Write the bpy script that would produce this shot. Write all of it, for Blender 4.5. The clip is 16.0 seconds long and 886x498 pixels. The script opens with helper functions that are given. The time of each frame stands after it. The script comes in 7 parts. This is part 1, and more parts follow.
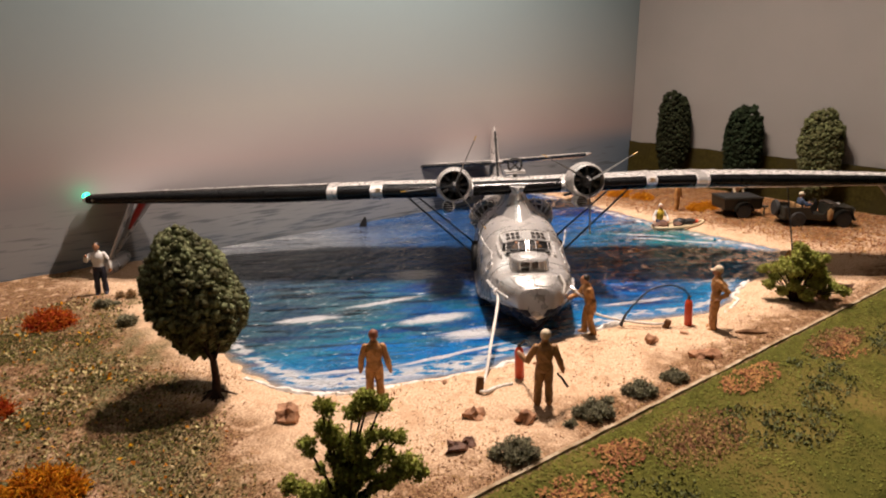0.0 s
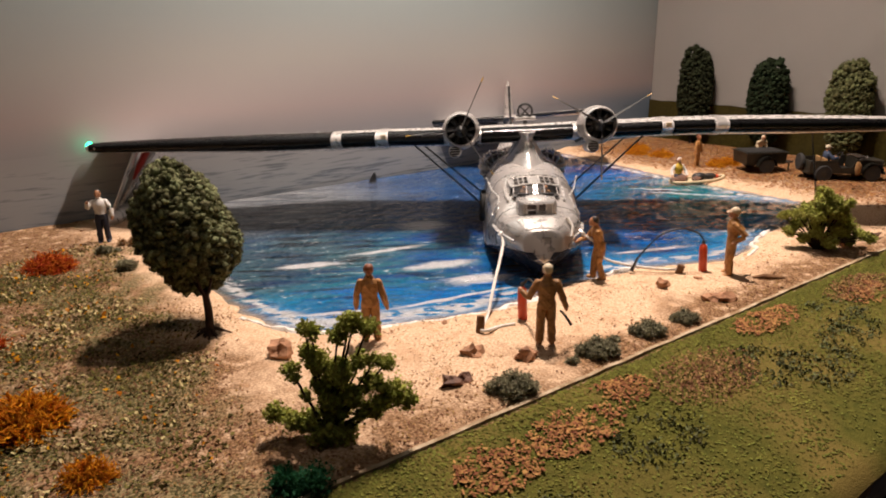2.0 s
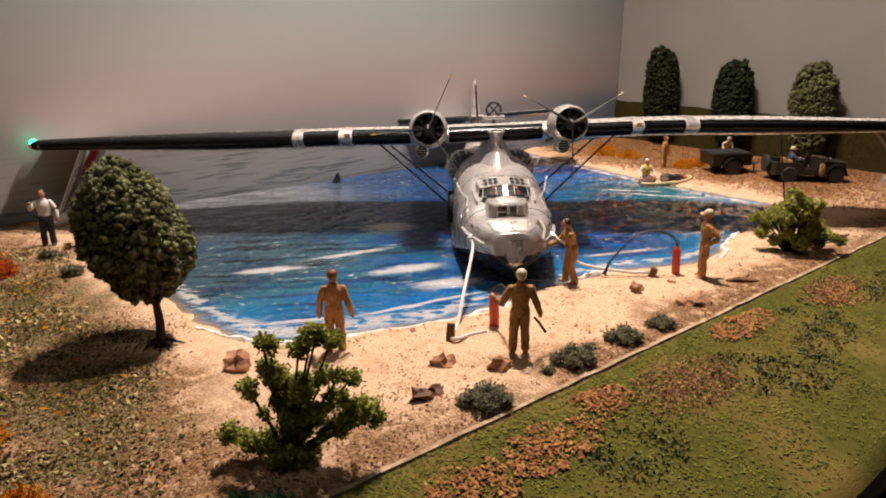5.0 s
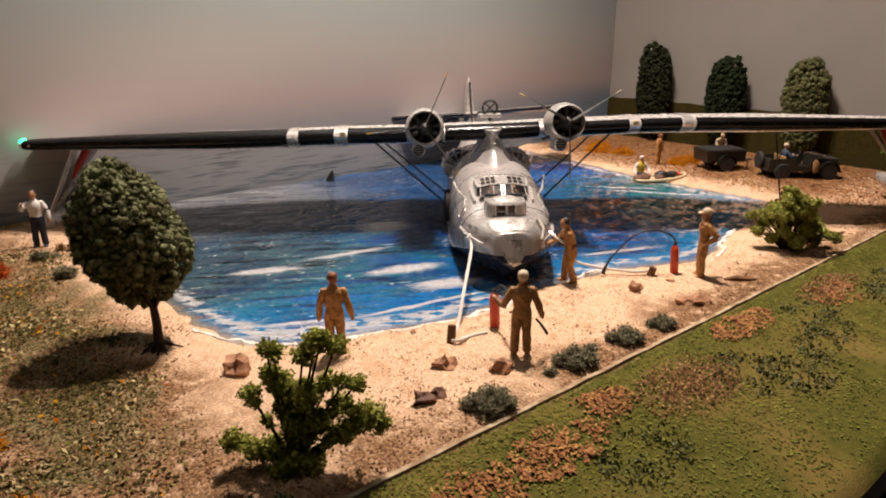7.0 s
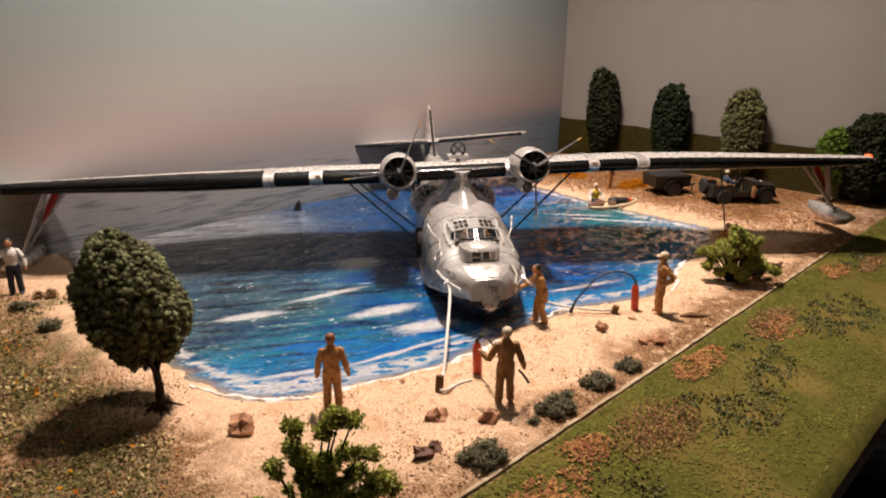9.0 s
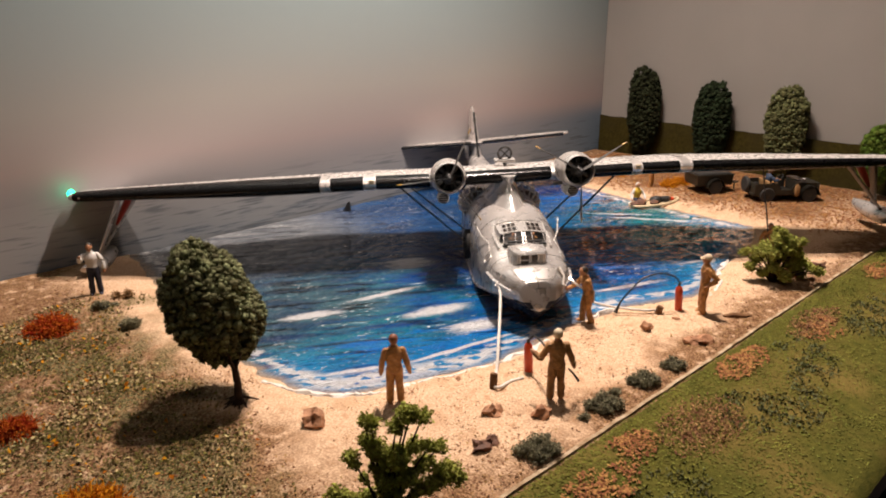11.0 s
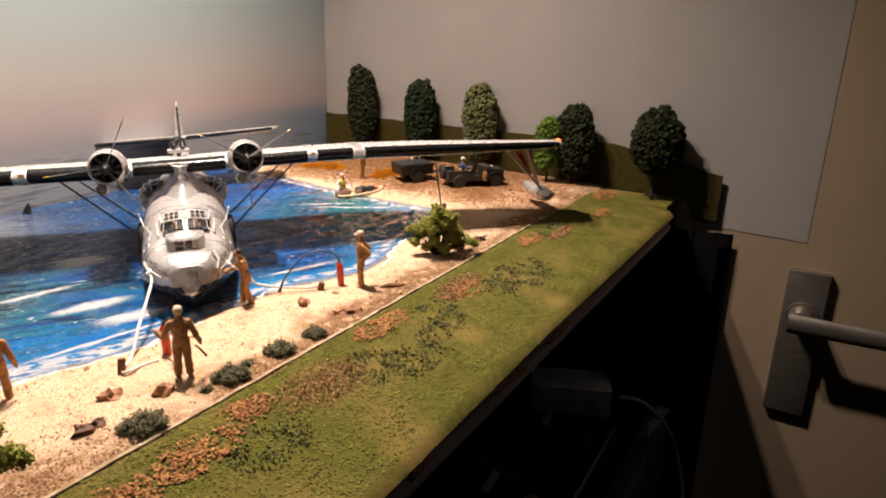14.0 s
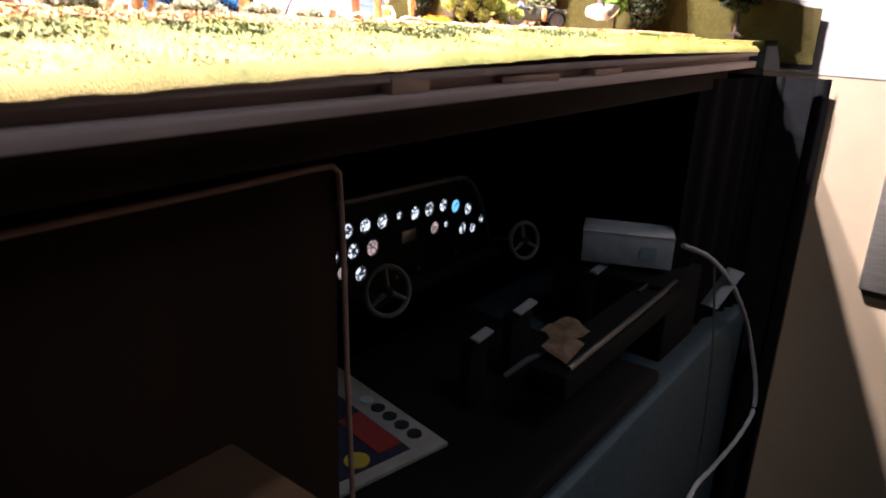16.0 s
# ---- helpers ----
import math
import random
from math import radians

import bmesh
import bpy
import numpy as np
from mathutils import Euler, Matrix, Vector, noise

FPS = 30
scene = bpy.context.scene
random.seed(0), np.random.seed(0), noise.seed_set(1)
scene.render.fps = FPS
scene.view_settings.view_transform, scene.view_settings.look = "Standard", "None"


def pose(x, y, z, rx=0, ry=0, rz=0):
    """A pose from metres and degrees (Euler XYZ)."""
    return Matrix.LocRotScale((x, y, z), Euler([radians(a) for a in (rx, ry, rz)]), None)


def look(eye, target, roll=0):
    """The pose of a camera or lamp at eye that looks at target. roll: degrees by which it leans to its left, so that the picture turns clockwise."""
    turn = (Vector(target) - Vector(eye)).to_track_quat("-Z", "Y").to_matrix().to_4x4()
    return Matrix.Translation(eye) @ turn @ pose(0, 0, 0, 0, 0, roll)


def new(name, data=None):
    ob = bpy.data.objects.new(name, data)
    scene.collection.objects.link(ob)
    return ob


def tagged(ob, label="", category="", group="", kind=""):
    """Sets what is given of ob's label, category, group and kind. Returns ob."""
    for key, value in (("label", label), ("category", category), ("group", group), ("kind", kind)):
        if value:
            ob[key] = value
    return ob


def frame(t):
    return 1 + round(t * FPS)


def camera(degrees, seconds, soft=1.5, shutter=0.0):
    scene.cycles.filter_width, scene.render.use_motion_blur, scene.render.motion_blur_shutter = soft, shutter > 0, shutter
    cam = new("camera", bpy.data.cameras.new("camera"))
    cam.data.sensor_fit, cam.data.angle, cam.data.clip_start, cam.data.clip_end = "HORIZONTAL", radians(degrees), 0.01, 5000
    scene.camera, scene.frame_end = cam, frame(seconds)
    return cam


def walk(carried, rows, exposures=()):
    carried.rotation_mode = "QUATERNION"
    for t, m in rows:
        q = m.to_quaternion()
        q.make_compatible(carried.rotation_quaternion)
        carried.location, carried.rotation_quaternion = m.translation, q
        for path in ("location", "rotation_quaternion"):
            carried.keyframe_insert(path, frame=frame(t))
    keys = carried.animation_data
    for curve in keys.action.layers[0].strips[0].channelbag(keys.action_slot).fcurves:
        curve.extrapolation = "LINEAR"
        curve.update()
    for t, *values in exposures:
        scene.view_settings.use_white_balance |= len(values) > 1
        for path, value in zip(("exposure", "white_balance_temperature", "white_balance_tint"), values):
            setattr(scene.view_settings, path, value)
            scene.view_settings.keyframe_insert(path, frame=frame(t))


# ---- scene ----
cam = camera(66.5, 16.0, soft=1.9, shutter=0.3)
PATH = [
    (0, (0.123, -0.061, 0.163), (1.301, 1.461, -0.382), -0.4),
    (0.5, (0.126, -0.065, 0.15), (1.262, 1.474, -0.434), -1.3),
    (1, (0.129, -0.064, 0.144), (1.259, 1.469, -0.467), -1.0),
    (1.5, (0.131, -0.062, 0.143), (1.244, 1.487, -0.459), -0.7),
    (2, (0.136, -0.062, 0.139), (1.25, 1.485, -0.469), -0.9),
    (2.5, (0.138, -0.059, 0.14), (1.27, 1.478, -0.456), -0.6),
    (3, (0.139, -0.057, 0.138), (1.28, 1.471, -0.465), -0.5),
    (3.5, (0.14, -0.057, 0.139), (1.294, 1.462, -0.462), -0.6),
    (4, (0.142, -0.054, 0.138), (1.315, 1.446, -0.47), -0.4),
    (4.2, (0.143, -0.053, 0.137), (1.323, 1.445, -0.466), -0.3),
    (6.3, (0.144, -0.043, 0.135), (1.361, 1.417, -0.488), 0.0),
    (6.5, (0.143, -0.043, 0.134), (1.361, 1.417, -0.487), 0.1),
    (7, (0.142, -0.043, 0.138), (1.359, 1.417, -0.484), -0.1),
    (7.5, (0.137, -0.046, 0.139), (1.349, 1.42, -0.48), 0.3),
    (8, (0.137, -0.04, 0.142), (1.398, 1.361, -0.526), -0.1),
    (8.5, (0.128, -0.038, 0.157), (1.433, 1.313, -0.528), 0.1),
    (9, (0.119, -0.039, 0.173), (1.454, 1.309, -0.46), 0.5),
    (9.2, (0.116, -0.041, 0.177), (1.445, 1.321, -0.438), 0.3),
    (11.3, (0.097, -0.046, 0.187), (1.345, 1.372, -0.471), -0.6),
    (11.5, (0.096, -0.047, 0.186), (1.341, 1.373, -0.471), -0.5),
    (12, (0.099, -0.055, 0.172), (1.342, 1.35, -0.521), -0.7),
    (12.5, (0.106, -0.073, 0.183), (1.407, 1.289, -0.489), -0.2),
    (13, (0.122, -0.093, 0.182), (1.527, 1.16, -0.494), 0.5),
    (13.5, (0.134, -0.108, 0.177), (1.698, 0.954, -0.475), 1.1),
    (14, (0.142, -0.127, 0.176), (1.777, 0.836, -0.457), 1.4),
    (14.5, (0.149, -0.138, 0.127), (1.778, 0.824, -0.522), 2.0),
    (15, (0.156, -0.148, 0.075), (1.762, 0.873, -0.538), 2.0),
    (15.5, (0.163, -0.15, 0.038), (1.706, 0.953, -0.597), 1.7),
    (16, (0.174, -0.154, 0.0), (1.683, 0.999, -0.626), 2.2),
]
walk(cam, [(t, look(eye, target, roll)) for t, eye, target, roll in PATH], exposures=[(0, 0.0, 6500, 10), (12.5, 0.0, 6500, 10), (14.0, 0.5, 6500, 10), (14.5, 0.8, 6400, 10), (15.0, 1.5, 6100, 10), (15.5, 2.5, 5800, 10), (16, 4.0, 5300, 10)])

# ---- light ----
world = bpy.data.worlds.new("world")
world.use_nodes = True
scene.world = world
world.node_tree.nodes["Background"].inputs[0].default_value = (0.60, 0.78, 1.0, 1)
world.node_tree.nodes["Background"].inputs[1].default_value = 0.009


def lamp(name, eye, target, watts, cone, blend, radius, colour):
    data = bpy.data.lights.new(name, "SPOT")
    data.energy, data.spot_size, data.spot_blend, data.shadow_soft_size, data.color = watts, radians(cone), blend, radius, colour
    ob = new(name, data)
    ob.matrix_world = look(eye, target)
    return ob


for lx, ly in ((0.535, 0.405), (0.520, 0.325)):
    lamp("spot_main", (lx, ly, 0.685), (0.47, 0.28, 0.0), 22.6, 122, 1.0, 0.012, (1.0, 0.81, 0.70))
# unseen spot, added above the camera to fill the sides facing it
lamp("front_fill", (0.12, 0.05, 0.60), (0.48, 0.36, 0.04), 2.2, 80, 1.0, 0.02, (1.0, 0.81, 0.69))
# unseen area lamp, added as soft fill for dark sides and under the table
fill_lamp = new("room_fill", bpy.data.lights.new("room_fill", "AREA"))
fill_lamp.data.shape, fill_lamp.data.size, fill_lamp.data.energy, fill_lamp.data.color = "DISK", 0.7, 0.26, (0.95, 0.97, 1.0)
fill_lamp.matrix_world = look((0.30, -1.00, 1.40), (0.30, -1.00, 0.0))

# ---- materials ----
def socket(node, name, value):
    node.inputs[name].default_value = value


def mat(name, c1, c2=None, scale=300.0, rough=0.6, metal=0.0, bump=0.4, bscale=None, depth=0.0004, c3=None, big=25.0, island=0.0, coat=0.0, stretch=None, sharp=0.0, emit=0.0, thin=0.0):
    """Two colours mixed by a fine noise, a third by a coarse one, with fine relief."""
    m = bpy.data.materials.new(name)
    m.use_nodes = True
    nt = m.node_tree
    b = nt.nodes["Principled BSDF"]
    c2 = c2 or tuple(c * 0.7 for c in c1)
    tc = nt.nodes.new("ShaderNodeTexCoord")
    vec = tc.outputs["Object"]
    if stretch:
        mp = nt.nodes.new("ShaderNodeMapping")
        mp.inputs["Scale"].default_value = stretch
        nt.links.new(vec, mp.inputs[0])
        vec = mp.outputs[0]
    n1 = nt.nodes.new("ShaderNodeTexNoise")
    socket(n1, "Scale", scale), socket(n1, "Detail", 5.0)
    nt.links.new(vec, n1.inputs["Vector"])
    ramp = nt.nodes.new("ShaderNodeValToRGB")
    ramp.color_ramp.elements[0].position, ramp.color_ramp.elements[1].position = 0.3 + sharp, 0.7 - sharp
    ramp.color_ramp.elements[0].color, ramp.color_ramp.elements[1].color = (*c2, 1), (*c1, 1)
    nt.links.new(n1.outputs["Fac"], ramp.inputs[0])
    out = ramp.outputs[0]
    if c3:
        n2 = nt.nodes.new("ShaderNodeTexNoise")
        socket(n2, "Scale", big), socket(n2, "Detail", 3.0)
        nt.links.new(vec, n2.inputs["Vector"])
        r2 = nt.nodes.new("ShaderNodeValToRGB")
        r2.color_ramp.elements[0].position, r2.color_ramp.elements[1].position = 0.45, 0.65
        nt.links.new(n2.outputs["Fac"], r2.inputs[0])
        mix = nt.nodes.new("ShaderNodeMixRGB")
        nt.links.new(r2.outputs[0], mix.inputs[0])
        nt.links.new(out, mix.inputs[1])
        mix.inputs[2].default_value = (*c3, 1)
        out = mix.outputs[0]
    if island:
        geo = nt.nodes.new("ShaderNodeNewGeometry")
        hsv = nt.nodes.new("ShaderNodeHueSaturation")
        ma = nt.nodes.new("ShaderNodeMapRange")
        socket(ma, "To Min", 1.0 - island), socket(ma, "To Max", 1.0 + island)
        nt.links.new(geo.outputs["Random Per Island"], ma.inputs[0])
        nt.links.new(ma.outputs[0], hsv.inputs["Value"])
        mh = nt.nodes.new("ShaderNodeMapRange")
        socket(mh, "To Min", 0.5 - island * 0.06), socket(mh, "To Max", 0.5 + island * 0.06)
        nt.links.new(geo.outputs["Random Per Island"], mh.inputs[0])
        nt.links.new(mh.outputs[0], hsv.inputs["Hue"])
        nt.links.new(out, hsv.inputs["Color"])
        out = hsv.outputs[0]
    nt.links.new(out, b.inputs["Base Color"])
    socket(b, "Roughness", rough), socket(b, "Metallic", metal), socket(b, "Coat Weight", coat), socket(b, "Coat Roughness", 0.08)
    if rough >= 0.8:
        socket(b, "Specular IOR Level", 0.12)
    if emit:
        nt.links.new(out, b.inputs["Emission Color"])
        socket(b, "Emission Strength", emit)
    if thin:
        tl, ms = nt.nodes.new("ShaderNodeBsdfTranslucent"), nt.nodes.new("ShaderNodeMixShader")
        ms.inputs[0].default_value = thin
        nt.links.new(out, tl.inputs["Color"])
        nt.links.new(b.outputs[0], ms.inputs[1])
        nt.links.new(tl.outputs[0], ms.inputs[2])
        nt.links.new(ms.outputs[0], nt.nodes["Material Output"].inputs["Surface"])
    if bump:
        n3 = nt.nodes.new("ShaderNodeTexNoise")
        socket(n3, "Scale", bscale or scale * 1.7), socket(n3, "Detail", 4.0)
        nt.links.new(vec, n3.inputs["Vector"])
        bp = nt.nodes.new("ShaderNodeBump")
        socket(bp, "Strength", bump), socket(bp, "Distance", depth)
        nt.links.new(n3.outputs["Fac"], bp.inputs["Height"])
        nt.links.new(bp.outputs[0], b.inputs["Normal"])
        mr = nt.nodes.new("ShaderNodeMapRange")
        socket(mr, "To Min", max(0.02, rough - 0.12)), socket(mr, "To Max", min(1.0, rough + 0.12))
        nt.links.new(n3.outputs["Fac"], mr.inputs[0])
        nt.links.new(mr.outputs[0], b.inputs["Roughness"])
    return m


silver = mat("silver_paint", (0.66, 0.632, 0.605), (0.58, 0.557, 0.532), 45, 0.29, 0.58, 0.05, 120, 0.0002, (0.48, 0.463, 0.445), 24)
silver_bright = mat("bright_foil", (0.78, 0.76, 0.73), (0.68, 0.66, 0.635), 120, 0.28, 0.55, 0.04, 250, 0.0003)
boot = mat("black_gloss", (0.012, 0.012, 0.013), (0.02, 0.02, 0.02), 200, 0.22, 0, 0.3, 400, 0.0004)
hull_dark = mat("dark_hull_paint", (0.012, 0.016, 0.03), (0.02, 0.025, 0.04), 100, 0.25)
black = mat("flat_black", (0.012, 0.012, 0.012), (0.02, 0.02, 0.02), 300, 0.55)
engine_grey = mat("engine_metal", (0.10, 0.10, 0.10), (0.03, 0.03, 0.03), 600, 0.4, 0.6)
# brownish mottle in the dark glass stands in for reflections
glass_dark = mat("dark_window", (0.03, 0.028, 0.026), (0.13, 0.10, 0.085), 130, 0.08, 0, 0, coat=0.6)
blister_glass = mat("blister_glass", (0.62, 0.57, 0.52), (0.42, 0.38, 0.34), 160, 0.10, 0.15, 0.1, coat=0.8)
port_glass = mat("smoky_port", (0.20, 0.18, 0.165), (0.14, 0.125, 0.115), 160, 0.15, 0, 0, coat=0.5)
blade_grey = mat("blade_grey", (0.12, 0.115, 0.11), (0.08, 0.077, 0.074), 300, 0.4, 0.4)
clear_glass = bpy.data.materials.new("clear_glass")
clear_glass.use_nodes = True
cg = clear_glass.node_tree
g_clear, g_gloss, g_mix = cg.nodes.new("ShaderNodeBsdfTransparent"), cg.nodes.new("ShaderNodeBsdfGlossy"), cg.nodes.new("ShaderNodeMixShader")
g_clear.inputs["Color"].default_value, g_gloss.inputs["Roughness"].default_value, g_mix.inputs[0].default_value = (0.90, 0.88, 0.84, 1), 0.38, 0.008
cg.links.new(g_clear.outputs[0], g_mix.inputs[1])
cg.links.new(g_gloss.outputs[0], g_mix.inputs[2])
cg.links.new(g_mix.outputs[0], cg.nodes["Material Output"].inputs["Surface"])
strut_metal = mat("strut_metal", (0.10, 0.10, 0.10), (0.05, 0.05, 0.05), 400, 0.35, 0.6)
panel_line = mat("panel_line", (0.03, 0.03, 0.03), None, 300, 0.5)
letter_ink = mat("dark_ink", (0.02, 0.02, 0.025), None, 300, 0.5)
red_paint = mat("red_paint", (0.35, 0.03, 0.02), (0.28, 0.02, 0.02), 200, 0.35)
ext_red = mat("extinguisher_red", (0.62, 0.07, 0.02), (0.5, 0.05, 0.015), 300, 0.35)
green_lens = mat("green_lamp", (0.0, 0.9, 0.35), (0.05, 1.0, 0.5), 300, 0.2, emit=6.0, bump=0)
red_lens = mat("red_lamp", (0.9, 0.15, 0.05), (0.7, 0.1, 0.03), 300, 0.2, emit=1.2, bump=0)
amber_tip = mat("yellow_tip", (0.65, 0.38, 0.05), None, 300, 0.4)
coverall = mat("brown_coverall", (0.54, 0.265, 0.075), (0.24, 0.105, 0.028), 330, 0.5, 0, 1.0, 480, 0.0016)
coverall_b = mat("dull_coverall", (0.40, 0.205, 0.066), (0.18, 0.083, 0.025), 330, 0.55, 0, 1.0, 480, 0.0016)
skin = mat("figure_skin", (0.45, 0.22, 0.11), (0.36, 0.17, 0.09), 400, 0.5)
hair_dark = mat("dark_hair", (0.02, 0.015, 0.012), None, 400, 0.4)
cap_cream = mat("cream_cap", (0.62, 0.52, 0.36), (0.5, 0.42, 0.3), 400, 0.6)
hair_brown = mat("red_brown_hair", (0.22, 0.07, 0.03), None, 400, 0.5)
cloth_white = mat("white_shirt", (0.72, 0.70, 0.66), (0.6, 0.58, 0.55), 300, 0.7)
cloth_navy = mat("navy_trousers", (0.02, 0.025, 0.05), None, 300, 0.7)
cloth_blue = mat("blue_shirt", (0.035, 0.055, 0.10), None, 300, 0.7)
vest_yellow = mat("yellow_vest", (0.65, 0.45, 0.04), (0.5, 0.33, 0.03), 400, 0.6)
olive = mat("olive_drab", (0.024, 0.022, 0.015), (0.013, 0.012, 0.009), 250, 0.45, 0, 0.3)
rubber = mat("tyre_rubber", (0.014, 0.014, 0.014), (0.025, 0.024, 0.022), 400, 0.7)
tan_canvas = mat("tan_canvas", (0.36, 0.22, 0.10), (0.25, 0.14, 0.06), 400, 0.8)
raft_cream = mat("raft_cream", (0.62, 0.50, 0.32), (0.5, 0.4, 0.25), 250, 0.5)
rope_white = mat("white_rope", (0.78, 0.75, 0.70), (0.62, 0.58, 0.52), 500, 0.8, 0, 0.7)
wood = mat("stake_wood", (0.22, 0.12, 0.06), (0.10, 0.05, 0.025), 300, 0.8, 0, 0.8, 500, 0.0008, stretch=(1, 1, 0.25))
rock_red = mat("red_brown_rock", (0.52, 0.27, 0.14), (0.20, 0.09, 0.042), 220, 0.75, 0, 0.9, 350, 0.001)
rock_dark = mat("dark_brown_rock", (0.17, 0.075, 0.04), (0.06, 0.03, 0.02), 150, 0.75, 0, 0.9, 350, 0.001)
bark = mat("bark", (0.05, 0.03, 0.022), (0.02, 0.013, 0.01), 300, 0.8, 0, 0.8, 500, 0.0008)
leaf_a = mat("grey_green_foam", (0.24, 0.245, 0.125), (0.060, 0.068, 0.030), 700, 0.85, 0, 0.8, 900, 0.0008, island=0.5, thin=0.18)
leaf_deep = mat("deep_green_foam", (0.026, 0.038, 0.017), (0.011, 0.017, 0.008), 500, 0.85, island=0.35, thin=0.18)
leaf_mid = mat("mid_green_foam", (0.17, 0.17, 0.075), (0.05, 0.058, 0.022), 500, 0.85, island=0.35, thin=0.18)
leaf_dark = mat("black_green_foam", (0.034, 0.040, 0.018), (0.013, 0.016, 0.008), 500, 0.85, island=0.35, thin=0.18)
leaf_bright = mat("bright_green_foam", (0.125, 0.190, 0.030), (0.06, 0.10, 0.016), 500, 0.85, island=0.35, thin=0.18)
leaf_near = mat("fresh_green_foam", (0.46, 0.47, 0.105), (0.21, 0.225, 0.05), 500, 0.85, island=0.4, thin=0.22)
leaf_lime = mat("lime_green_foam", (0.52, 0.52, 0.14), (0.24, 0.26, 0.055), 500, 0.85, island=0.4, thin=0.25)
shrub_grey = mat("grey_green_moss", (0.34, 0.325, 0.215), (0.18, 0.17, 0.112), 500, 0.9, island=0.35, thin=0.45)
shrub_red = mat("red_moss", (0.60, 0.13, 0.02), (0.38, 0.06, 0.012), 500, 0.85, island=0.35, thin=0.45)
shrub_orange = mat("orange_moss", (0.75, 0.33, 0.02), (0.50, 0.19, 0.012), 500, 0.85, island=0.35, thin=0.45)
shrub_teal = mat("teal_moss", (0.03, 0.12, 0.05), (0.015, 0.07, 0.03), 500, 0.85, island=0.35, thin=0.45)
litter = mat("leaf_litter", (0.38, 0.215, 0.11), (0.22, 0.12, 0.055), 400, 0.9, island=0.5, thin=0.3)
frame_grey = mat("canopy_frame_grey", (0.30, 0.29, 0.28), (0.22, 0.21, 0.20), 200, 0.55, 0.3)
litter_red = mat("russet_leaf_crumbs", (0.38, 0.185, 0.075), (0.23, 0.10, 0.040), 400, 0.9, island=0.35)
litter_dark = mat("dark_green_crumbs", (0.150, 0.155, 0.070), (0.065, 0.072, 0.032), 400, 0.9, island=0.5)
flock = mat("meadow_flock", (0.20, 0.165, 0.052), (0.060, 0.056, 0.019), 400, 0.9, island=0.5, thin=0.3)
flock_straw = mat("straw_flock", (0.46, 0.37, 0.20), (0.28, 0.20, 0.09), 400, 0.9, island=0.4)
grass_blade = mat("grass_flock", (0.152, 0.142, 0.026), (0.078, 0.086, 0.015), 45, 0.95, island=0.35)
grass_tuft = mat("grass_tuft", (0.165, 0.154, 0.032), (0.092, 0.100, 0.018), 60, 0.95, island=0.35)
turf = mat("turf", (0.110, 0.103, 0.019), (0.060, 0.064, 0.011), 260, 0.95, 0, 0.8, 1500, 0.0006, (0.160, 0.120, 0.032), 22)
board_dark = mat("dark_board", (0.50, 0.38, 0.34), (0.32, 0.24, 0.215), 60, 0.85, 0, 0.4, 120, 0.0006, stretch=(0.15, 1, 1))
board_pale = mat("worn_board_edge", (0.62, 0.48, 0.44), (0.40, 0.31, 0.28), 40, 0.8, 0, 0.4, 120, 0.0005, stretch=(0.1, 1, 1))
chip_wood = mat("pale_wood_offcut", (0.46, 0.27, 0.19), (0.34, 0.19, 0.13), 80, 0.7, stretch=(0.3, 1, 1))
seam_white = mat("worn_white_edge", (0.48, 0.39, 0.27), (0.26, 0.18, 0.10), 110, 0.8, sharp=0.1)
hedge_felt = mat("olive_felt", (0.100, 0.080, 0.018), (0.055, 0.045, 0.011), 350, 0.95, 0, 1.0, 900, 0.0008, (0.075, 0.06, 0.02), 20)
paper = mat("grey_paper", (0.49, 0.46, 0.425), (0.46, 0.435, 0.40), 12, 0.85, 0, 0.15, 60, 0.0006)
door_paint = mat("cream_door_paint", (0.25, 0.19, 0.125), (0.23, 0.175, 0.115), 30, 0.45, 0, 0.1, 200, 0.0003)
brushed = mat("brushed_steel", (0.34, 0.31, 0.27), (0.24, 0.215, 0.185), 60, 0.36, 0.85, 0.3, 250, 0.0002, stretch=(1, 1, 12))
curtain_black = mat("black_cloth", (0.006, 0.006, 0.007), (0.010, 0.009, 0.010), 100, 0.95, 0, 0.5, 400, 0.0006)
brown_panel = mat("dark_brown_panel", (0.022, 0.012, 0.007), (0.013, 0.007, 0.004), 20, 0.92, stretch=(1, 1, 0.1))
cream_card = mat("cream_card", (0.36, 0.33, 0.29), (0.28, 0.255, 0.22), 60, 0.75)
stand_brown = mat("brown_veneer", (0.10, 0.052, 0.026), (0.065, 0.032, 0.015), 30, 0.6, stretch=(1, 1, 0.12))
panel_trim = mat("copper_trim", (0.42, 0.24, 0.17), (0.3, 0.17, 0.12), 60, 0.45)
dash_black = mat("dash_black", (0.010, 0.010, 0.011), (0.016, 0.016, 0.016), 200, 0.85)
# dial faces glow faintly so they read in the dark, taken as backlit
dial_face = mat("dial_face", (0.85, 0.83, 0.80), (0.02, 0.02, 0.02), 420, 0.3, sharp=0.18, bump=0, emit=0.09)
dial_blue = mat("dial_blue", (0.12, 0.42, 0.75), (0.3, 0.6, 0.8), 200, 0.3, bump=0, emit=0.09)
dial_red = mat("dial_red", (0.7, 0.45, 0.38), (0.05, 0.04, 0.04), 500, 0.3, sharp=0.15, bump=0, emit=0.07)
grey_plastic = mat("grey_plastic", (0.12, 0.12, 0.12), (0.08, 0.08, 0.08), 100, 0.5)
carpet_grey = mat("blue_grey_cloth", (0.055, 0.075, 0.085), (0.04, 0.055, 0.065), 200, 0.95, 0, 0.6)
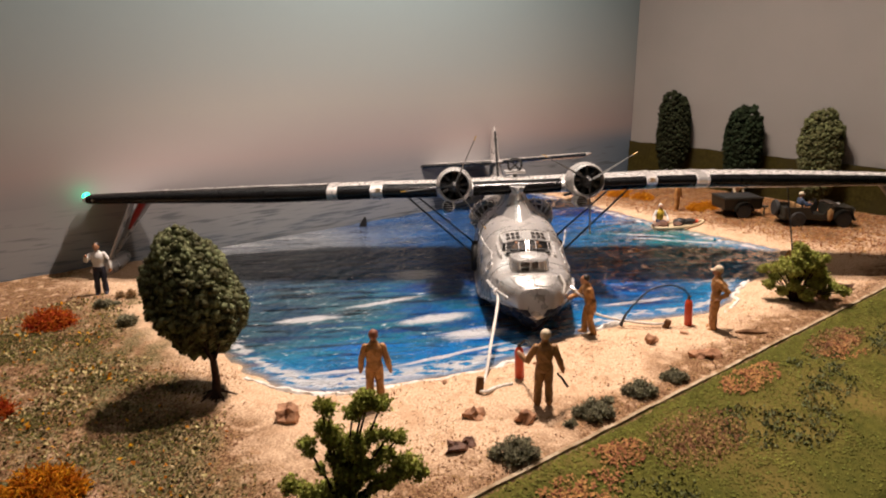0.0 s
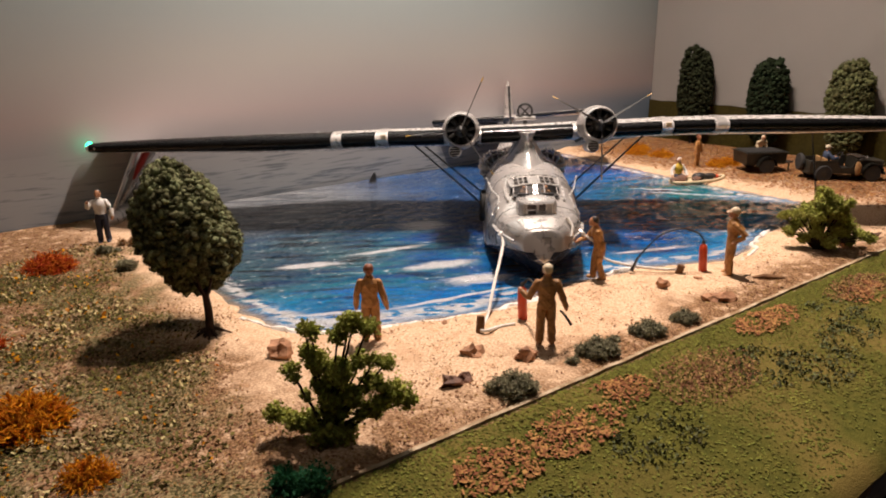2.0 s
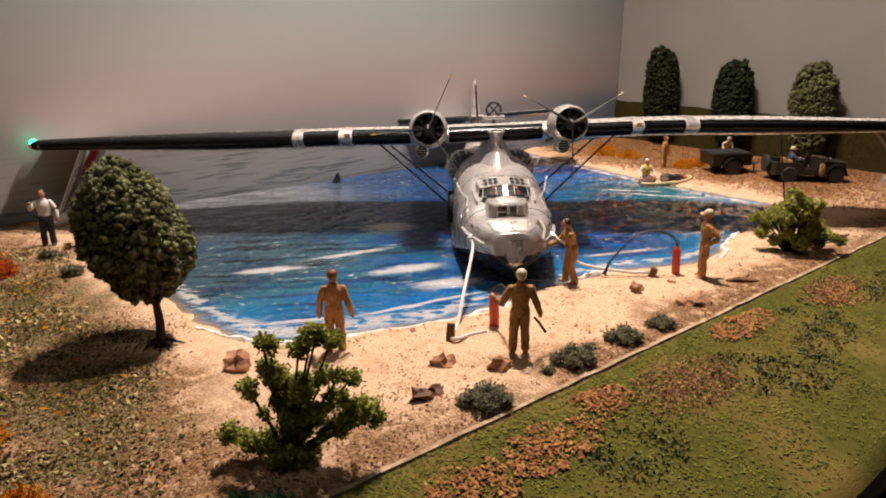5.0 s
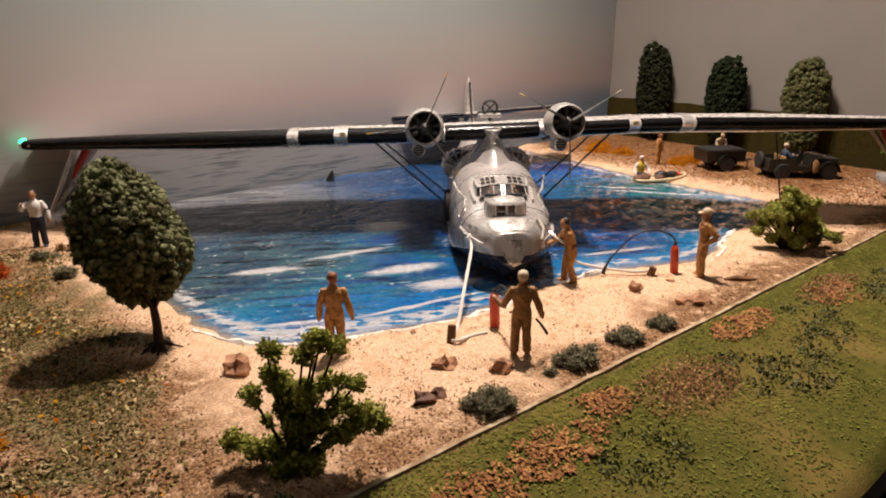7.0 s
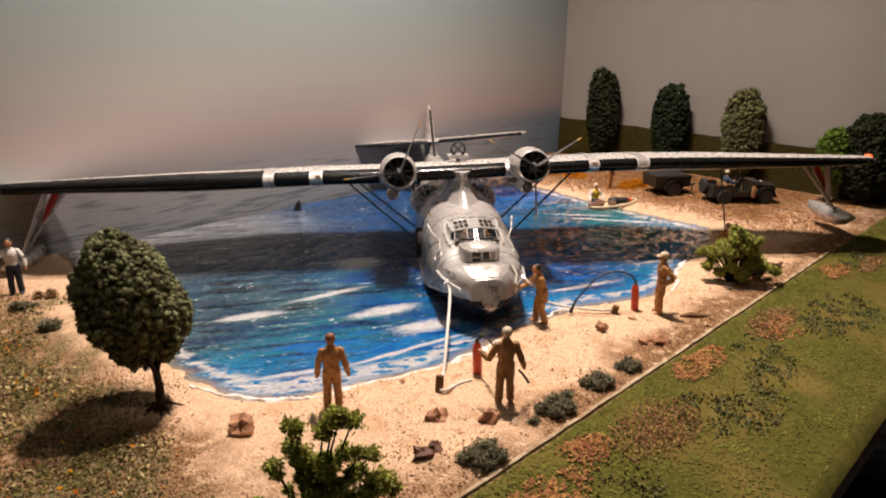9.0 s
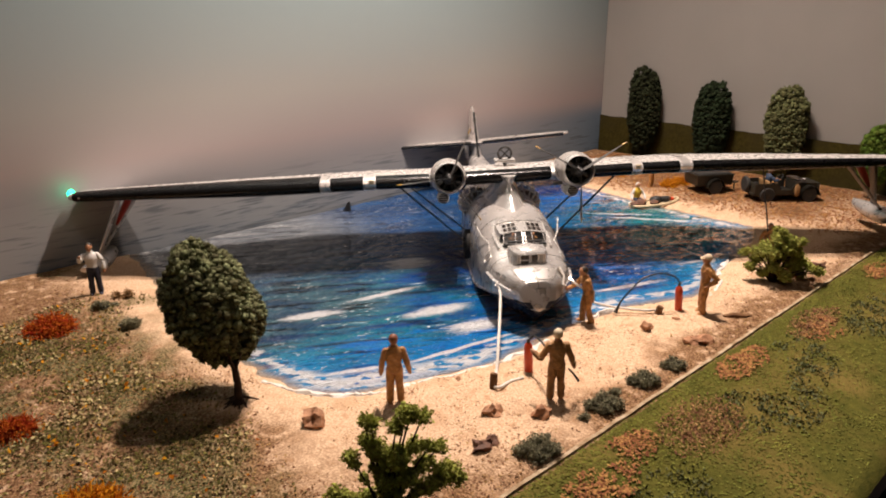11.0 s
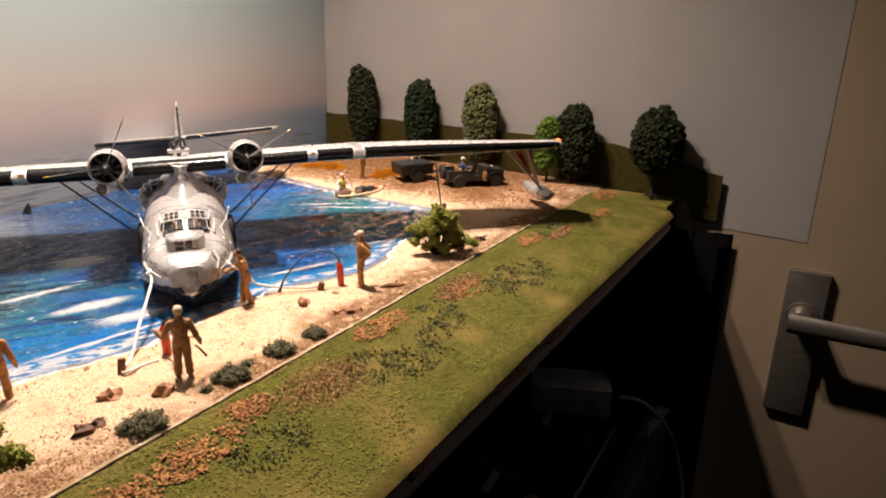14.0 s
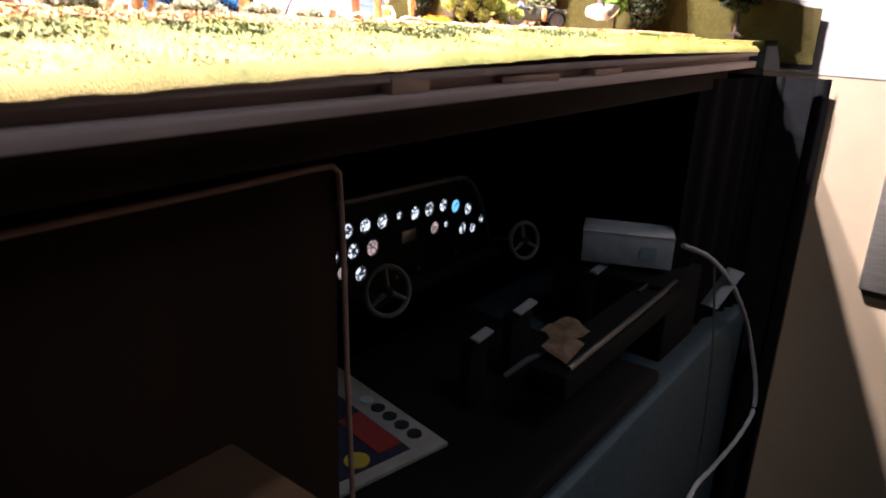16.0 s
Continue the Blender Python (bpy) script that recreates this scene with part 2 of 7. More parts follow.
carton_white = mat("white_carton", (0.58, 0.57, 0.55), (0.40, 0.39, 0.38), 60, 0.7)
carton_blue = mat("blue_carton", (0.42, 0.46, 0.48), (0.33, 0.38, 0.42), 40, 0.6)
cable_grey = mat("grey_cable", (0.30, 0.30, 0.31), (0.24, 0.24, 0.25), 100, 0.5)
print_tan = mat("tan_print", (0.40, 0.28, 0.18), (0.2, 0.12, 0.07), 90, 0.7, sharp=0.1)
yellow_print = mat("yellow_print", (0.65, 0.45, 0.04), None, 90, 0.6)
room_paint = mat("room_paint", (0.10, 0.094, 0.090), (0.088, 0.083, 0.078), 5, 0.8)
floor_dark = mat("dark_carpet", (0.016, 0.016, 0.018), (0.01, 0.01, 0.012), 100, 0.95)


# ---- mesh helpers ----
def part(name, bm, material, parent=None, label="", smooth=True):
    me = bpy.data.meshes.new(name)
    bmesh.ops.recalc_face_normals(bm, faces=bm.faces)
    bm.to_mesh(me)
    bm.free()
    for mm in material if isinstance(material, (list, tuple)) else (material,):
        me.materials.append(mm)
    if smooth:
        me.shade_smooth()
        me.set_sharp_from_angle(angle=radians(38))
    ob = new(name, me)
    ob.parent = parent
    return tagged(ob, label)


def empty(name, m, label, category, group=""):
    ob = new(name)
    ob.empty_display_size = 0.01
    ob.matrix_world = m
    return tagged(ob, label, category, group)


def box(bm, c, s, bevel=0.0, m=None, seg=2):
    g = bmesh.ops.create_cube(bm, size=1.0)
    vs = g["verts"]
    bmesh.ops.scale(bm, vec=s, verts=vs)
    if bevel:
        es = list({e for v in vs for e in v.link_edges})
        r = bmesh.ops.bevel(bm, geom=es, offset=bevel, segments=seg, affect="EDGES", profile=0.5)
        vs = list({v for f in r["faces"] for v in f.verts} | {v for v in vs if v.is_valid})
    t = Matrix.Translation(c) @ (m or Matrix())
    bmesh.ops.transform(bm, matrix=t, verts=vs)
    return vs


def ring(bm, c, ax, r, n, e=None):
    ax = Vector(ax).normalized()
    a = (Vector(e) if e else (Vector((0, 0, 1)) if abs(ax.z) < 0.9 else Vector((1, 0, 0)))).cross(ax).normalized()
    b = ax.cross(a)
    return [bm.verts.new(Vector(c) + r * (math.cos(2 * math.pi * i / n) * a + math.sin(2 * math.pi * i / n) * b)) for i in range(n)]


def bridge(bm, r1, r2, mi=0):
    n = len(r1)
    for i in range(n):
        f = bm.faces.new((r1[i], r1[(i + 1) % n], r2[(i + 1) % n], r2[i]))
        f.material_index = mi


def tube(bm, pts, radii, n=10, mi=0, cap=True):
    """A round body along points; radii: one number or one for each point."""
    pts = [Vector(p) for p in pts]
    if not isinstance(radii, (list, tuple)):
        radii = [radii] * len(pts)
    rings = []
    for i, p in enumerate(pts):
        d = pts[min(i + 1, len(pts) - 1)] - pts[max(i - 1, 0)]
        rings.append(ring(bm, p, d, radii[i], n))
    for a, b in zip(rings, rings[1:]):
        bridge(bm, a, b, mi)
    if cap:
        for r in (rings[0], rings[-1]):
            f = bm.faces.new(r)
            f.material_index = mi
    return rings


def lathe(bm, profile, c=(0, 0, 0), ax=(0, 0, 1), n=20, mi=0, cap=True):
    """profile: (radius, distance along the axis)."""
    ax = Vector(ax).normalized()
    rings = [ring(bm, Vector(c) + ax * h, ax, max(r, 1e-5), n) for r, h in profile]
    for a, b in zip(rings, rings[1:]):
        bridge(bm, a, b, mi)
    if cap:
        for r in (rings[0], rings[-1]):
            bm.faces.new(r).material_index = mi
    return rings


def loft(bm, rows, closed=True, cap=True, mi=0):
    rs = [[bm.verts.new(p) for p in row] for row in rows]
    n = len(rs[0])
    for a, b in zip(rs, rs[1:]):
        for i in range(n if closed else n - 1):
            j = (i + 1) % n
            f = bm.faces.new((a[i], a[j], b[j], b[i]))
            f.material_index = mi
    if cap and closed:
        for r in (rs[0], rs[-1]):
            bm.faces.new(r).material_index = mi
    return rs


def ball(bm, c, r, squash=(1, 1, 1), sub=1, rough=0.0, seed=0, mi=0, freq=1.3):
    g = bmesh.ops.create_icosphere(bm, subdivisions=sub, radius=1.0)
    o = Vector((seed * 7.3, seed * 3.1, seed * 1.7))
    for v in g["verts"]:
        k = 1 + rough * noise.noise(v.co * freq + o)
        v.co = Vector(c) + Vector((v.co.x * squash[0], v.co.y * squash[1], v.co.z * squash[2])) * r * k
    for f in {f for v in g["verts"] for f in v.link_faces}:
        f.material_index = mi
    return g["verts"]


ICO = None


def cloud(name, pts, sizes, material, parent=None, seed=1, label="", flat=1.0):
    """Many small uneven clumps as one mesh."""
    global ICO
    if ICO is None:
        b = bmesh.new()
        bmesh.ops.create_icosphere(b, subdivisions=1, radius=1.0)
        ICO = (np.array([v.co[:] for v in b.verts]), np.array([[v.index for v in f.verts] for f in b.faces]))
        b.free()
    rng = np.random.default_rng(seed)
    pts, sizes = np.asarray(pts, float), np.asarray(sizes, float)
    n = len(pts)
    base, tri = ICO
    v = base[None] * rng.uniform(0.62, 1.38, (n, len(base), 1))
    v = v * rng.uniform(0.55, 1.45, (n, 1, 3)) * np.array([1, 1, flat])
    v = pts[:, None] + v * sizes[:, None, None]
    f = (tri[None] + (np.arange(n) * len(base))[:, None, None]).reshape(-1, 3)
    return raw(name, v.reshape(-1, 3), f, material, parent, label)


def raw(name, v, f, material, parent=None, label=""):
    me = bpy.data.meshes.new(name)
    v, f = np.asarray(v, np.float32), np.asarray(f, np.int32)
    me.vertices.add(len(v))
    me.vertices.foreach_set("co", v.ravel())
    k = f.shape[1]
    me.loops.add(f.size)
    me.loops.foreach_set("vertex_index", f.ravel())
    me.polygons.add(len(f))
    me.polygons.foreach_set("loop_start", np.arange(0, f.size, k, dtype=np.int32))
    me.update(calc_edges=True)
    me.validate()
    me.materials.append(material)
    ob = new(name, me)
    ob.parent = parent
    return tagged(ob, label)


def flakes(name, xy, z, size, material, seed=1, lift=0.6, parent=None, label=""):
    """Tiny three-sided crumbs lying on the ground: one joined object."""
    rng = np.random.default_rng(seed)
    n = len(xy)
    a = rng.uniform(0, 2 * np.pi, n)
    s = size * rng.uniform(0.5, 1.4, n)
    tilt = rng.uniform(-lift, lift, (n, 4))
    out = np.zeros((n, 4, 3))
    for i, (dx, dy) in enumerate(((1, 0.1), (-0.2, 0.55), (-1, -0.1), (0.2, -0.55))):
        out[:, i, 0] = xy[:, 0] + s * (dx * np.cos(a) - dy * np.sin(a))
        out[:, i, 1] = xy[:, 1] + s * (dx * np.sin(a) + dy * np.cos(a))
        out[:, i, 2] = z + s * (0.45 + tilt[:, i])
    f = np.arange(n * 4).reshape(n, 4)
    f = np.concatenate([f[:, [0, 1, 2]], f[:, [0, 2, 3]]])
    return raw(name, out.reshape(-1, 3), f, material, parent, label)


def foliage(name, pts, sizes, material, parent=None, seed=1, label=""):
    """Many small bent leaf crumbs turned every way, as one mesh."""
    rng = np.random.default_rng(seed)
    pts, sizes = np.asarray(pts, float), np.asarray(sizes, float)
    n = len(pts)
    a = rng.normal(size=(n, 3))
    a /= np.linalg.norm(a, axis=1)[:, None]
    b = np.cross(a, rng.normal(size=(n, 3)))
    b /= np.linalg.norm(b, axis=1)[:, None]
    c = np.cross(a, b)
    k = sizes[:, None]
    q = np.stack([pts + a * k * rng.uniform(0.7, 1.3, (n, 1)), pts + b * k * rng.uniform(0.4, 0.9, (n, 1)) + c * k * 0.35, pts - a * k * rng.uniform(0.7, 1.3, (n, 1)), pts - b * k * rng.uniform(0.4, 0.9, (n, 1)) + c * k * 0.35], 1)
    f = np.arange(n * 4).reshape(n, 4)
    f = np.concatenate([f[:, [0, 1, 2]], f[:, [0, 2, 3]]])
    return raw(name, q.reshape(-1, 3), f, material, parent, label)

# ---- the large structure ----
SHORE = [(0.256, 0.56), (0.252, 0.47), (0.236, 0.39), (0.237, 0.32), (0.242, 0.27), (0.249, 0.236), (0.262, 0.219), (0.30, 0.204), (0.339, 0.190), (0.38, 0.188), (0.42, 0.190),
         (0.468, 0.183), (0.517, 0.160), (0.55, 0.163), (0.583, 0.174), (0.634, 0.181), (0.68, 0.190), (0.708, 0.208), (0.706, 0.272), (0.714, 0.353), (0.729, 0.462), (0.735, 0.56)]


def shore_distance(x, y):
    """Signed distance to the waterline, above nought on the water."""
    p = np.array(SHORE)
    d = np.full(x.shape, 1e9)
    inside = np.zeros(x.shape, bool)
    for (ax, ay), (bx, by) in zip(p, np.roll(p, -1, 0)):
        ex, ey = bx - ax, by - ay
        t = np.clip(((x - ax) * ex + (y - ay) * ey) / (ex * ex + ey * ey), 0, 1)
        d = np.minimum(d, np.hypot(x - ax - t * ex, y - ay - t * ey))
        c = ((ay > y) != (by > y)) & (x < (bx - ax) * (y - ay) / (by - ay + 1e-12) + ax)
        inside ^= c
    return np.where(inside, d, -d)


def wobble(x, y, f, seed=0.0):
    flat = [noise.noise(Vector((a * f, b * f, seed))) for a, b in zip(np.ravel(x), np.ravel(y))]
    return np.array(flat).reshape(np.shape(x))


def grid(name, x0, x1, y0, y1, step, height, material, label):
    xs, ys = np.arange(x0, x1 + step / 2, step), np.arange(y0, y1 + step / 2, step)
    X, Y = np.meshgrid(xs, ys)
    Z = height(X, Y)
    v = np.stack([X.ravel(), Y.ravel(), Z.ravel()], 1)
    n, k = len(xs), len(ys)
    i = (np.arange(k - 1)[:, None] * n + np.arange(n - 1)[None]).ravel()
    f = np.stack([i, i + 1, i + n + 1, i + n], 1)
    ob = raw(name, v, f, material)
    ob.data.shade_smooth()
    return tagged(ob, label, "ground", kind="structure")


def node_math(nt, op, a, b=None, c=None, clamp=False):
    n = nt.nodes.new("ShaderNodeMath")
    n.operation, n.use_clamp = op, clamp
    for i, s in enumerate((a, b, c)):
        if s is None:
            continue
        if isinstance(s, (int, float)):
            n.inputs[i].default_value = s
        else:
            nt.links.new(s, n.inputs[i])
    return n.outputs[0]


def node_noise(nt, vec, scale, detail=4.0, stretch=None, turn=0.0, shift=(0, 0, 0)):
    if stretch or turn or any(shift):
        mp = nt.nodes.new("ShaderNodeMapping")
        mp.vector_type = "TEXTURE"
        mp.inputs["Rotation"].default_value = (0, 0, radians(turn))
        mp.inputs["Scale"].default_value = stretch or (1, 1, 1)
        mp.inputs["Location"].default_value = shift
        nt.links.new(vec, mp.inputs[0])
        vec = mp.outputs[0]
    n = nt.nodes.new("ShaderNodeTexNoise")
    n.inputs["Scale"].default_value, n.inputs["Detail"].default_value = scale, detail
    nt.links.new(vec, n.inputs["Vector"])
    return n.outputs["Fac"]


def node_mix(nt, fac, a, b):
    n = nt.nodes.new("ShaderNodeMixRGB")
    for i, s in enumerate((fac, a, b)):
        if isinstance(s, tuple):
            n.inputs[i].default_value = (*s, 1)
        elif isinstance(s, (int, float)):
            n.inputs[i].default_value = s
        else:
            nt.links.new(s, n.inputs[i])
    return n.outputs[0]


def node_step(nt, v, lo, hi):
    n = nt.nodes.new("ShaderNodeMapRange")
    n.interpolation_type = "SMOOTHSTEP"
    n.inputs["From Min"].default_value, n.inputs["From Max"].default_value = lo, hi
    nt.links.new(v, n.inputs[0])
    return n.outputs[0]


def blank(name):
    m = bpy.data.materials.new(name)
    m.use_nodes = True
    nt = m.node_tree
    tc = nt.nodes.new("ShaderNodeTexCoord").outputs["Object"]
    sep = nt.nodes.new("ShaderNodeSeparateXYZ")
    nt.links.new(tc, sep.inputs[0])
    return m, nt, nt.nodes["Principled BSDF"], tc, sep.outputs


def bump_to(nt, b, height, strength, distance):
    n = nt.nodes.new("ShaderNodeBump")
    n.inputs["Strength"].default_value, n.inputs["Distance"].default_value = strength, distance
    nt.links.new(height, n.inputs["Height"])
    nt.links.new(n.outputs[0], b.inputs["Normal"])


def ground_material():
    m, nt, b, vec, (X, Y, Z) = blank("sand_and_litter")
    fine, mid, big = node_noise(nt, vec, 900, 3), node_noise(nt, vec, 160, 5), node_noise(nt, vec, 22, 3)
    sand = node_mix(nt, node_step(nt, fine, 0.35, 0.7), (0.51, 0.340, 0.212), (0.71, 0.525, 0.355))
    sand = node_mix(nt, node_step(nt, mid, 0.55, 0.75), sand, (0.47, 0.285, 0.16))
    sand = node_mix(nt, node_math(nt, "MULTIPLY", node_step(nt, node_noise(nt, vec, 48, 4, None, 0, (5, 2, 0)), 0.50, 0.68), 0.7), sand, (0.50, 0.325, 0.195))
    dirt = node_mix(nt, node_step(nt, fine, 0.4, 0.65), (0.14, 0.075, 0.036), (0.34, 0.205, 0.11))
    meadow = node_mix(nt, node_step(nt, fine, 0.4, 0.65), (0.055, 0.055, 0.020), (0.26, 0.205, 0.10))
    # litter lies along the seam and round the meadow, which fills the corner by the tree
    wob = node_math(nt, "MULTIPLY", node_math(nt, "SUBTRACT", big, 0.5), 0.10)
    xm = node_math(nt, "ADD", X, wob)
    ym = node_math(nt, "ADD", Y, wob)
    f_mead = node_step(nt, node_math(nt, "SUBTRACT", xm, node_math(nt, "MULTIPLY", Y, 0.12)), 0.205, 0.150)
    f_mead = node_math(nt, "MULTIPLY", f_mead, node_step(nt, node_noise(nt, vec, 30, 3, None, 0, (2, 8, 0)), 0.40, 0.56))
    f_seam = node_step(nt, ym, 0.143, 0.112)
    f_near = node_step(nt, node_math(nt, "ADD", node_math(nt, "MULTIPLY", Y, 0.05), xm), 0.248, 0.210)
    f_far = node_math(nt, "MULTIPLY", node_step(nt, xm, 0.73, 0.785), node_step(nt, ym, 0.15, 0.21))
    f_dirt = node_math(nt, "MAXIMUM", node_math(nt, "MAXIMUM", f_seam, f_near), f_far)
    spot = node_step(nt, mid, 0.25, 0.50)
    col = node_mix(nt, node_math(nt, "MULTIPLY", f_dirt, spot), sand, dirt)
    beach = node_step(nt, ym, 0.40, 0.45)
    col = node_mix(nt, node_math(nt, "MULTIPLY", f_mead, node_math(nt, "SUBTRACT", 1.0, beach)), col, meadow)
    nt.links.new(col, b.inputs["Base Color"])
    b.inputs["Roughness"].default_value = 0.95
    b.inputs["Specular IOR Level"].default_value = 0.15
    bump_to(nt, b, node_math(nt, "ADD", fine, mid), 0.8, 0.0009)
    return m


def water_material():
    m, nt, b, vec, (X, Y, Z) = blank("painted_water")
    turn = -28.0
    band = node_noise(nt, vec, 17, 6, (2.6, 0.55, 1), turn)
    band2 = node_noise(nt, vec, 60, 5, (3.0, 0.5, 1), turn, (3, 1, 0))
    streak = node_noise(nt, vec, 75, 6, (3.6, 0.42, 1), turn, (1, 5, 0))
    fleck = node_noise(nt, vec, 400, 4, (1.7, 0.65, 1), turn, (4, 2, 0))
    patch = node_noise(nt, vec, 13, 2, None, 0, (7, 3, 0))
    col = node_mix(nt, node_step(nt, band, 0.35, 0.62), (0.002, 0.032, 0.200), (0.004, 0.168, 0.60))
    col = node_mix(nt, node_math(nt, "MULTIPLY", node_step(nt, band2, 0.46, 0.62), 0.85), col, (0.004, 0.014, 0.09))
    # teal towards the far right bay and in the left of the pool
    teal_r = node_math(nt, "MULTIPLY", node_step(nt, X, 0.52, 0.66), node_step(nt, Y, 0.40, 0.30))
    col = node_mix(nt, node_math(nt, "MULTIPLY", teal_r, node_step(nt, band, 0.30, 0.55)), col, (0.012, 0.22, 0.25))
    teal_l = node_math(nt, "MULTIPLY", node_step(nt, X, 0.46, 0.36), node_step(nt, node_math(nt, "ADD", Y, node_math(nt, "MULTIPLY", band, 0.06)), 0.255, 0.300))
    col = node_mix(nt, node_math(nt, "MULTIPLY", teal_l, node_step(nt, band2, 0.36, 0.60)), col, (0.008, 0.205, 0.320))
    # grey open sea towards the backdrop, lightened in colour to carry the backdrop's reflection
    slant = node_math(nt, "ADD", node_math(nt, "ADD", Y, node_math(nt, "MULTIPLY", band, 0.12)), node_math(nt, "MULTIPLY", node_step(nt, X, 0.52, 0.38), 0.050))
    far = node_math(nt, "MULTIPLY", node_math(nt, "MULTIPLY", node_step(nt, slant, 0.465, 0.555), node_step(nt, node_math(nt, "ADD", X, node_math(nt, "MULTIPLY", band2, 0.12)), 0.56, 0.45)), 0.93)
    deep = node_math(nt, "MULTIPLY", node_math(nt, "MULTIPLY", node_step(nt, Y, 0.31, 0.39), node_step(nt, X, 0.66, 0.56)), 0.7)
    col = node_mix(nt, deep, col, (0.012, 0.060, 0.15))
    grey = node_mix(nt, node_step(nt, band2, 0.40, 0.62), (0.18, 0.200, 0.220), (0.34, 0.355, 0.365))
    # nearer grey darkened in colour so the wing's shadow band blends in
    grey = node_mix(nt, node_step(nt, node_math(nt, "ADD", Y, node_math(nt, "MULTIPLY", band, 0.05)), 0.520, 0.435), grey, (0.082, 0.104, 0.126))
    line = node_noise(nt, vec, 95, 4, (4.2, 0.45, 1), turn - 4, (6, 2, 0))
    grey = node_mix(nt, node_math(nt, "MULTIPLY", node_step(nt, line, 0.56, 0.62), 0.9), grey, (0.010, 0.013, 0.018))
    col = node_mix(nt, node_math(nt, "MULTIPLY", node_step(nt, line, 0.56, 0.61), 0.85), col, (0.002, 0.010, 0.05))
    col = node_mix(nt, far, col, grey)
    # dark band put into the paint to soften the wing shadow's near edge
    shade_blend = node_math(nt, "MULTIPLY", node_step(nt, X, 0.41, 0.33), node_step(nt, node_math(nt, "ABSOLUTE", node_math(nt, "SUBTRACT", node_math(nt, "ADD", Y, node_math(nt, "MULTIPLY", band, 0.05)), 0.362)), 0.078, 0.020))
    col = node_mix(nt, node_math(nt, "MULTIPLY", shade_blend, 0.85), col, node_mix(nt, node_step(nt, band2, 0.42, 0.58), (0.030, 0.060, 0.080), (0.062, 0.138, 0.170)))
    col = node_mix(nt, node_math(nt, "MULTIPLY", shade_blend, node_step(nt, line, 0.54, 0.60)), col, (0.006, 0.010, 0.016))
    at = nt.nodes.new("ShaderNodeAttribute")
    at.attribute_name = "shore"
    # near-shore blue raised in colour to make up for stronger light there
    shore_lift = node_math(nt, "MULTIPLY", node_math(nt, "MULTIPLY", node_step(nt, at.outputs["Fac"], 0.06, 0.01), node_step(nt, Y, 0.30, 0.255)), node_step(nt, band2, 0.36, 0.52))
    col = node_mix(nt, node_math(nt, "MULTIPLY", shore_lift, 0.85), col, (0.014, 0.29, 0.66))
    # white caps: fine streaks and shore froth; the small white flecks are painted glints
    cap = node_math(nt, "MULTIPLY", node_step(nt, streak, 0.64, 0.74), node_step(nt, patch, 0.46, 0.62))
    glint = node_math(nt, "MULTIPLY", node_math(nt, "MULTIPLY", node_step(nt, fleck, 0.63, 0.66), node_step(nt, band2, 0.47, 0.58)), 0.85)
    white = node_math(nt, "MAXIMUM", node_math(nt, "MULTIPLY", cap, 0.8), glint)
    # broad brushed caps: centre, half length, half width, turn
    for cx, cy, hl, hw, tr in ((0.305, 0.319, 0.021, 0.0040, -24), (0.361, 0.315, 0.026, 0.0026, -12), (0.372, 0.268, 0.024, 0.0048, -18), (0.374, 0.234, 0.021, 0.0060, -20), (0.285, 0.238, 0.022, 0.0018, -25),
                               (0.345, 0.218, 0.045, 0.0013, -12), (0.415, 0.352, 0.020, 0.0090, -30), (0.50, 0.205, 0.03, 0.0022, -22), (0.585, 0.197, 0.02, 0.0020, -20), (0.66, 0.285, 0.04, 0.0022, -55), (0.655, 0.315, 0.035, 0.0015, -50)):
        mp = nt.nodes.new("ShaderNodeMapping")
        mp.vector_type = "TEXTURE"
        mp.inputs["Location"].default_value, mp.inputs["Rotation"].default_value, mp.inputs["Scale"].default_value = (cx, cy, 0), (0, 0, radians(tr)), (hl * 1.08, hw * 1.45, 1)
        nt.links.new(vec, mp.inputs[0])
        ln = nt.nodes.new("ShaderNodeVectorMath")
        ln.operation = "LENGTH"
        nt.links.new(mp.outputs[0], ln.inputs[0])
        edge = node_math(nt, "ADD", node_math(nt, "ADD", ln.outputs["Value"], node_math(nt, "MULTIPLY", node_math(nt, "SUBTRACT", streak, 0.5), 1.2)), node_math(nt, "MULTIPLY", node_math(nt, "SUBTRACT", fleck, 0.5), 0.8))
        white = node_math(nt, "MAXIMUM", white, node_math(nt, "MULTIPLY", node_step(nt, edge, 1.15, 0.45), 0.92))
    col = node_mix(nt, white, col, (0.80, 0.82, 0.84))
    # wet sand shows through along the waterline
    rim = node_math(nt, "ADD", at.outputs["Fac"], node_math(nt, "MULTIPLY", node_math(nt, "SUBTRACT", band2, 0.5), 0.012))
    col = node_mix(nt, node_math(nt, "MULTIPLY", node_step(nt, rim, 0.011, 0.001), 0.85), col, (0.50, 0.37, 0.23))
    wash = node_math(nt, "MULTIPLY", node_step(nt, X, 0.36, 0.30), node_step(nt, Y, 0.27, 0.24))
    reach = node_math(nt, "ADD", 0.007, node_math(nt, "MULTIPLY", wash, 0.005))
    froth = node_math(nt, "MULTIPLY", node_step(nt, node_math(nt, "DIVIDE", node_math(nt, "ABSOLUTE", node_math(nt, "SUBTRACT", rim, 0.014)), reach), 1.0, 0.15), node_step(nt, node_math(nt, "ADD", node_noise(nt, vec, 170, 6, (1.6, 0.8, 1), turn, (2, 6, 0)), node_math(nt, "MULTIPLY", wash, 0.06)), 0.45, 0.52))
    col = node_mix(nt, node_math(nt, "MULTIPLY", froth, 0.9), col, (0.80, 0.81, 0.81))
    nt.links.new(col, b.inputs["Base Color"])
    b.inputs["Roughness"].default_value = 0.07
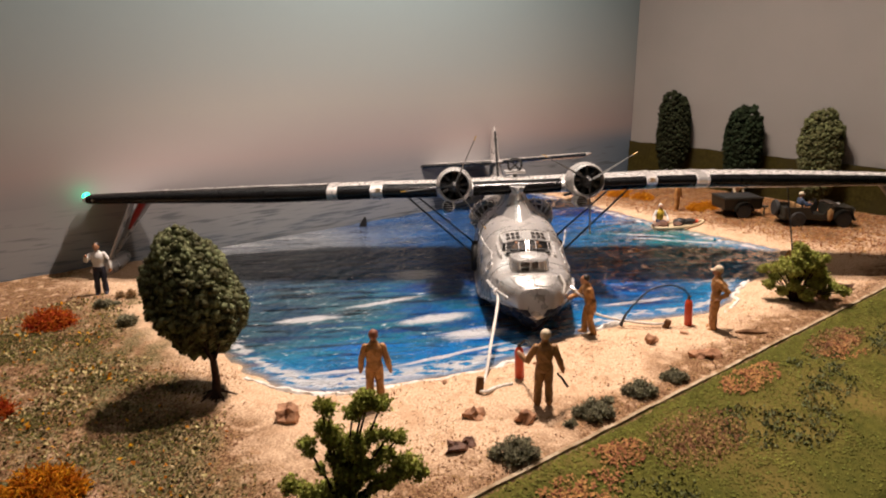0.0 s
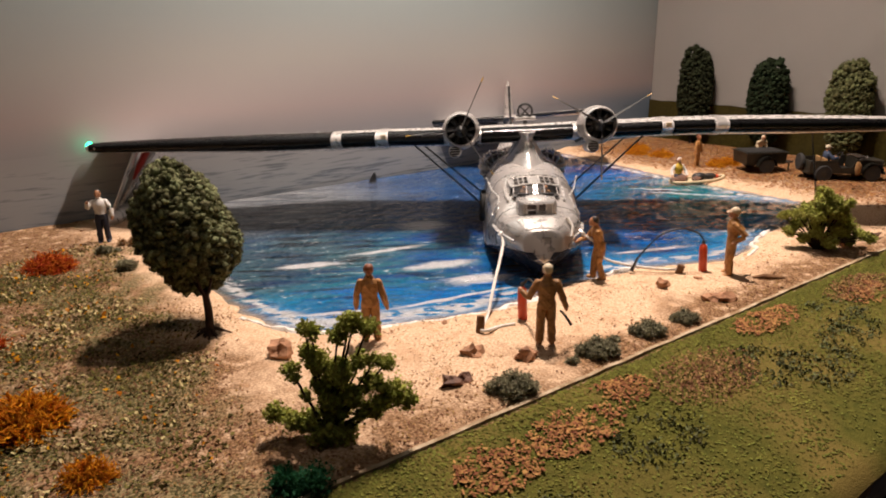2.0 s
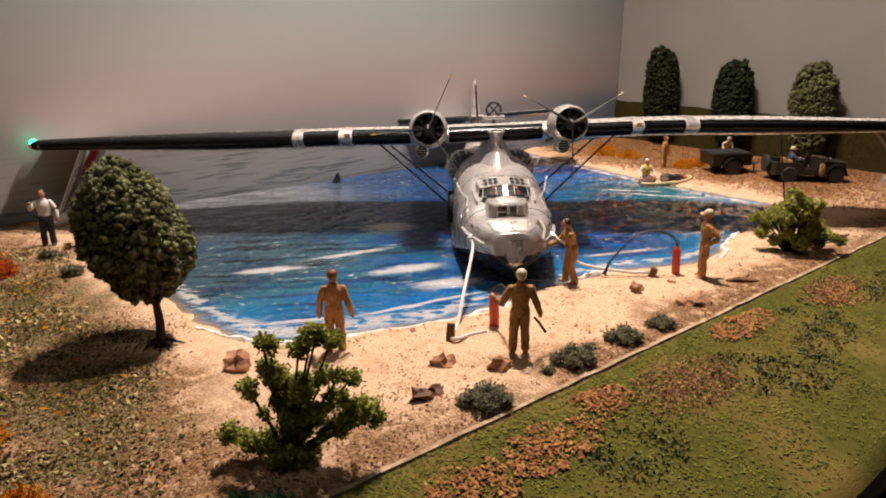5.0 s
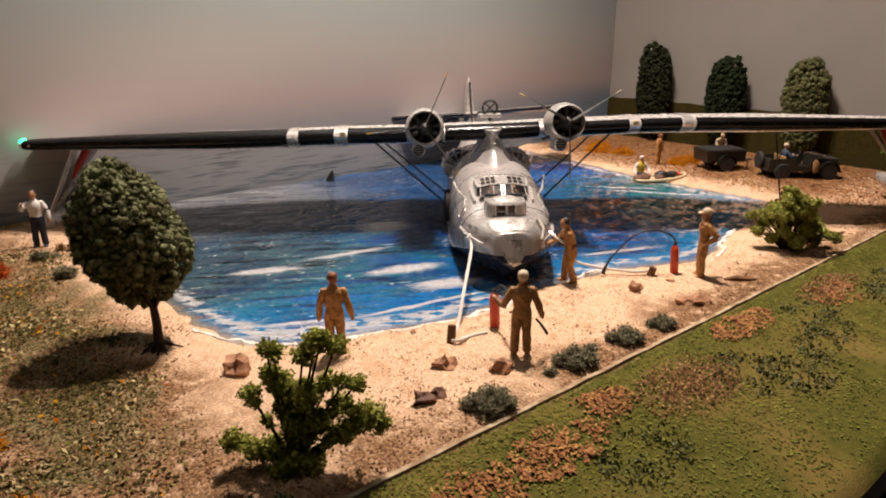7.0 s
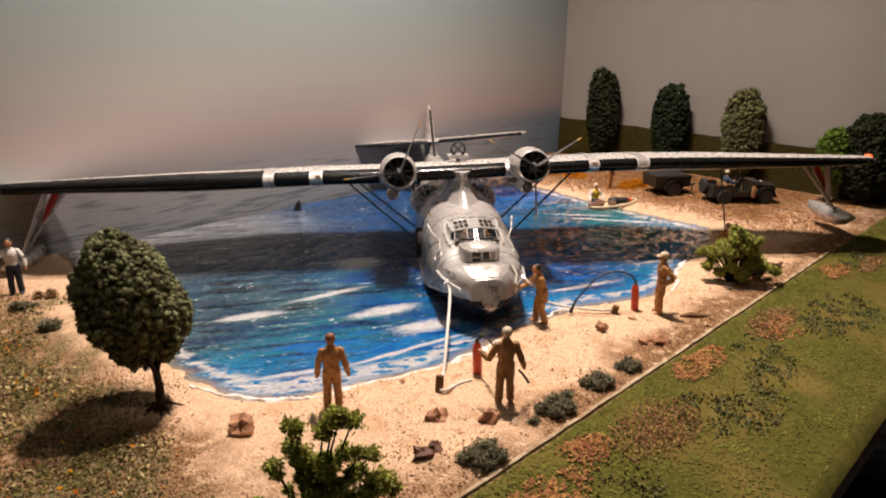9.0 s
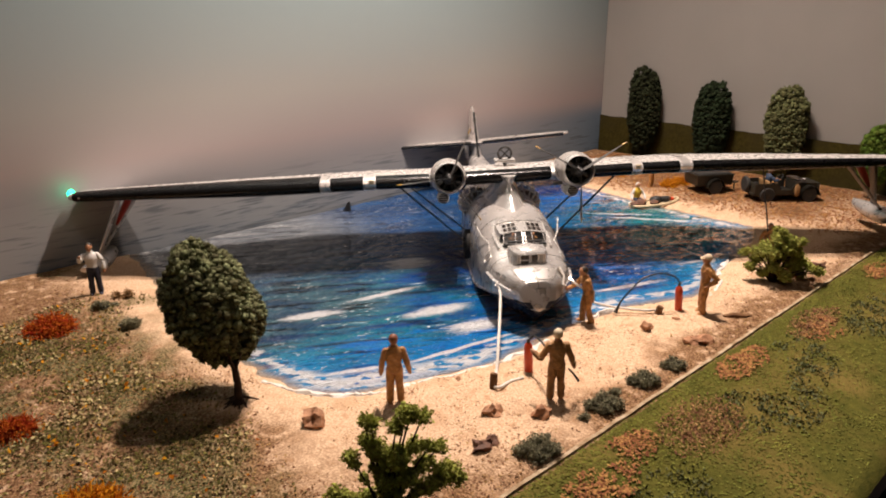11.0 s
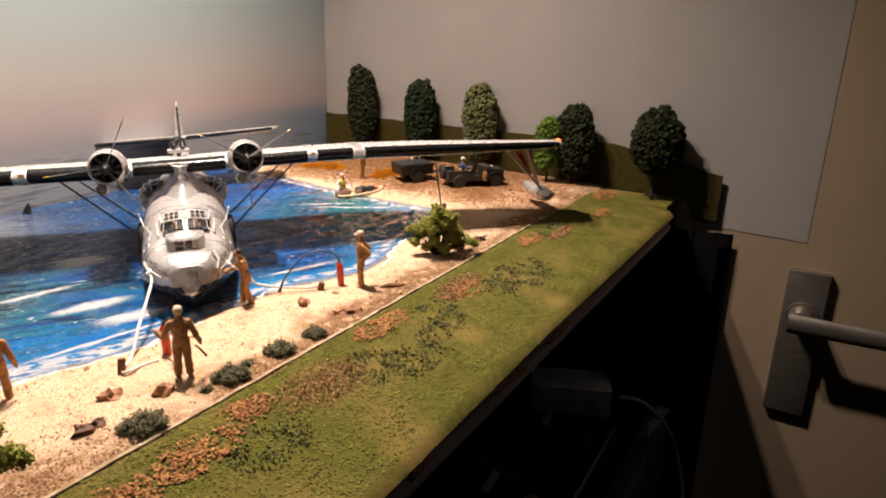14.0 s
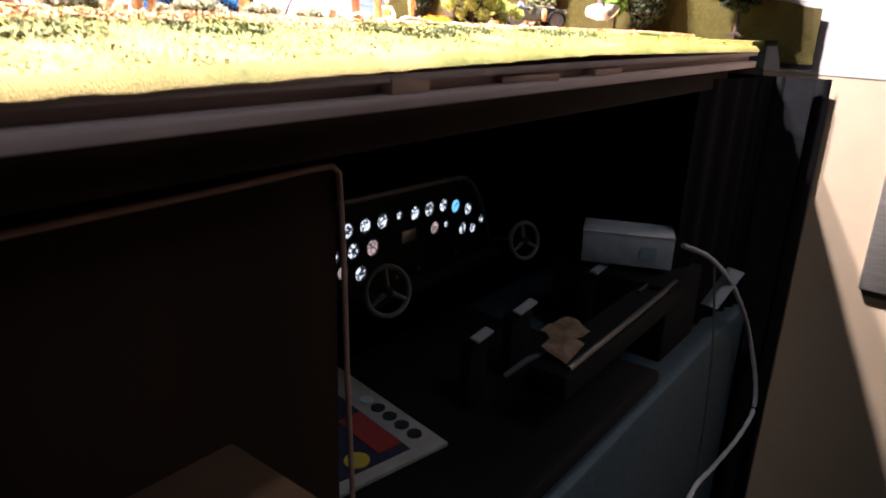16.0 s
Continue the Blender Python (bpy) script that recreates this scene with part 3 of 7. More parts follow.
    b.inputs["Specular IOR Level"].default_value = 0.45
    b.inputs["Coat Weight"].default_value, b.inputs["Coat Roughness"].default_value = 0.6, 0.03
    # the paint is nearly flat; the clear gel over it is rippled
    ripple = node_math(nt, "ADD", node_math(nt, "MULTIPLY", streak, 1.0), node_math(nt, "MULTIPLY", fleck, 1.1))
    bump_to(nt, b, ripple, 1.0, 0.0055)
    gel = nt.nodes.new("ShaderNodeBump")
    gel.inputs["Strength"].default_value, gel.inputs["Distance"].default_value = 1.0, 0.016
    nt.links.new(ripple, gel.inputs["Height"])
    nt.links.new(gel.outputs[0], b.inputs["Coat Normal"])
    return m


def backdrop_material():
    """A printed sheet: hazy sky over a grey sea."""
    m, nt, b, vec, (X, Y, Z) = blank("printed_sea_and_sky")
    ramp = nt.nodes.new("ShaderNodeValToRGB")
    r = ramp.color_ramp
    stops = [(0.0, (0.250, 0.272, 0.292)), (0.055, (0.290, 0.304, 0.316)), (0.10, (0.298, 0.300, 0.306)), (0.145, (0.288, 0.275, 0.281)), (0.20, (0.352, 0.295, 0.286)), (0.30, (0.334, 0.327, 0.307)), (0.40, (0.287, 0.323, 0.319)), (0.54, (0.241, 0.309, 0.323)), (0.72, (0.178, 0.280, 0.311)), (1.0, (0.147, 0.263, 0.311))]
    r.elements[0].position, r.elements[0].color = stops[0][0], (*stops[0][1], 1)
    r.elements[1].position, r.elements[1].color = stops[-1][0], (*stops[-1][1], 1)
    for p, c in stops[1:-1]:
        e = r.elements.new(p)
        e.color = (*c, 1)
    haze = node_noise(nt, vec, 6, 3, (2, 1, 0.6))
    z = node_math(nt, "ADD", node_math(nt, "DIVIDE", Z, 0.40), node_math(nt, "MULTIPLY", node_math(nt, "SUBTRACT", haze, 0.5), 0.06))
    nt.links.new(z, ramp.inputs[0])
    col = ramp.outputs[0]
    # the right end of the print is a deeper blue
    right = node_math(nt, "MULTIPLY", node_step(nt, X, 0.62, 0.92), node_step(nt, Z, 0.075, 0.045))
    col = node_mix(nt, node_math(nt, "MULTIPLY", right, 0.75), col, (0.10, 0.17, 0.25))
    rip = node_noise(nt, vec, 55, 5, (3.4, 1, 0.22), 0, (2, 0, 1))
    rip2 = node_noise(nt, vec, 120, 4, (3.0, 1, 0.25), 0, (5, 0, 3))
    sea = node_step(nt, Z, 0.062, 0.03)
    dark = node_math(nt, "MULTIPLY", node_math(nt, "MAXIMUM", node_step(nt, rip, 0.57, 0.66), node_math(nt, "MULTIPLY", node_step(nt, rip2, 0.6, 0.68), 0.6)), sea)
    col = node_mix(nt, node_math(nt, "MULTIPLY", dark, 0.65), col, (0.07, 0.09, 0.11))
    low = node_step(nt, Z, 0.03, 0.0)
    col = node_mix(nt, node_math(nt, "MULTIPLY", low, node_math(nt, "MULTIPLY", node_step(nt, rip2, 0.50, 0.66), 0.7)), col, (0.07, 0.10, 0.14))
    nt.links.new(col, b.inputs["Base Color"])
    b.inputs["Roughness"].default_value = 0.55
    bump_to(nt, b, node_noise(nt, vec, 40, 2), 0.08, 0.001)
    return m


sand_mat, water_mat, sky_print = ground_material(), water_material(), backdrop_material()


def sand_height(X, Y):
    d = shore_distance(X, Y)
    z = np.where(d > 0, -np.minimum(d * 0.35, 0.007), np.minimum(-d * 0.10, 0.0016))
    z = z + 0.0009 * wobble(X, Y, 60) + 0.0010 * wobble(X, Y, 18, 4.0) + 0.0005 * wobble(X, Y, 130, 8.0)
    return np.where(Y < 0.1082, -0.0012, np.where(Y < 0.113, np.minimum(z, 0.0006), z))


grid("ground", -0.30, 0.905, 0.1045, 0.528, 0.004, sand_height, sand_mat, "pale sand shore with brown leaf litter round the pool")


def water_height(X, Y):
    return -0.0008 + 0.0006 * wobble(X * 0.8 + Y * 0.35, Y * 2.2 - X * 1.0, 45, 2.0) + 0.0003 * wobble(X, Y, 150, 6.0)


pool = grid("water", 0.225, 0.745, 0.15, 0.5285, 0.0035, water_height, water_mat, "glossy painted blue and teal water with white caps and painted glints")
co = np.zeros(len(pool.data.vertices) * 3, np.float32)
pool.data.vertices.foreach_get("co", co)
attr = pool.data.attributes.new("shore", "FLOAT", "POINT")
attr.data.foreach_set("value", shore_distance(co[0::3], co[1::3]).astype(np.float32))

def turf_height(X, Y):
    """The strip sags towards its front edge, most at its left end."""
    edge = 0.0085 + 0.0080 * np.clip((0.52 - X) / 0.30, 0, 1)
    return 0.0008 + 0.0007 * wobble(X, Y, 70, 9.0) - edge * np.clip((0.10 - Y) / 0.086, 0, 1) ** 1.15 - np.where(Y < 0.0155, 0.0040, 0.0)


grid("turf_strip", -0.30, 0.862, 0.014, 0.108, 0.004, turf_height, turf, "green flocked turf strip along the table edge")
bm = bmesh.new()
rng = random.Random(5)
n = 90
tops = []
for i in range(n + 1):
    x = -0.30 + i * (0.70 + 0.30) / n
    k = 0.00018 * rng.uniform(-1, 1)
    tops.append([(x, 0.1080 + k, -0.004), (x, 0.1080 + k, 0.0016 + k), (x, 0.1098 + k, 0.0016 + k), (x, 0.1098 + k, -0.004)])
loft(bm, tops)
tagged(part("edging_strip", bm, seam_white, None, "", False), "thin worn whitish edging between turf and sand", "edging", kind="structure")

TIP = pose(0, 0, 0, 0, -0.55, 0)
# table top of two boards with offcuts wedged between them, and a recessed rail
bm = bmesh.new()
box(bm, (0.28, 0.2735, -0.01925), (1.16, 0.516, 0.0035), 0.0006, TIP)
tagged(part("table_board", bm, board_dark), "dark stained upper board carrying the shore scene", "table board", kind="structure")
bm = bmesh.new()
box(bm, (0.275, 0.2775, -0.02825), (1.16, 0.526, 0.0055), 0.0008, TIP)
tagged(part("table_board", bm, board_pale), "worn mauve-grey lower board of the table", "table board", kind="structure")
bm = bmesh.new()
box(bm, (0.277, 0.281, -0.0230), (1.155, 0.52, 0.0058), 0.0005, TIP)
tagged(part("table_core", bm, board_dark), "dark core set back between the two table boards", "table board", kind="structure")
bm = bmesh.new()
box(bm, (0.235, 0.035, -0.0400), (1.16, 0.018, 0.0155), 0.001, TIP)
tagged(part("table_rail", bm, brown_panel), "dark brown rail under the table edge", "table rail", kind="structure")
for x, w, h, ry in ((0.372, 0.024, 0.0060, 4), (0.462, 0.046, 0.0035, -5), (0.545, 0.040, 0.0035, 3)):
    bm = bmesh.new()
    box(bm, (0, 0, 0), (w, 0.02, h), 0.0006)
    ob = part("wood_offcut", bm, chip_wood)
    ob.matrix_world = pose(x, 0.0255, -0.0255 + h / 2 + (x - 0.28) * 0.0096, 0, 0, ry)
    tagged(ob, "pale wood offcut wedged between the table boards", "offcut", "offcuts between the boards")

# backdrop, paper sheet, door and the room
bm = bmesh.new()
box(bm, (0.30, 0.535, 0.22), (1.236, 0.010, 0.56), 0.0)
tagged(part("backdrop", bm, sky_print), "printed backdrop of a hazy pink sky over grey sea", "backdrop", kind="structure")

bm = bmesh.new()
cols = []
for i in range(40):
    y = 0.529 - i * (0.529 + 0.112) / 39
    lo = -0.022 - 0.010 * (i / 39) if y < 0.02 else -0.02
    bow = 0.0009 * (1 + math.sin(i * 0.33)) * min(1.0, max(0.0, (y + 0.112) / 0.15))
    cols.append([(0.9139 - bow, y, lo + (0.50 - lo) * k / 12) for k in range(13)])
rows = loft(bm, cols, closed=False, cap=False)
bmesh.ops.solidify(bm, geom=bm.faces[:], thickness=0.0006)
tagged(part("paper_sheet", bm, paper), "plain grey-beige paper sheet hung over the door", "paper sheet")

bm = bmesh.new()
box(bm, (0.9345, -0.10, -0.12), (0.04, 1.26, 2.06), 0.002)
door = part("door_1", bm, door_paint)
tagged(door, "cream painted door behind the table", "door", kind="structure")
handle = empty("door_handle", pose(0.9145, -0.121, -0.144), "brushed steel lever handle on a tall plate", "door handle")
bm = bmesh.new()
box(bm, (-0.004, 0, 0), (0.008, 0.040, 0.166), 0.0015)
part("plate", bm, brushed, handle)
bm = bmesh.new()
tube(bm, [(-0.008, 0, 0.034), (-0.018, 0, 0.034), (-0.030, 0, 0.034)], [0.0130, 0.0118, 0.0112], 24)
tube(bm, [(-0.007, 0, 0.034), (-0.011, 0, 0.034)], 0.0155, 24)
part("neck", bm, brushed, handle)
bm = bmesh.new()
lev = []
for i in range(15):
    s = i / 14
    y = 0.011 - 0.145 * s
    hw, hz = 0.0055, 0.0108 - 0.0015 * s
    lev.append([(-0.036 + hw * math.cos(a), y, 0.034 + 0.003 * s + hz * math.sin(a)) for a in (k * math.pi / 6 + 0.26 for k in range(12))])
loft(bm, lev)
part("lever", bm, brushed, handle)
# unseen room shell, added round the table; its dark paint limits bounced light
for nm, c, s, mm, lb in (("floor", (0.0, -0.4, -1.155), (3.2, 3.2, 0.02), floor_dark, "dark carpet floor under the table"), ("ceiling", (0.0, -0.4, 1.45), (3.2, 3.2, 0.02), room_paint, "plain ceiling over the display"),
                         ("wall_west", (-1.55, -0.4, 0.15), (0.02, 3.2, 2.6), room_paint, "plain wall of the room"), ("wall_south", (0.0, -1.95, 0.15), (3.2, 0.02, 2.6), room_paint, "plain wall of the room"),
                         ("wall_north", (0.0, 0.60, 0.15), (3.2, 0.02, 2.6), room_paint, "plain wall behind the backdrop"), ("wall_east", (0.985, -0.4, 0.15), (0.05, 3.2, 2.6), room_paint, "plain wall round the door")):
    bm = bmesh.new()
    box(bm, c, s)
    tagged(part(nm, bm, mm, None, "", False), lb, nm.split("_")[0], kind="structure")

# olive felt hedge along the foot of the paper
bm = bmesh.new()
rr = random.Random(2)
cols = []
for i in range(80):
    y = 0.527 - i * (0.527 + 0.022) / 79
    top = 0.050 if y > 0.10 else 0.050 - 0.022 * (0.10 - y) / 0.12
    top += 0.0012 * noise.noise(Vector((y * 60, 0, 0)))
    bot = -0.022 if y < 0.01 else -0.002
    cols.append([(0.9075 + 0.0006 * noise.noise(Vector((y * 90, k, 3))), y, bot + (top - bot) * k / 6) for k in range(7)])
loft(bm, cols, closed=False, cap=False)
bmesh.ops.solidify(bm, geom=bm.faces[:], thickness=0.0018)
tagged(part("felt_hedge", bm, hedge_felt), "olive green felt strip forming a hedge on the paper", "felt strip")
# the sand runs on to the felt behind the turf's end
bm = bmesh.new()
box(bm, (0.884, 0.066, -0.0070), (0.046, 0.088, 0.009), 0.001)
tagged(part("table_filler", bm, turf), "green flocked filler between turf end and felt hedge", "turf", kind="structure")

# ---- the flying boat ----
HULL = [(-0.1185, 0.0128, 0.0118, 0.0206, 0.0325, 0.60), (-0.1150, 0.0172, 0.0070, 0.0206, 0.0338, 0.60), (-0.1060, 0.0227, -0.001, 0.0200, 0.0366, 0.58), (-0.0960, 0.0258, -0.005, 0.0172, 0.0374, 0.56), (-0.0800, 0.0282, -0.008, 0.0130, 0.0400, 0.62), (-0.0720, 0.0292, -0.009, 0.0105, 0.0408, 0.62),
        (-0.0640, 0.0301, -0.009, 0.0080, 0.0420, 0.62), (-0.0500, 0.0312, -0.010, 0.0045, 0.0445, 0.62), (-0.0400, 0.0315, -0.010, 0.0030, 0.0490, 0.62), (-0.0200, 0.0315, -0.010, 0.0012, 0.0512, 0.62), (0.0200, 0.0320, -0.010, 0.0005, 0.0505, 0.58), (0.0700, 0.0305, -0.009, 0.0015, 0.0490, 0.62),
        (0.1100, 0.0275, -0.007, 0.0050, 0.0470, 0.70), (0.1500, 0.0215, -0.003, 0.0110, 0.0450, 0.78), (0.2000, 0.0140, 0.006, 0.0190, 0.0440, 0.78), (0.2500, 0.0075, 0.018, 0.0270, 0.0450, 0.78), (0.2850, 0.0025, 0.032, 0.0360, 0.0470, 0.78)]


def hull_at(y):
    for a, b in zip(HULL, HULL[1:]):
        if y <= b[0]:
            k = max(0.0, (y - a[0]) / (b[0] - a[0]))
            return [p + (q - p) * k for p, q in zip(a, b)]
    return list(HULL[-1])


def hull_point(y, th, out=0.0):
    """th in degrees: 0 is the left chine, 90 the top, 180 the right chine."""
    _, w, zk, zc, zt, e = hull_at(y)
    c, s = math.cos(radians(th)), math.sin(radians(th))
    px, pz = w * math.copysign(abs(c) ** e, c), zc + (zt - zc) * abs(s) ** e
    nrm = Vector((c, 0, s)).normalized()
    return Vector((-px - nrm.x * out, y, pz + nrm.z * out))


def skin_patch(name, y0, y1, t0, t1, material, parent, out=0.0005, n=6, k=6, label=""):
    bm = bmesh.new()
    rows = [[hull_point(y0 + (y1 - y0) * i / n, t0 + (t1 - t0) * j / k, out) for j in range(k + 1)] for i in range(n + 1)]
    loft(bm, rows, closed=False, cap=False)
    bmesh.ops.solidify(bm, geom=bm.faces[:], thickness=0.0004)
    return part(name, bm, material, parent, label)


def skin_line(name, pts, r, material, parent, out=0.0003):
    bm = bmesh.new()
    tube(bm, [hull_point(y, t, out) for y, t in pts], r, 6)
    return part(name, bm, material, parent)


plane = empty("flying_boat", pose(0.4720, 0.2967, -0.0012, -0.3, -1.09, -38.4), "silver model flying boat with black-booted wing, afloat by the shore", "model aircraft")
bm = bmesh.new()
rows = []
ys = [-0.1185 + (0.2850 + 0.1185) * (i / 70) ** 1.3 for i in range(71)]
for y in ys:
    _, w, zk, zc, zt, e = hull_at(y)
    ro = [hull_point(y, th) for th in [0, 3] + list(range(9, 172, 9)) + [177, 180]]
    ro += [Vector((w * 0.55, y, zk + (zc - zk) * 0.55)), Vector((0, y, zk)), Vector((-w * 0.55, y, zk + (zc - zk) * 0.55))]
    rows.append(ro)
# blunt bow face: straight brow, raked forward to a narrow foot
def bow_ring(k, out, foot, keel):
    """The first section drawn in by k and forward by out at its foot; foot: half width and height of the tongue."""
    ring_pts = []
    for p in rows[0][:-3]:
        z = 0.0212 + (p.z - 0.0212) * (1.0 - 0.045 * (1.0 - k))
        low = min(1.0, (0.0325 - z) / 0.0170)
        ring_pts.append(Vector((p.x * k, -0.1187 - out * (0.12 + 0.88 * low), z)))
    y = -0.1187 - out
    return ring_pts + [Vector((foot[0], y, foot[1])), Vector((0, y, keel)), Vector((-foot[0], y, foot[1]))]


bow = [bow_ring(0.06, 0.0080, (0.0004, 0.0180), 0.0158), bow_ring(0.45, 0.0076, (0.0032, 0.0170), 0.0150), bow_ring(0.80, 0.0058, (0.0058, 0.0162), 0.0142), bow_ring(0.94, 0.0028, (0.0074, 0.0162), 0.0130)]
# shallow scoops in the deck beside the turret
for ro in rows:
    for p in ro[:-3]:
        u, v = (abs(p.x) - 0.0150) / 0.0055, (p.y + 0.0880) / 0.0125
        p.z -= 0.0034 * math.exp(-(u * u + v * v)) if p.z > 0.025 else 0.0
loft(bm, bow + rows)
for f in bm.faces:
    c_ = f.calc_center_median()
    if c_.y < -0.1180 and c_.z < 0.0200 and abs(c_.x) > 0.0056 - max(0.0, 0.0165 - c_.z) * 2.0 and len(f.verts) == 4:
        f.material_index = 1
hull = part("hull", bm, (silver, hull_dark), plane)
# dark bottom below the chine
bm = bmesh.new()
rows = []
for y in ys[0:52]:
    _, w, zk, zc, zt, e = hull_at(y)
    w *= 1.010
    zl = zc - 0.0012
    rows.append([Vector((-w, y, zl)), Vector((-w * 0.57, y, zk - 0.0008 + (zc - zk) * 0.5)), Vector((0, y, zk - 0.0012)), Vector((w * 0.57, y, zk - 0.0008 + (zc - zk) * 0.5)), Vector((w, y, zl)), Vector((0, y, zl))])
loft(bm, rows)
part("hull_bottom", bm, hull_dark, plane, "dark blue-black hull bottom")
# chine rail
for sgn in (0, 180):
    skin_line("chine_rail", [(y, sgn) for y in ys[1:40]], 0.0005, silver, hull)
# panel seams
for y in (-0.088, -0.036, 0.0, 0.045, 0.09):
    skin_line("seam", [(y, t) for t in range(4, 177, 4)], 0.00016, panel_line, hull, 0.0)
for t in (30, 150):
    skin_line("seam", [(-0.110 + 0.008 * i, t) for i in range(16)], 0.00014, panel_line, hull, 0.0)
bm = bmesh.new()
tube(bm, [(-0.0052, -0.1240, 0.0222), (-0.0052, -0.1251, 0.0192), (-0.0014, -0.1256, 0.0188), (-0.0013, -0.1267, 0.0162)], 0.00030, 6)
tube(bm, [(-0.0012, -0.1215, 0.0287), (0.0040, -0.1214, 0.0285), (0.0042, -0.1241, 0.0225)], 0.00020, 6)
tube(bm, [(0.0002, -0.1214, 0.0290), (0.0002, -0.1196, 0.0324), (-0.0006, -0.1140, 0.0346), (-0.0006, -0.1075, 0.0364)], 0.00018, 6)
part("bow_door_line", bm, panel_line, hull)
# bow deck plate under the turret, its brighter foil standing in for the lamp's reflection
skin_patch("bow_plate", -0.1180, -0.1065, 62, 118, silver_bright, hull, 0.0004, 6, 10)
# nose turret: a glazed drum let into the bow
DRUM = [(-0.0122, -0.0800), (-0.0120, -0.0890), (-0.0112, -0.0950), (-0.0098, -0.0985), (-0.0084, -0.0996), (0.0084, -0.0996), (0.0098, -0.0985), (0.0112, -0.0950), (0.0120, -0.0890), (0.0122, -0.0800)]
bm = bmesh.new()
lev = []
for z, k in ((0.0330, 1.0), (0.0405, 1.0), (0.0420, 0.985), (0.0428, 0.955), (0.0430, 0.90)):
    lev.append([(x * k, -0.0800 + (y + 0.0800) * k, z - 0.0013 * (1 - min(1.0, (-0.0800 - y) / 0.019))) for x, y in DRUM])
loft(bm, lev)
turret = part("nose_turret", bm, silver, hull)
for x0, x1, z0, z1, mm in ((-0.0066, -0.0012, 0.0388, 0.0418, glass_dark), (-0.0062, -0.0014, 0.0354, 0.0380, glass_dark), (0.0004, 0.0042, 0.0375, 0.0418, glass_dark), (0.0050, 0.0078, 0.0356, 0.0418, blister_glass), (-0.0084, -0.0073, 0.0360, 0.0418, blister_glass), (0.0004, 0.0042, 0.0352, 0.0370, blister_glass)):
    bm = bmesh.new()
    box(bm, ((x0 + x1) / 2, -0.1000, (z0 + z1) / 2), (x1 - x0, 0.0012, z1 - z0), 0.0003)
    part("window_pane", bm, mm, turret)
for sx in (-1, 1):
    bm = bmesh.new()
    loft(bm, [[(sx * (a * 1.01), b - 0.0003, z) for z in (0.0356, 0.0385, 0.0414)] for a, b in ((0.0088, -0.0994), (0.0099, -0.0985), (0.0111, -0.0956))], closed=False, cap=False)
    part("window_pane", bm, blister_glass, turret, "smoky side window")
bm = bmesh.new()
for x in (-0.0070, -0.0006, 0.0046, 0.0082):
    tube(bm, [(x, -0.1006, 0.0350), (x, -0.1006, 0.0424)], 0.00035, 6)
for z in (0.0349, 0.0422):
    tube(bm, [(-0.0088, -0.1003, z), (0.0, -0.1008, z), (0.0088, -0.1003, z)], 0.00045, 6)
tube(bm, [(-0.0070, -0.1006, 0.0384), (-0.0006, -0.1006, 0.0384)], 0.0003, 6)
part("turret_frame", bm, silver_bright, turret)
bm = bmesh.new()
lathe(bm, [(0.0002, 0.0016), (0.0050, 0.0014), (0.0072, 0.0006), (0.0078, -0.0004)], (0, -0.0885, 0.0424), (0, -0.06, 1), 28)
part("turret_cap", bm, silver_bright, turret)
turret.location = (-0.0008, 0.0, 0.0010)
# cabin: dark well, glazed screen, roof with small lights
def cab_z(y, x, top):
    """Height of the cabin roof at a place, arched across."""
    return top - 0.0022 * (abs(x) / 0.0160) ** 2.4


CABIN = [(-0.0645, 0.0152, 0.0474), (-0.0600, 0.0158, 0.0482), (-0.0540, 0.0163, 0.0490), (-0.0470, 0.0166, 0.0496), (-0.0400, 0.0160, 0.0502), (-0.0340, 0.0120, 0.0506)]
bm = bmesh.new()
cab = []
for y, w, top in CABIN:
    ro = [Vector((-w * 1.10, y, 0.0385))]
    ro += [Vector((w * k / 8, y, cab_z(y, w * k / 8, top))) for k in range(-8, 9)]
    ro += [Vector((w * 1.10, y, 0.0385))]
    cab.append(ro)
loft(bm, cab, closed=False, cap=False)
canopy = part("canopy", bm, silver, hull)
bm = bmesh.new()
box(bm, (0, -0.0660, 0.0412), (0.0285, 0.0160, 0.0012), 0.0003)
box(bm, (0, -0.0590, 0.0440), (0.0285, 0.0010, 0.0060), 0.0003)
part("cockpit_well", bm, black, canopy)
bm = bmesh.new()
box(bm, (0, -0.0715, 0.0424), (0.0230, 0.0022, 0.0014), 0.0004)
part("instrument_board", bm, black, canopy)
SCREEN = [(-0.0152, -0.0690), (-0.0142, -0.0722), (-0.0058, -0.0742), (0.0058, -0.0742), (0.0142, -0.0722), (0.0152, -0.0690)]
def screen_point(k, s):
    """Along the screen's foot by corner number, and up it from 0 to 1."""
    i = min(int(k), 4)
    f = k - i
    x, y = [a + (b - a) * f for a, b in zip(SCREEN[i], SCREEN[i + 1])]
    tx = x * 0.95
    return Vector((x + (tx - x) * s, y + (-0.0648 - y) * s, 0.0408 + (cab_z(0, tx, 0.0474) - 0.0408) * s))


for a, b in ((0.08, 0.95), (1.06, 1.94), (2.05, 2.95), (3.06, 3.94), (4.05, 4.92)):
    bm = bmesh.new()
    loft(bm, [[screen_point(a + (b - a) * i / 4, 0.08 + 0.84 * j / 3) for j in range(4)] for i in range(5)], closed=False, cap=False)
    part("window_pane", bm, clear_glass, canopy)
bm = bmesh.new()
for k in (1, 2, 3, 4):
    tube(bm, [screen_point(k, 0), screen_point(k, 0.5), screen_point(k, 1)], 0.00036, 6)
part("screen_post", bm, frame_grey, canopy)
bm = bmesh.new()
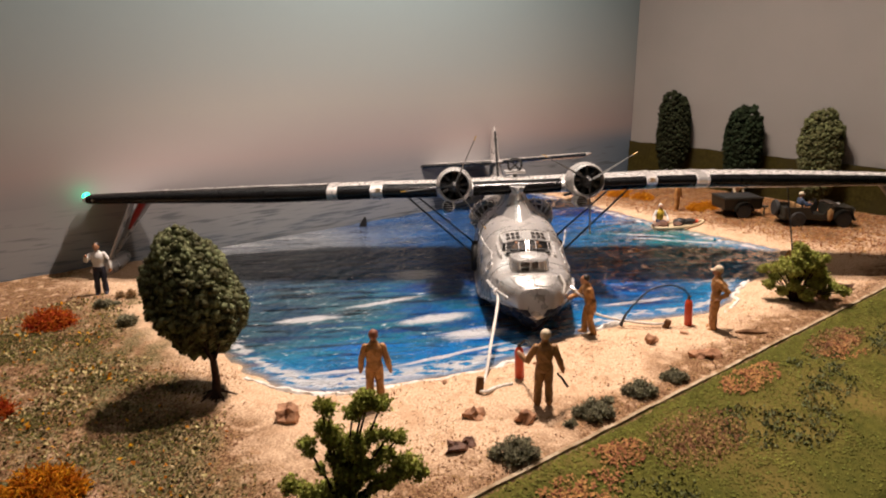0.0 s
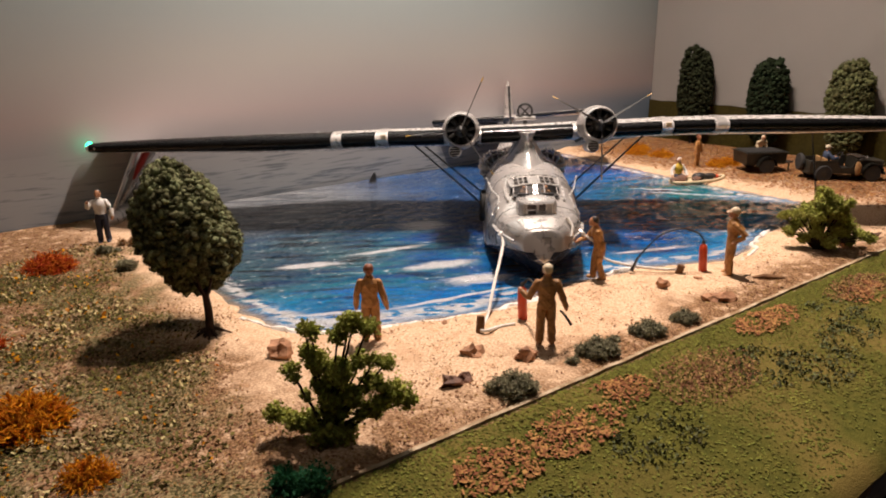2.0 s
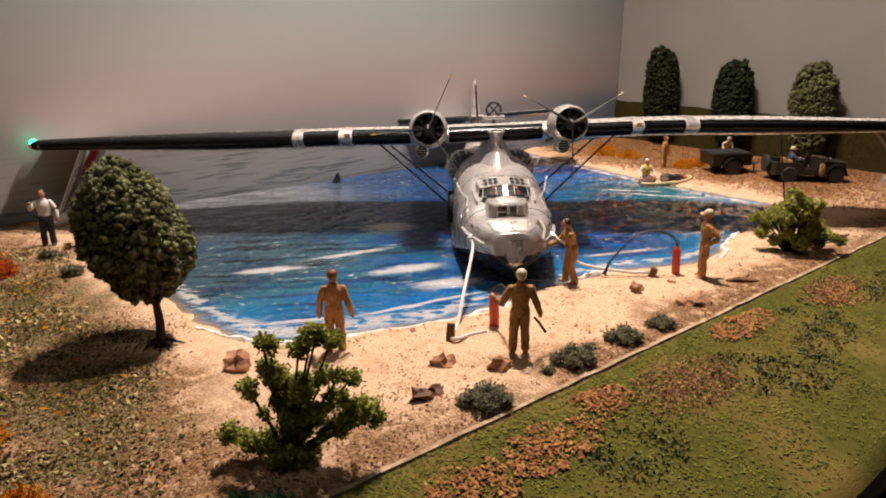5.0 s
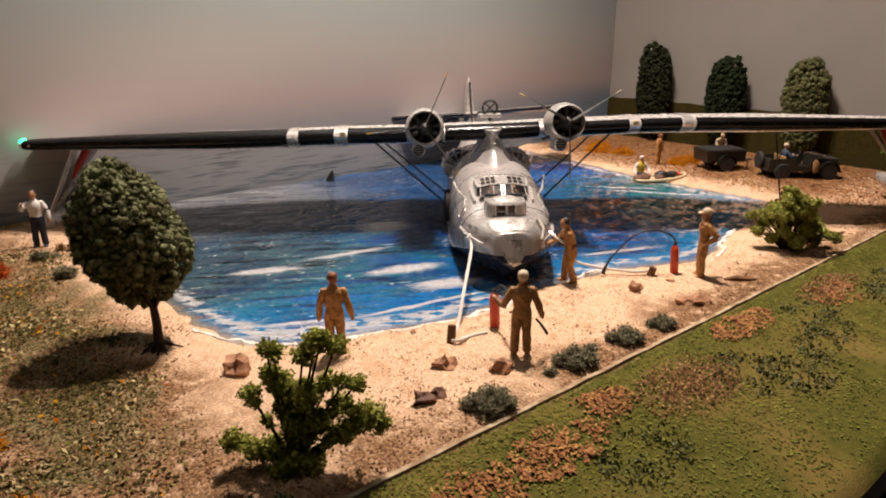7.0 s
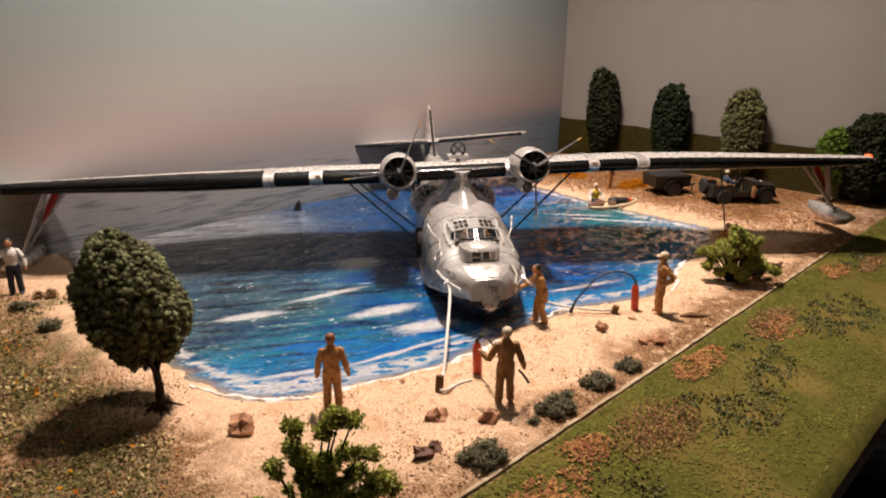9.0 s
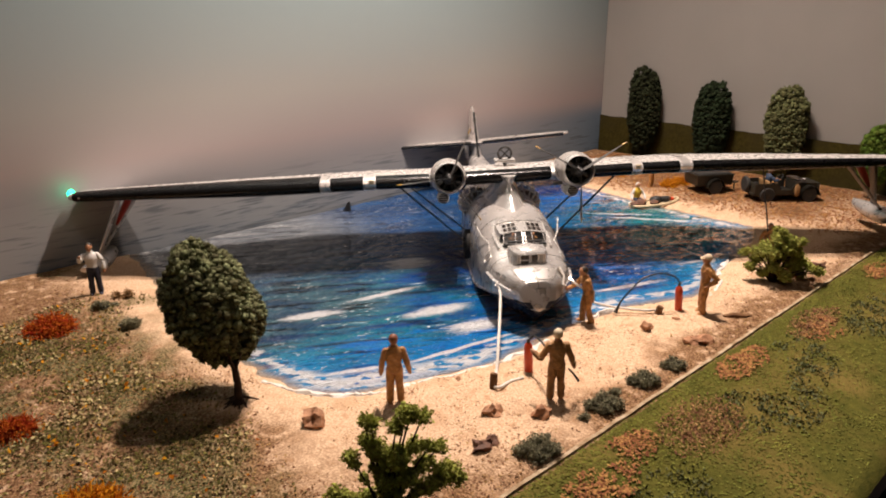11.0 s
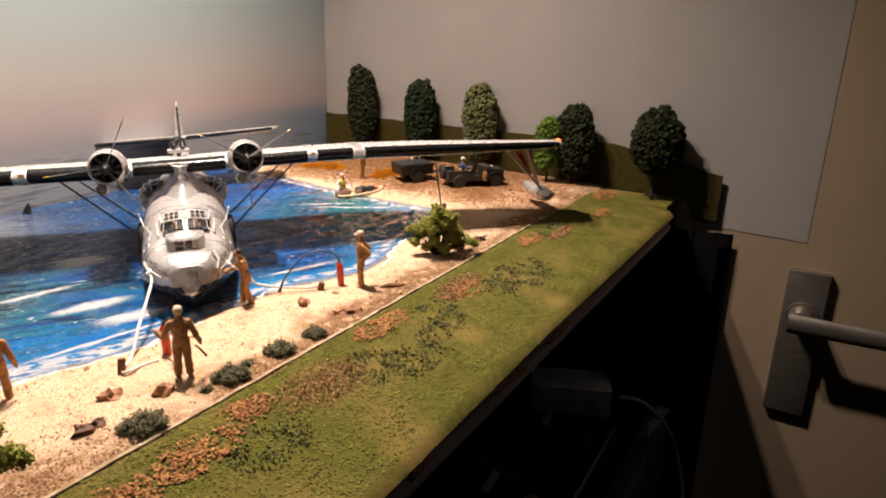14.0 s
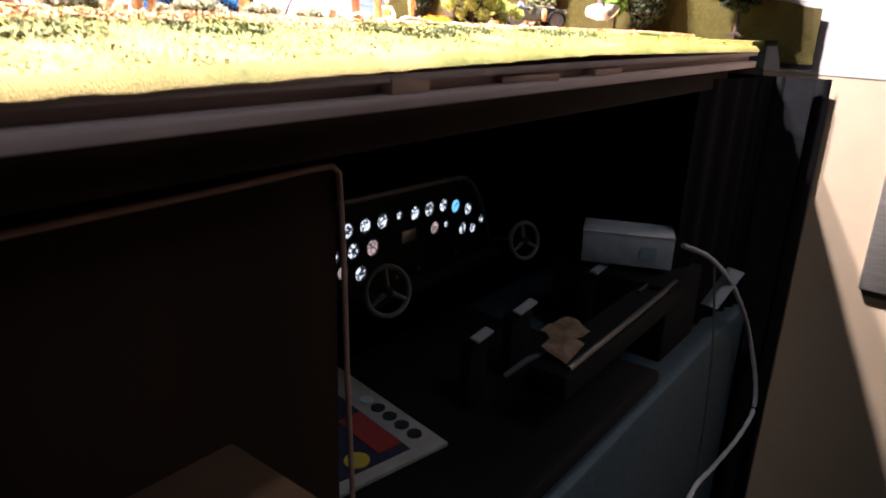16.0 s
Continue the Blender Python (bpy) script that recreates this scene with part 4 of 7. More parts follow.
for k in (2.42, 2.58):
    tube(bm, [screen_point(k, 0) + Vector((0, -0.0002, 0)), screen_point(k, 1)], 0.00055, 6)
for s in (0.0, 1.0):
    tube(bm, [screen_point(5 * i / 20, s) + Vector((0, -0.0003, 0.0002)) for i in range(21)], 0.00050 if s else 0.00042, 6)
for y, w, top in (CABIN[0], CABIN[3]):
    tube(bm, [(w * k / 8, y, cab_z(y, w * k / 8, top) + 0.0003) for k in range(-8, 9)], 0.00048, 6)
for sx in (-1, 1):
    tube(bm, [(sx * w, y, cab_z(y, w, top) + 0.0003) for y, w, top in CABIN[:4]], 0.00048, 6)
    tube(bm, [(sx * 0.0022, y, cab_z(y, 0.0022, top) + 0.0002) for y, w, top in CABIN[:4]], 0.00022, 6)
    # raised sill beside the cabin
    tube(bm, [(sx * 0.0176, -0.0740, 0.0392), (sx * 0.0186, -0.0640, 0.0404), (sx * 0.0192, -0.0500, 0.0418)], [0.0008, 0.0009, 0.0006], 8)
part("canopy_frame", bm, silver_bright, canopy)
for sx in (-1, 1):
    for i in range(3):
        for j in range(2):
            x0, x1 = 0.0040 + 0.0032 * i, 0.0040 + 0.0032 * i + 0.0025
            y0, y1 = -0.0626 + 0.0062 * j, -0.0626 + 0.0062 * j + 0.0049
            bm = bmesh.new()
            loft(bm, [[Vector((sx * x, y, cab_z(y, x, 0.0474 + (y + 0.0645) * 0.150) + 0.00035)) for x in (x0, x1)] for y in (y0, y1)], closed=False, cap=False)
            bmesh.ops.solidify(bm, geom=bm.faces[:], thickness=0.0003)
            part("roof_light", bm, glass_dark, canopy)
# side portholes, wheels, blisters
for t in (36, 144):
    bm = bmesh.new()
    po = [hull_point(-0.074 + 0.0042 * math.cos(b), t + 9 * math.sin(b), 0.0004) for b in (2 * math.pi * j / 20 for j in range(20))]
    tube(bm, po + po[:1], 0.0004, 6, 0, False)
    ring_ob = part("porthole", bm, silver_bright, hull)
    bm = bmesh.new()
    bm.faces.new([bm.verts.new(p) for p in po])
    bmesh.ops.solidify(bm, geom=bm.faces[:], thickness=0.0003)
    part("window_pane", bm, port_glass, ring_ob)
    sx = -1 if t < 90 else 1
    bm = bmesh.new()
    lathe(bm, [(0.0005, 0.0016), (0.0060, 0.0018), (0.0075, 0.0030), (0.0105, 0.0030), (0.0118, 0.0018), (0.0118, -0.003)], (sx * 0.0318, 0.002, 0.0178), (sx, 0, 0.05), 28)
    part("wheel", bm, rubber, plane, "black wheel tucked into the hull side")
    # glazed observation blister: silver shell, ribs and panes
    c = Vector((sx * 0.0190, 0.056, 0.0372))
    R3 = (0.0158, 0.0215, 0.0132)
    def on_blister(b, a, k=1.0):
        """b: from the front end, 0, to the rear, pi; a: degrees round, 0 outwards, 90 up."""
        return c + Vector((sx * R3[0] * math.cos(radians(a)) * math.sin(b), -R3[1] * math.cos(b), R3[2] * math.sin(radians(a)) * math.sin(b))) * k
    bm = bmesh.new()
    loft(bm, [[on_blister(max(0.03, math.pi * i / 16), a) for a in range(-90, 271, 15)] for i in range(17)], closed=False, cap=False)
    blister = part("blister", bm, silver, hull, "silver-framed observation blister")
    bm = bmesh.new()
    for k in range(-2, 8):
        tube(bm, [on_blister(0.35 + 2.4 * j / 10, k * 22, 1.008) for j in range(11)], 0.0008, 6)
    for b in (0.42, 1.05):
        tube(bm, [on_blister(b, a, 1.012) for a in range(-60, 181, 12)], 0.0009 if b < 1 else 0.0006, 6)
    part("blister_frame", bm, silver_bright, blister)
    for k in range(1, 7):
        for b0, b1 in ((0.48, 0.99), (1.10, 1.75)):
            bm = bmesh.new()
            loft(bm, [[on_blister(b0 + (b1 - b0) * i / 4, k * 22 + 3 + 16 * j / 3, 1.004) for j in range(4)] for i in range(5)], closed=False, cap=False)
            part("window_pane", bm, port_glass, blister)
# name marks on the bow as plain bars
for t, y0, y1 in ((36, -0.1100, -0.1060), (34, -0.1050, -0.0992), (144, -0.1100, -0.1060), (146, -0.1050, -0.0992)):
    skin_patch("name_bar", y0, y1, t - 1.3, t + 1.3, letter_ink, hull, 0.0006, 3, 2)
# mooring cleats, chafing plates and fenders
for s in (-1, 1):
    side = lambda t: t if s < 0 else 180 - t
    bm = bmesh.new()
    loft(bm, [[hull_point(-0.0850, side(20), 0.0004), hull_point(-0.0845, side(14), 0.0004), hull_point(-0.0855, side(17), 0.0016)], [hull_point(-0.1010, side(17), 0.0004), hull_point(-0.0995, side(11), 0.0004), hull_point(-0.1015, side(14), 0.0022)], [hull_point(-0.1160, side(14), 0.0004), hull_point(-0.1155, side(8), 0.0004), hull_point(-0.1162, side(11), 0.0012)]])
    part("chafing_plate", bm, silver_bright, hull)
    p = hull_point(-0.106, side(12), 0.0)
    bm = bmesh.new()
    tube(bm, [p + Vector((s * 0.0004, 0.001, 0.0008)), p + Vector((s * 0.0026, -0.0030, -0.0004))], [0.0011, 0.0009], 8)
    tube(bm, [p + Vector((s * 0.0016, -0.0034, 0.0012)), p + Vector((s * 0.0020, -0.0004, -0.0020))], 0.0007, 8)
    part("cleat", bm, silver_bright, hull)
bm = bmesh.new()
tube(bm, [hull_point(-0.116, 162, 0.0012), hull_point(-0.1120, 142, 0.0016), hull_point(-0.1080, 120, 0.0016)], [0.0007, 0.0008, 0.0012], 8)
part("bow_fender", bm, rope_white, hull, "white bar laid on the bow")
# whip aerials beside the cabin
for s in (-1, 1):
    side = lambda t: t if s < 0 else 180 - t
    bm = bmesh.new()
    tube(bm, [hull_point(-0.060, side(52), 0), hull_point(-0.050, side(48), 0.004), hull_point(-0.036, side(46), 0.0075)], [0.0004, 0.0005, 0.0006], 6)
    tube(bm, [hull_point(-0.060, side(52), 0.0006), hull_point(-0.070, side(46), 0.0006)], 0.0003, 6)
    part("whip_aerial", bm, silver_bright, hull)

# pylon between hull and wing
bm = bmesh.new()
rows = []
for i in range(13):
    s = i / 12
    z = 0.044 + 0.028 * s
    k = (1 - s) ** 2.2
    f = max(0.0, (s - 0.8) / 0.2)
    hw, y0, y1 = 0.0068 + 0.014 * k + 0.004 * f, -0.004 - 0.040 * k - 0.004 * f, 0.048 + 0.040 * k
    ym, hl = (y0 + y1) / 2, (y1 - y0) / 2
    rows.append([(hw * math.sin(a) * (0.55 + 0.45 * abs(math.sin(a))), ym - hl * math.cos(a), z) for a in (2 * math.pi * j / 28 for j in range(28))])
loft(bm, rows)
part("pylon", bm, silver, plane)

# wing
def wing_section(x):
    ax = abs(x)
    if ax < 0.145:
        ch = 0.090
    else:
        ch = 0.090 - 0.046 * (ax - 0.145) / 0.18
    th = min(0.0138, 0.0162 * ch / 0.090)
    tip = max(0.0, (ax - 0.320) / 0.0158)
    q = math.sqrt(max(0.0, 1 - min(tip, 1.0) ** 2))
    lead = (1 - q) * 0.022
    return lead, max(0.004, ch - lead - (1 - q) * 0.024), th * max(q, 0.12)


# inner wing lowered to fit the camera's view, most beside the first engine: place along the span, drop
VIEW_DROP = [(-0.34, 0.0), (-0.14, 0.0038), (-0.06, 0.0040), (0.0, 0.0030), (0.06, 0.0016), (0.15, 0.0)]


def droop(x, y=0.0):
    """Panels sag to fit the camera's view; the wing sits nose-up on its pylon."""
    low = 0.0
    for (xa, za), (xb, zb) in zip(VIEW_DROP, VIEW_DROP[1:]):
        if xa <= x <= xb:
            k = (x - xa) / (xb - xa)
            low = za + (zb - za) * k * k * (3 - 2 * k)
    return 0.0050 * max(0.0, abs(x) - 0.10) / 0.235 + 0.125 * y + low


def airfoil(x, c0=0.0, c1=1.0, out=0.0, n=16):
    lead, ch, th = wing_section(x)
    up, lo = [], []
    for i in range(n + 1):
        s = c0 + (c1 - c0) * (i / n) ** 1.8
        t = 5 * th * (0.2969 * math.sqrt(s) - 0.126 * s - 0.3516 * s * s + 0.2843 * s ** 3 - 0.1015 * s ** 4) + out
        y = lead + s * ch - out
        up.append(Vector((x, y, 0.0732 - droop(x, y) + t * 1.1)))
        lo.append(Vector((x, y, 0.0732 - droop(x, y) - t * 0.9)))
    return up, lo


xs = [-0.3355 + 0.671 * i / 90 for i in range(91)]
xs = [-0.3358, -0.3350, -0.3335, -0.331, -0.328] + [x for x in xs if abs(x) < 0.326] + [0.328, 0.331, 0.3335, 0.3350, 0.3358]
bm = bmesh.new()
rows = []
for x in xs:
    up, lo = airfoil(x)
    rows.append(up + lo[::-1][:-1])
loft(bm, rows)
wing = part("wing", bm, silver_bright, plane)
for a, b in ((-0.326, -0.143), (-0.1352, -0.1103), (-0.1009, -0.060), (-0.033, 0.033), (0.060, 0.096), (0.104, 0.133), (0.143, 0.326)):
    bm = bmesh.new()
    rows = []
    for i in range(21):
        x = a + (b - a) * i / 20
        up, lo = airfoil(x, 0.0, 0.085, 0.00045, 8)
        up2, _ = airfoil(x, 0.0, 0.17 if a < -0.2 else 0.08 if a < 0.0 else 0.045, 0.00045, 8)
        rows.append(up2[::-1] + lo[1:])
    loft(bm, rows, closed=False, cap=False)
    bmesh.ops.solidify(bm, geom=bm.faces[:], thickness=0.0003)
    part("de_icer_boot", bm, boot, wing, "glossy black leading-edge boot")
for x in (-0.1392, -0.1056, 0.100, 0.138):
    bm = bmesh.new()
    rows = []
    for dx in (-0.0032, 0.0032):
        up, lo = airfoil(x + dx, 0.0, 0.95, 0.0004, 14)
        rows.append(up[::-1] + lo[1:])
    loft(bm, rows, closed=False, cap=False)
    part("wing_strap", bm, silver, wing)
for x, z in ((-0.1040, 0.0712), (0.100, 0.0742)):
    bm = bmesh.new()
    box(bm, (x, -0.0008, z), (0.0040, 0.0012, 0.0035), 0.0005)
    part("landing_light", bm, raft_cream, wing)
for i, (x, c) in enumerate(((-0.3350, green_lens), (0.3350, red_lens))):
    bm = bmesh.new()
    ball(bm, (x, 0.020, 0.0680), 0.0030, (0.8, 1.5, 1.0), 2)
    part("wingtip_lamp", bm, c, wing, "lit green lamp" if i == 0 else "dim red lamp")
# ailerons' hinge lines, ribs
bm = bmesh.new()
for x in [-0.30 + 0.0285 * i for i in range(22)]:
    up, _ = airfoil(x, 0.1, 0.98, 0.0001, 12)
    tube(bm, up, 0.00018, 4, 0, False)
part("rib_line", bm, silver, wing)

# engines
for ex in (-0.047, 0.047):
    nac = empty("engine", pose(ex, 0, 0), "", "")
    nac.parent = plane
    nac.matrix_basis = pose(ex, -0.0290, 0.0784 if ex < 0 else 0.0798, -9.0)
    bm = bmesh.new()
    prof = [(0.0100, 0.010), (0.0099, 0.004), (0.0100, 0.0008), (0.0106, -0.0005), (0.0113, 0.0006), (0.0123, 0.005), (0.0131, 0.012), (0.0133, 0.019), (0.0128, 0.0245), (0.0118, 0.0250)]
    lathe(bm, prof, (0, 0, 0), (0, 1, 0), 32, 0, False)
    part("cowling", bm, silver, nac)
    bm = bmesh.new()
    lathe(bm, [(0.0114, 0.022), (0.0110, 0.036), (0.0085, 0.060), (0.0035, 0.085), (0.0005, 0.092)], (0, 0, -0.001), (0, 1, 0), 24)
    part("nacelle", bm, silver, nac)
    bm = bmesh.new()
    lathe(bm, [(0.0101, 0.0100), (0.0101, 0.011)], (0, 0, 0), (0, 1, 0), 24)
    part("firewall", bm, black, nac)
    bm = bmesh.new()
    lathe(bm, [(0.0050, 0.009), (0.0050, 0.0035), (0.0042, 0.0010), (0.0026, -0.0006), (0.0016, -0.0014), (0.0015, -0.004)], (0, 0, 0), (0, 1, 0), 16)
    core = part("crankcase", bm, engine_grey, nac)
    for k in range(9):
        a = 2 * math.pi * k / 9
        d = Vector((math.sin(a), 0, math.cos(a)))
        bm = bmesh.new()
        tube(bm, [d * 0.0040 + Vector((0, 0.006, 0)), d * 0.0066 + Vector((0, 0.006, 0)), d * 0.0095 + Vector((0, 0.006, 0))], [0.0012, 0.0017, 0.0017], 8)
        part("engine_cylinder", bm, engine_grey, core)
    prop = part("hub", (lambda b: (lathe(b, [(0.0005, -0.0075), (0.0013, -0.0065), (0.0019, -0.004), (0.0019, -0.002)], (0, 0, 0), (0, 1, 0), 14), b)[1])(bmesh.new()), engine_grey, nac)
    for k in range(3):
        a = radians(25 + 120 * k + (35 if ex > 0 else 0))
        R = Matrix.Rotation(a, 4, "Y")
        bm = bmesh.new()
        rows = []
        for i in range(11):
            s = i / 10
            r = 0.002 + 0.0355 * s
            w = 0.0012 + 0.0018 * math.sin(math.pi * min(1, s * 0.9 + 0.12)) - (0.0012 if i == 10 else 0)
            # feathered edge-on and dull grey so the blades show little from the camera
            tw = radians(104 - 22 * s)
            rows.append([R @ Vector((w * math.cos(b) * math.cos(tw) - 0.00035 * math.sin(b) * math.sin(tw), -0.0045 + w * math.cos(b) * math.sin(tw) + 0.00035 * math.sin(b) * math.cos(tw), r)) for b in (2 * math.pi * j / 8 for j in range(8))])
        loft(bm, rows[:10])
        bl = part("propeller_blade", bm, blade_grey, nac, "grey blade turned edge-on to fit the camera's view")
        bm = bmesh.new()
        loft(bm, rows[9:])
        part("blade_tip", bm, amber_tip, bl, "yellow blade tip")
    # oil cooler scoop with slats
    bm = bmesh.new()
    lathe(bm, [(0.0036, -0.0010), (0.0043, 0.0), (0.0046, 0.006), (0.0035, 0.022), (0.0010, 0.034)], (-0.0045, 0.004, -0.0146), (0, 1, 0), 18)
    scoop = part("oil_cooler", bm, silver, nac)
    bm = bmesh.new()
    lathe(bm, [(0.0036, 0.0029), (0.0036, 0.0032)], (-0.0045, 0, -0.0146), (0, 1, 0), 18)
    part("intake", bm, black, scoop)
    for z in (-0.0024, -0.0008, 0.0008, 0.0024):
        bm = bmesh.new()
        w = math.sqrt(0.0036 ** 2 - z * z)
        box(bm, (-0.0045, 0.0026, -0.0146 + z), (w * 2, 0.0006, 0.0005))
        part("slat", bm, silver_bright, scoop)
    bm = bmesh.new()
    tube(bm, [(0.010 if ex < 0 else -0.010, 0.014, -0.009), (0.0125 if ex < 0 else -0.0125, 0.026, -0.0105)], 0.0012, 8)
    part("exhaust", bm, strut_metal, nac)

# bracing struts
for sx in (-1, 1):
    for y0, y1 in ((0.012, -0.002), (0.055, 0.040)):
        bm = bmesh.new()
        a, b = Vector((sx * 0.088, y0, 0.0690 - 0.09 * y0)), Vector((sx * 0.0305, y1, 0.0175))
        ax = (b - a).normalized()
        n = ax.cross(Vector((0, 1, 0))).normalized()
        rows = []
        for s in (0, 0.04, 0.5, 0.96, 1.0):
            c = a + (b - a) * s
            k = 0.6 if s in (0, 1.0) else 1.0
            rows.append([c + Vector((0, 1, 0)) * 0.0016 * k * math.cos(t) + n * 0.0006 * k * math.sin(t) for t in (2 * math.pi * j / 10 for j in range(10))])
        loft(bm, rows)
        part("wing_strut", bm, strut_metal, plane)
# tip floats on splayed frames
for sx, fx, fy, tops in ((-1, 0.322, -0.010, ((0.300, 0.0225), (0.291, 0.0400))), (1, 0.334, 0.024, ((0.282, 0.0240), (0.306, 0.0270)))):
    fl = empty("float_assembly", pose(0, 0, 0), "", "")
    fl.parent = plane
    fl.matrix_basis = pose(sx * fx, fy, 0.0)
    bm = bmesh.new()
    rows = []
    for i in range(21):
        s = i / 20
        y = 0.058 * s
        w = 0.0078 * max(0.06, math.sin(math.pi * min(1, 0.10 + s * 0.86))) ** 0.7
        top = 0.0175 + 0.002 * math.sin(math.pi * s)
        kl = 0.0045 + 0.009 * (max(0, 0.35 - s) / 0.35) ** 2 + 0.008 * max(0, s - 0.5)
        zc = (top + kl) / 2
        rows.append([(w * math.cos(a), y, zc + (top - zc) * math.sin(a) if math.sin(a) > 0 else zc + (zc - kl) * math.sin(a) * (1.0 - 0.25 * abs(math.cos(a)))) for a in (2 * math.pi * j / 18 for j in range(18))])
    loft(bm, rows)
    part("float", bm, silver, fl)
    for (tx, ty), y, dx, ht, hb in ((tops[0], 0.018, -0.002, 0.0030, 0.0018), (tops[1], 0.034, 0.002, 0.0038, 0.0022)):
        bm = bmesh.new()
        rows = []
        for k in (0, 0.05, 0.5, 1.0):
            c = Vector((sx * (tx - fx), ty - fy, 0.0640)).lerp(Vector((sx * dx, y, 0.0165)), k)
            h = ht + (hb - ht) * k
            rows.append([c + Vector((h * math.cos(a) * 0.55, h * 1.5 * math.sin(a), 0)) for a in (2 * math.pi * j / 12 for j in range(12))])
        loft(bm, rows)
        # right legs take a darker metal in place of the shade under the wing
        part("float_leg", bm, silver if sx < 0 else strut_metal, fl)
    bm = bmesh.new()
    tx, ty = (tops[0][0] + tops[1][0]) / 2, (tops[0][1] + tops[1][1]) / 2
    c0, c1 = Vector((sx * (tx - fx), ty - fy, 0.0620)), Vector((sx * (tx - fx) * 0.55, (ty - fy) * 0.6 + 0.010, 0.0400))
    loft(bm, [[c + Vector((w * math.cos(a), w * 1.4 * math.sin(a), 0)) for a in (2 * math.pi * j / 10 for j in range(10))] for c, w in ((c0, 0.0032), (c0.lerp(c1, 0.5), 0.0030), (c1, 0.0010))])
    part("float_brace", bm, red_paint, fl, "dark red brace between the float legs")
# direction-finder loop on the wing
bm = bmesh.new()
pts = [(0.0052 * math.cos(a), 0.02, 0.0846 + 0.0052 * math.sin(a)) for a in (2 * math.pi * i / 24 for i in range(25))]
tube(bm, pts, 0.0009, 8, 0, False)
for a in (45, 135):
    d = Vector((math.cos(radians(a)), 0, math.sin(radians(a)))) * 0.0051
    tube(bm, [Vector((0, 0.02, 0.0846)) - d, Vector((0, 0.02, 0.0846)) + d], 0.0006, 6)
tube(bm, [(0, 0.02, 0.0755), (0, 0.02, 0.0798)], 0.0016, 10)
part("loop_aerial", bm, strut_metal, plane, "dark metal loop aerial")
bm = bmesh.new()
box(bm, (0, 0.022, 0.0792), (0.016, 0.010, 0.0022), 0.0006)
part("aerial_base", bm, silver, plane)
# tail
bm = bmesh.new()
rows = []
for i in range(15):
    s = i / 14
    z = 0.040 + 0.051 * s
    q = math.sqrt(max(0, 1 - max(0, (s - 0.82) / 0.18) ** 2))
    y0, y1 = 0.208 + 0.052 * s ** 0.8 + (1 - q) * 0.012, 0.296 - 0.004 * s - (1 - q) * 0.016
    t = (0.0048 * (1 - s) ** 0.8 + 0.0016) * max(q, 0.15)
    ym, hl = (y0 + y1) / 2, max(0.002, (y1 - y0) / 2)
    rows.append([(t * math.sin(a), ym - hl * math.cos(a), z) for a in (2 * math.pi * j / 20 for j in range(20))])
loft(bm, rows)
part("fin", bm, silver, plane)
bm = bmesh.new()
tube(bm, [(0, 0.2095, 0.0425), (0, 0.232, 0.062), (0, 0.2505, 0.0790), (0, 0.257, 0.086)], 0.0012, 8)
part("fin_boot", bm, boot, plane)
bm = bmesh.new()
rows = []
for i in range(41):
    x = -0.1055 + 0.211 * i / 40
    q = math.sqrt(max(0.0, 1 - max(0, (abs(x) - 0.090) / 0.0157) ** 2))
    lead = 0.226 + (1 - q) * 0.014 + 0.008 * abs(x) / 0.097
    ch = max(0.004, 0.062 - 0.012 * abs(x) / 0.097 - (1 - q) * 0.03)
    t = 0.0030 * max(q, 0.15)
    rows.append([(x, lead + ch / 2 - ch / 2 * math.cos(a), 0.0572 + 0.046 * x + t * math.sin(a) - 0.15 * (ch / 2 - ch / 2 * math.cos(a))) for a in (2 * math.pi * j / 16 for j in range(16))])
loft(bm, rows)
tailplane = part("tailplane", bm, silver, plane)
for a, b in ((-0.096, -0.006), (0.006, 0.096)):
    bm = bmesh.new()
    tube(bm, [(a + (b - a) * i / 8, 0.2262 + 0.008 * abs(a + (b - a) * i / 8) / 0.097, 0.0572 + 0.046 * (a + (b - a) * i / 8)) for i in range(9)], 0.0017, 8)
    part("de_icer_boot", bm, boot, tailplane)
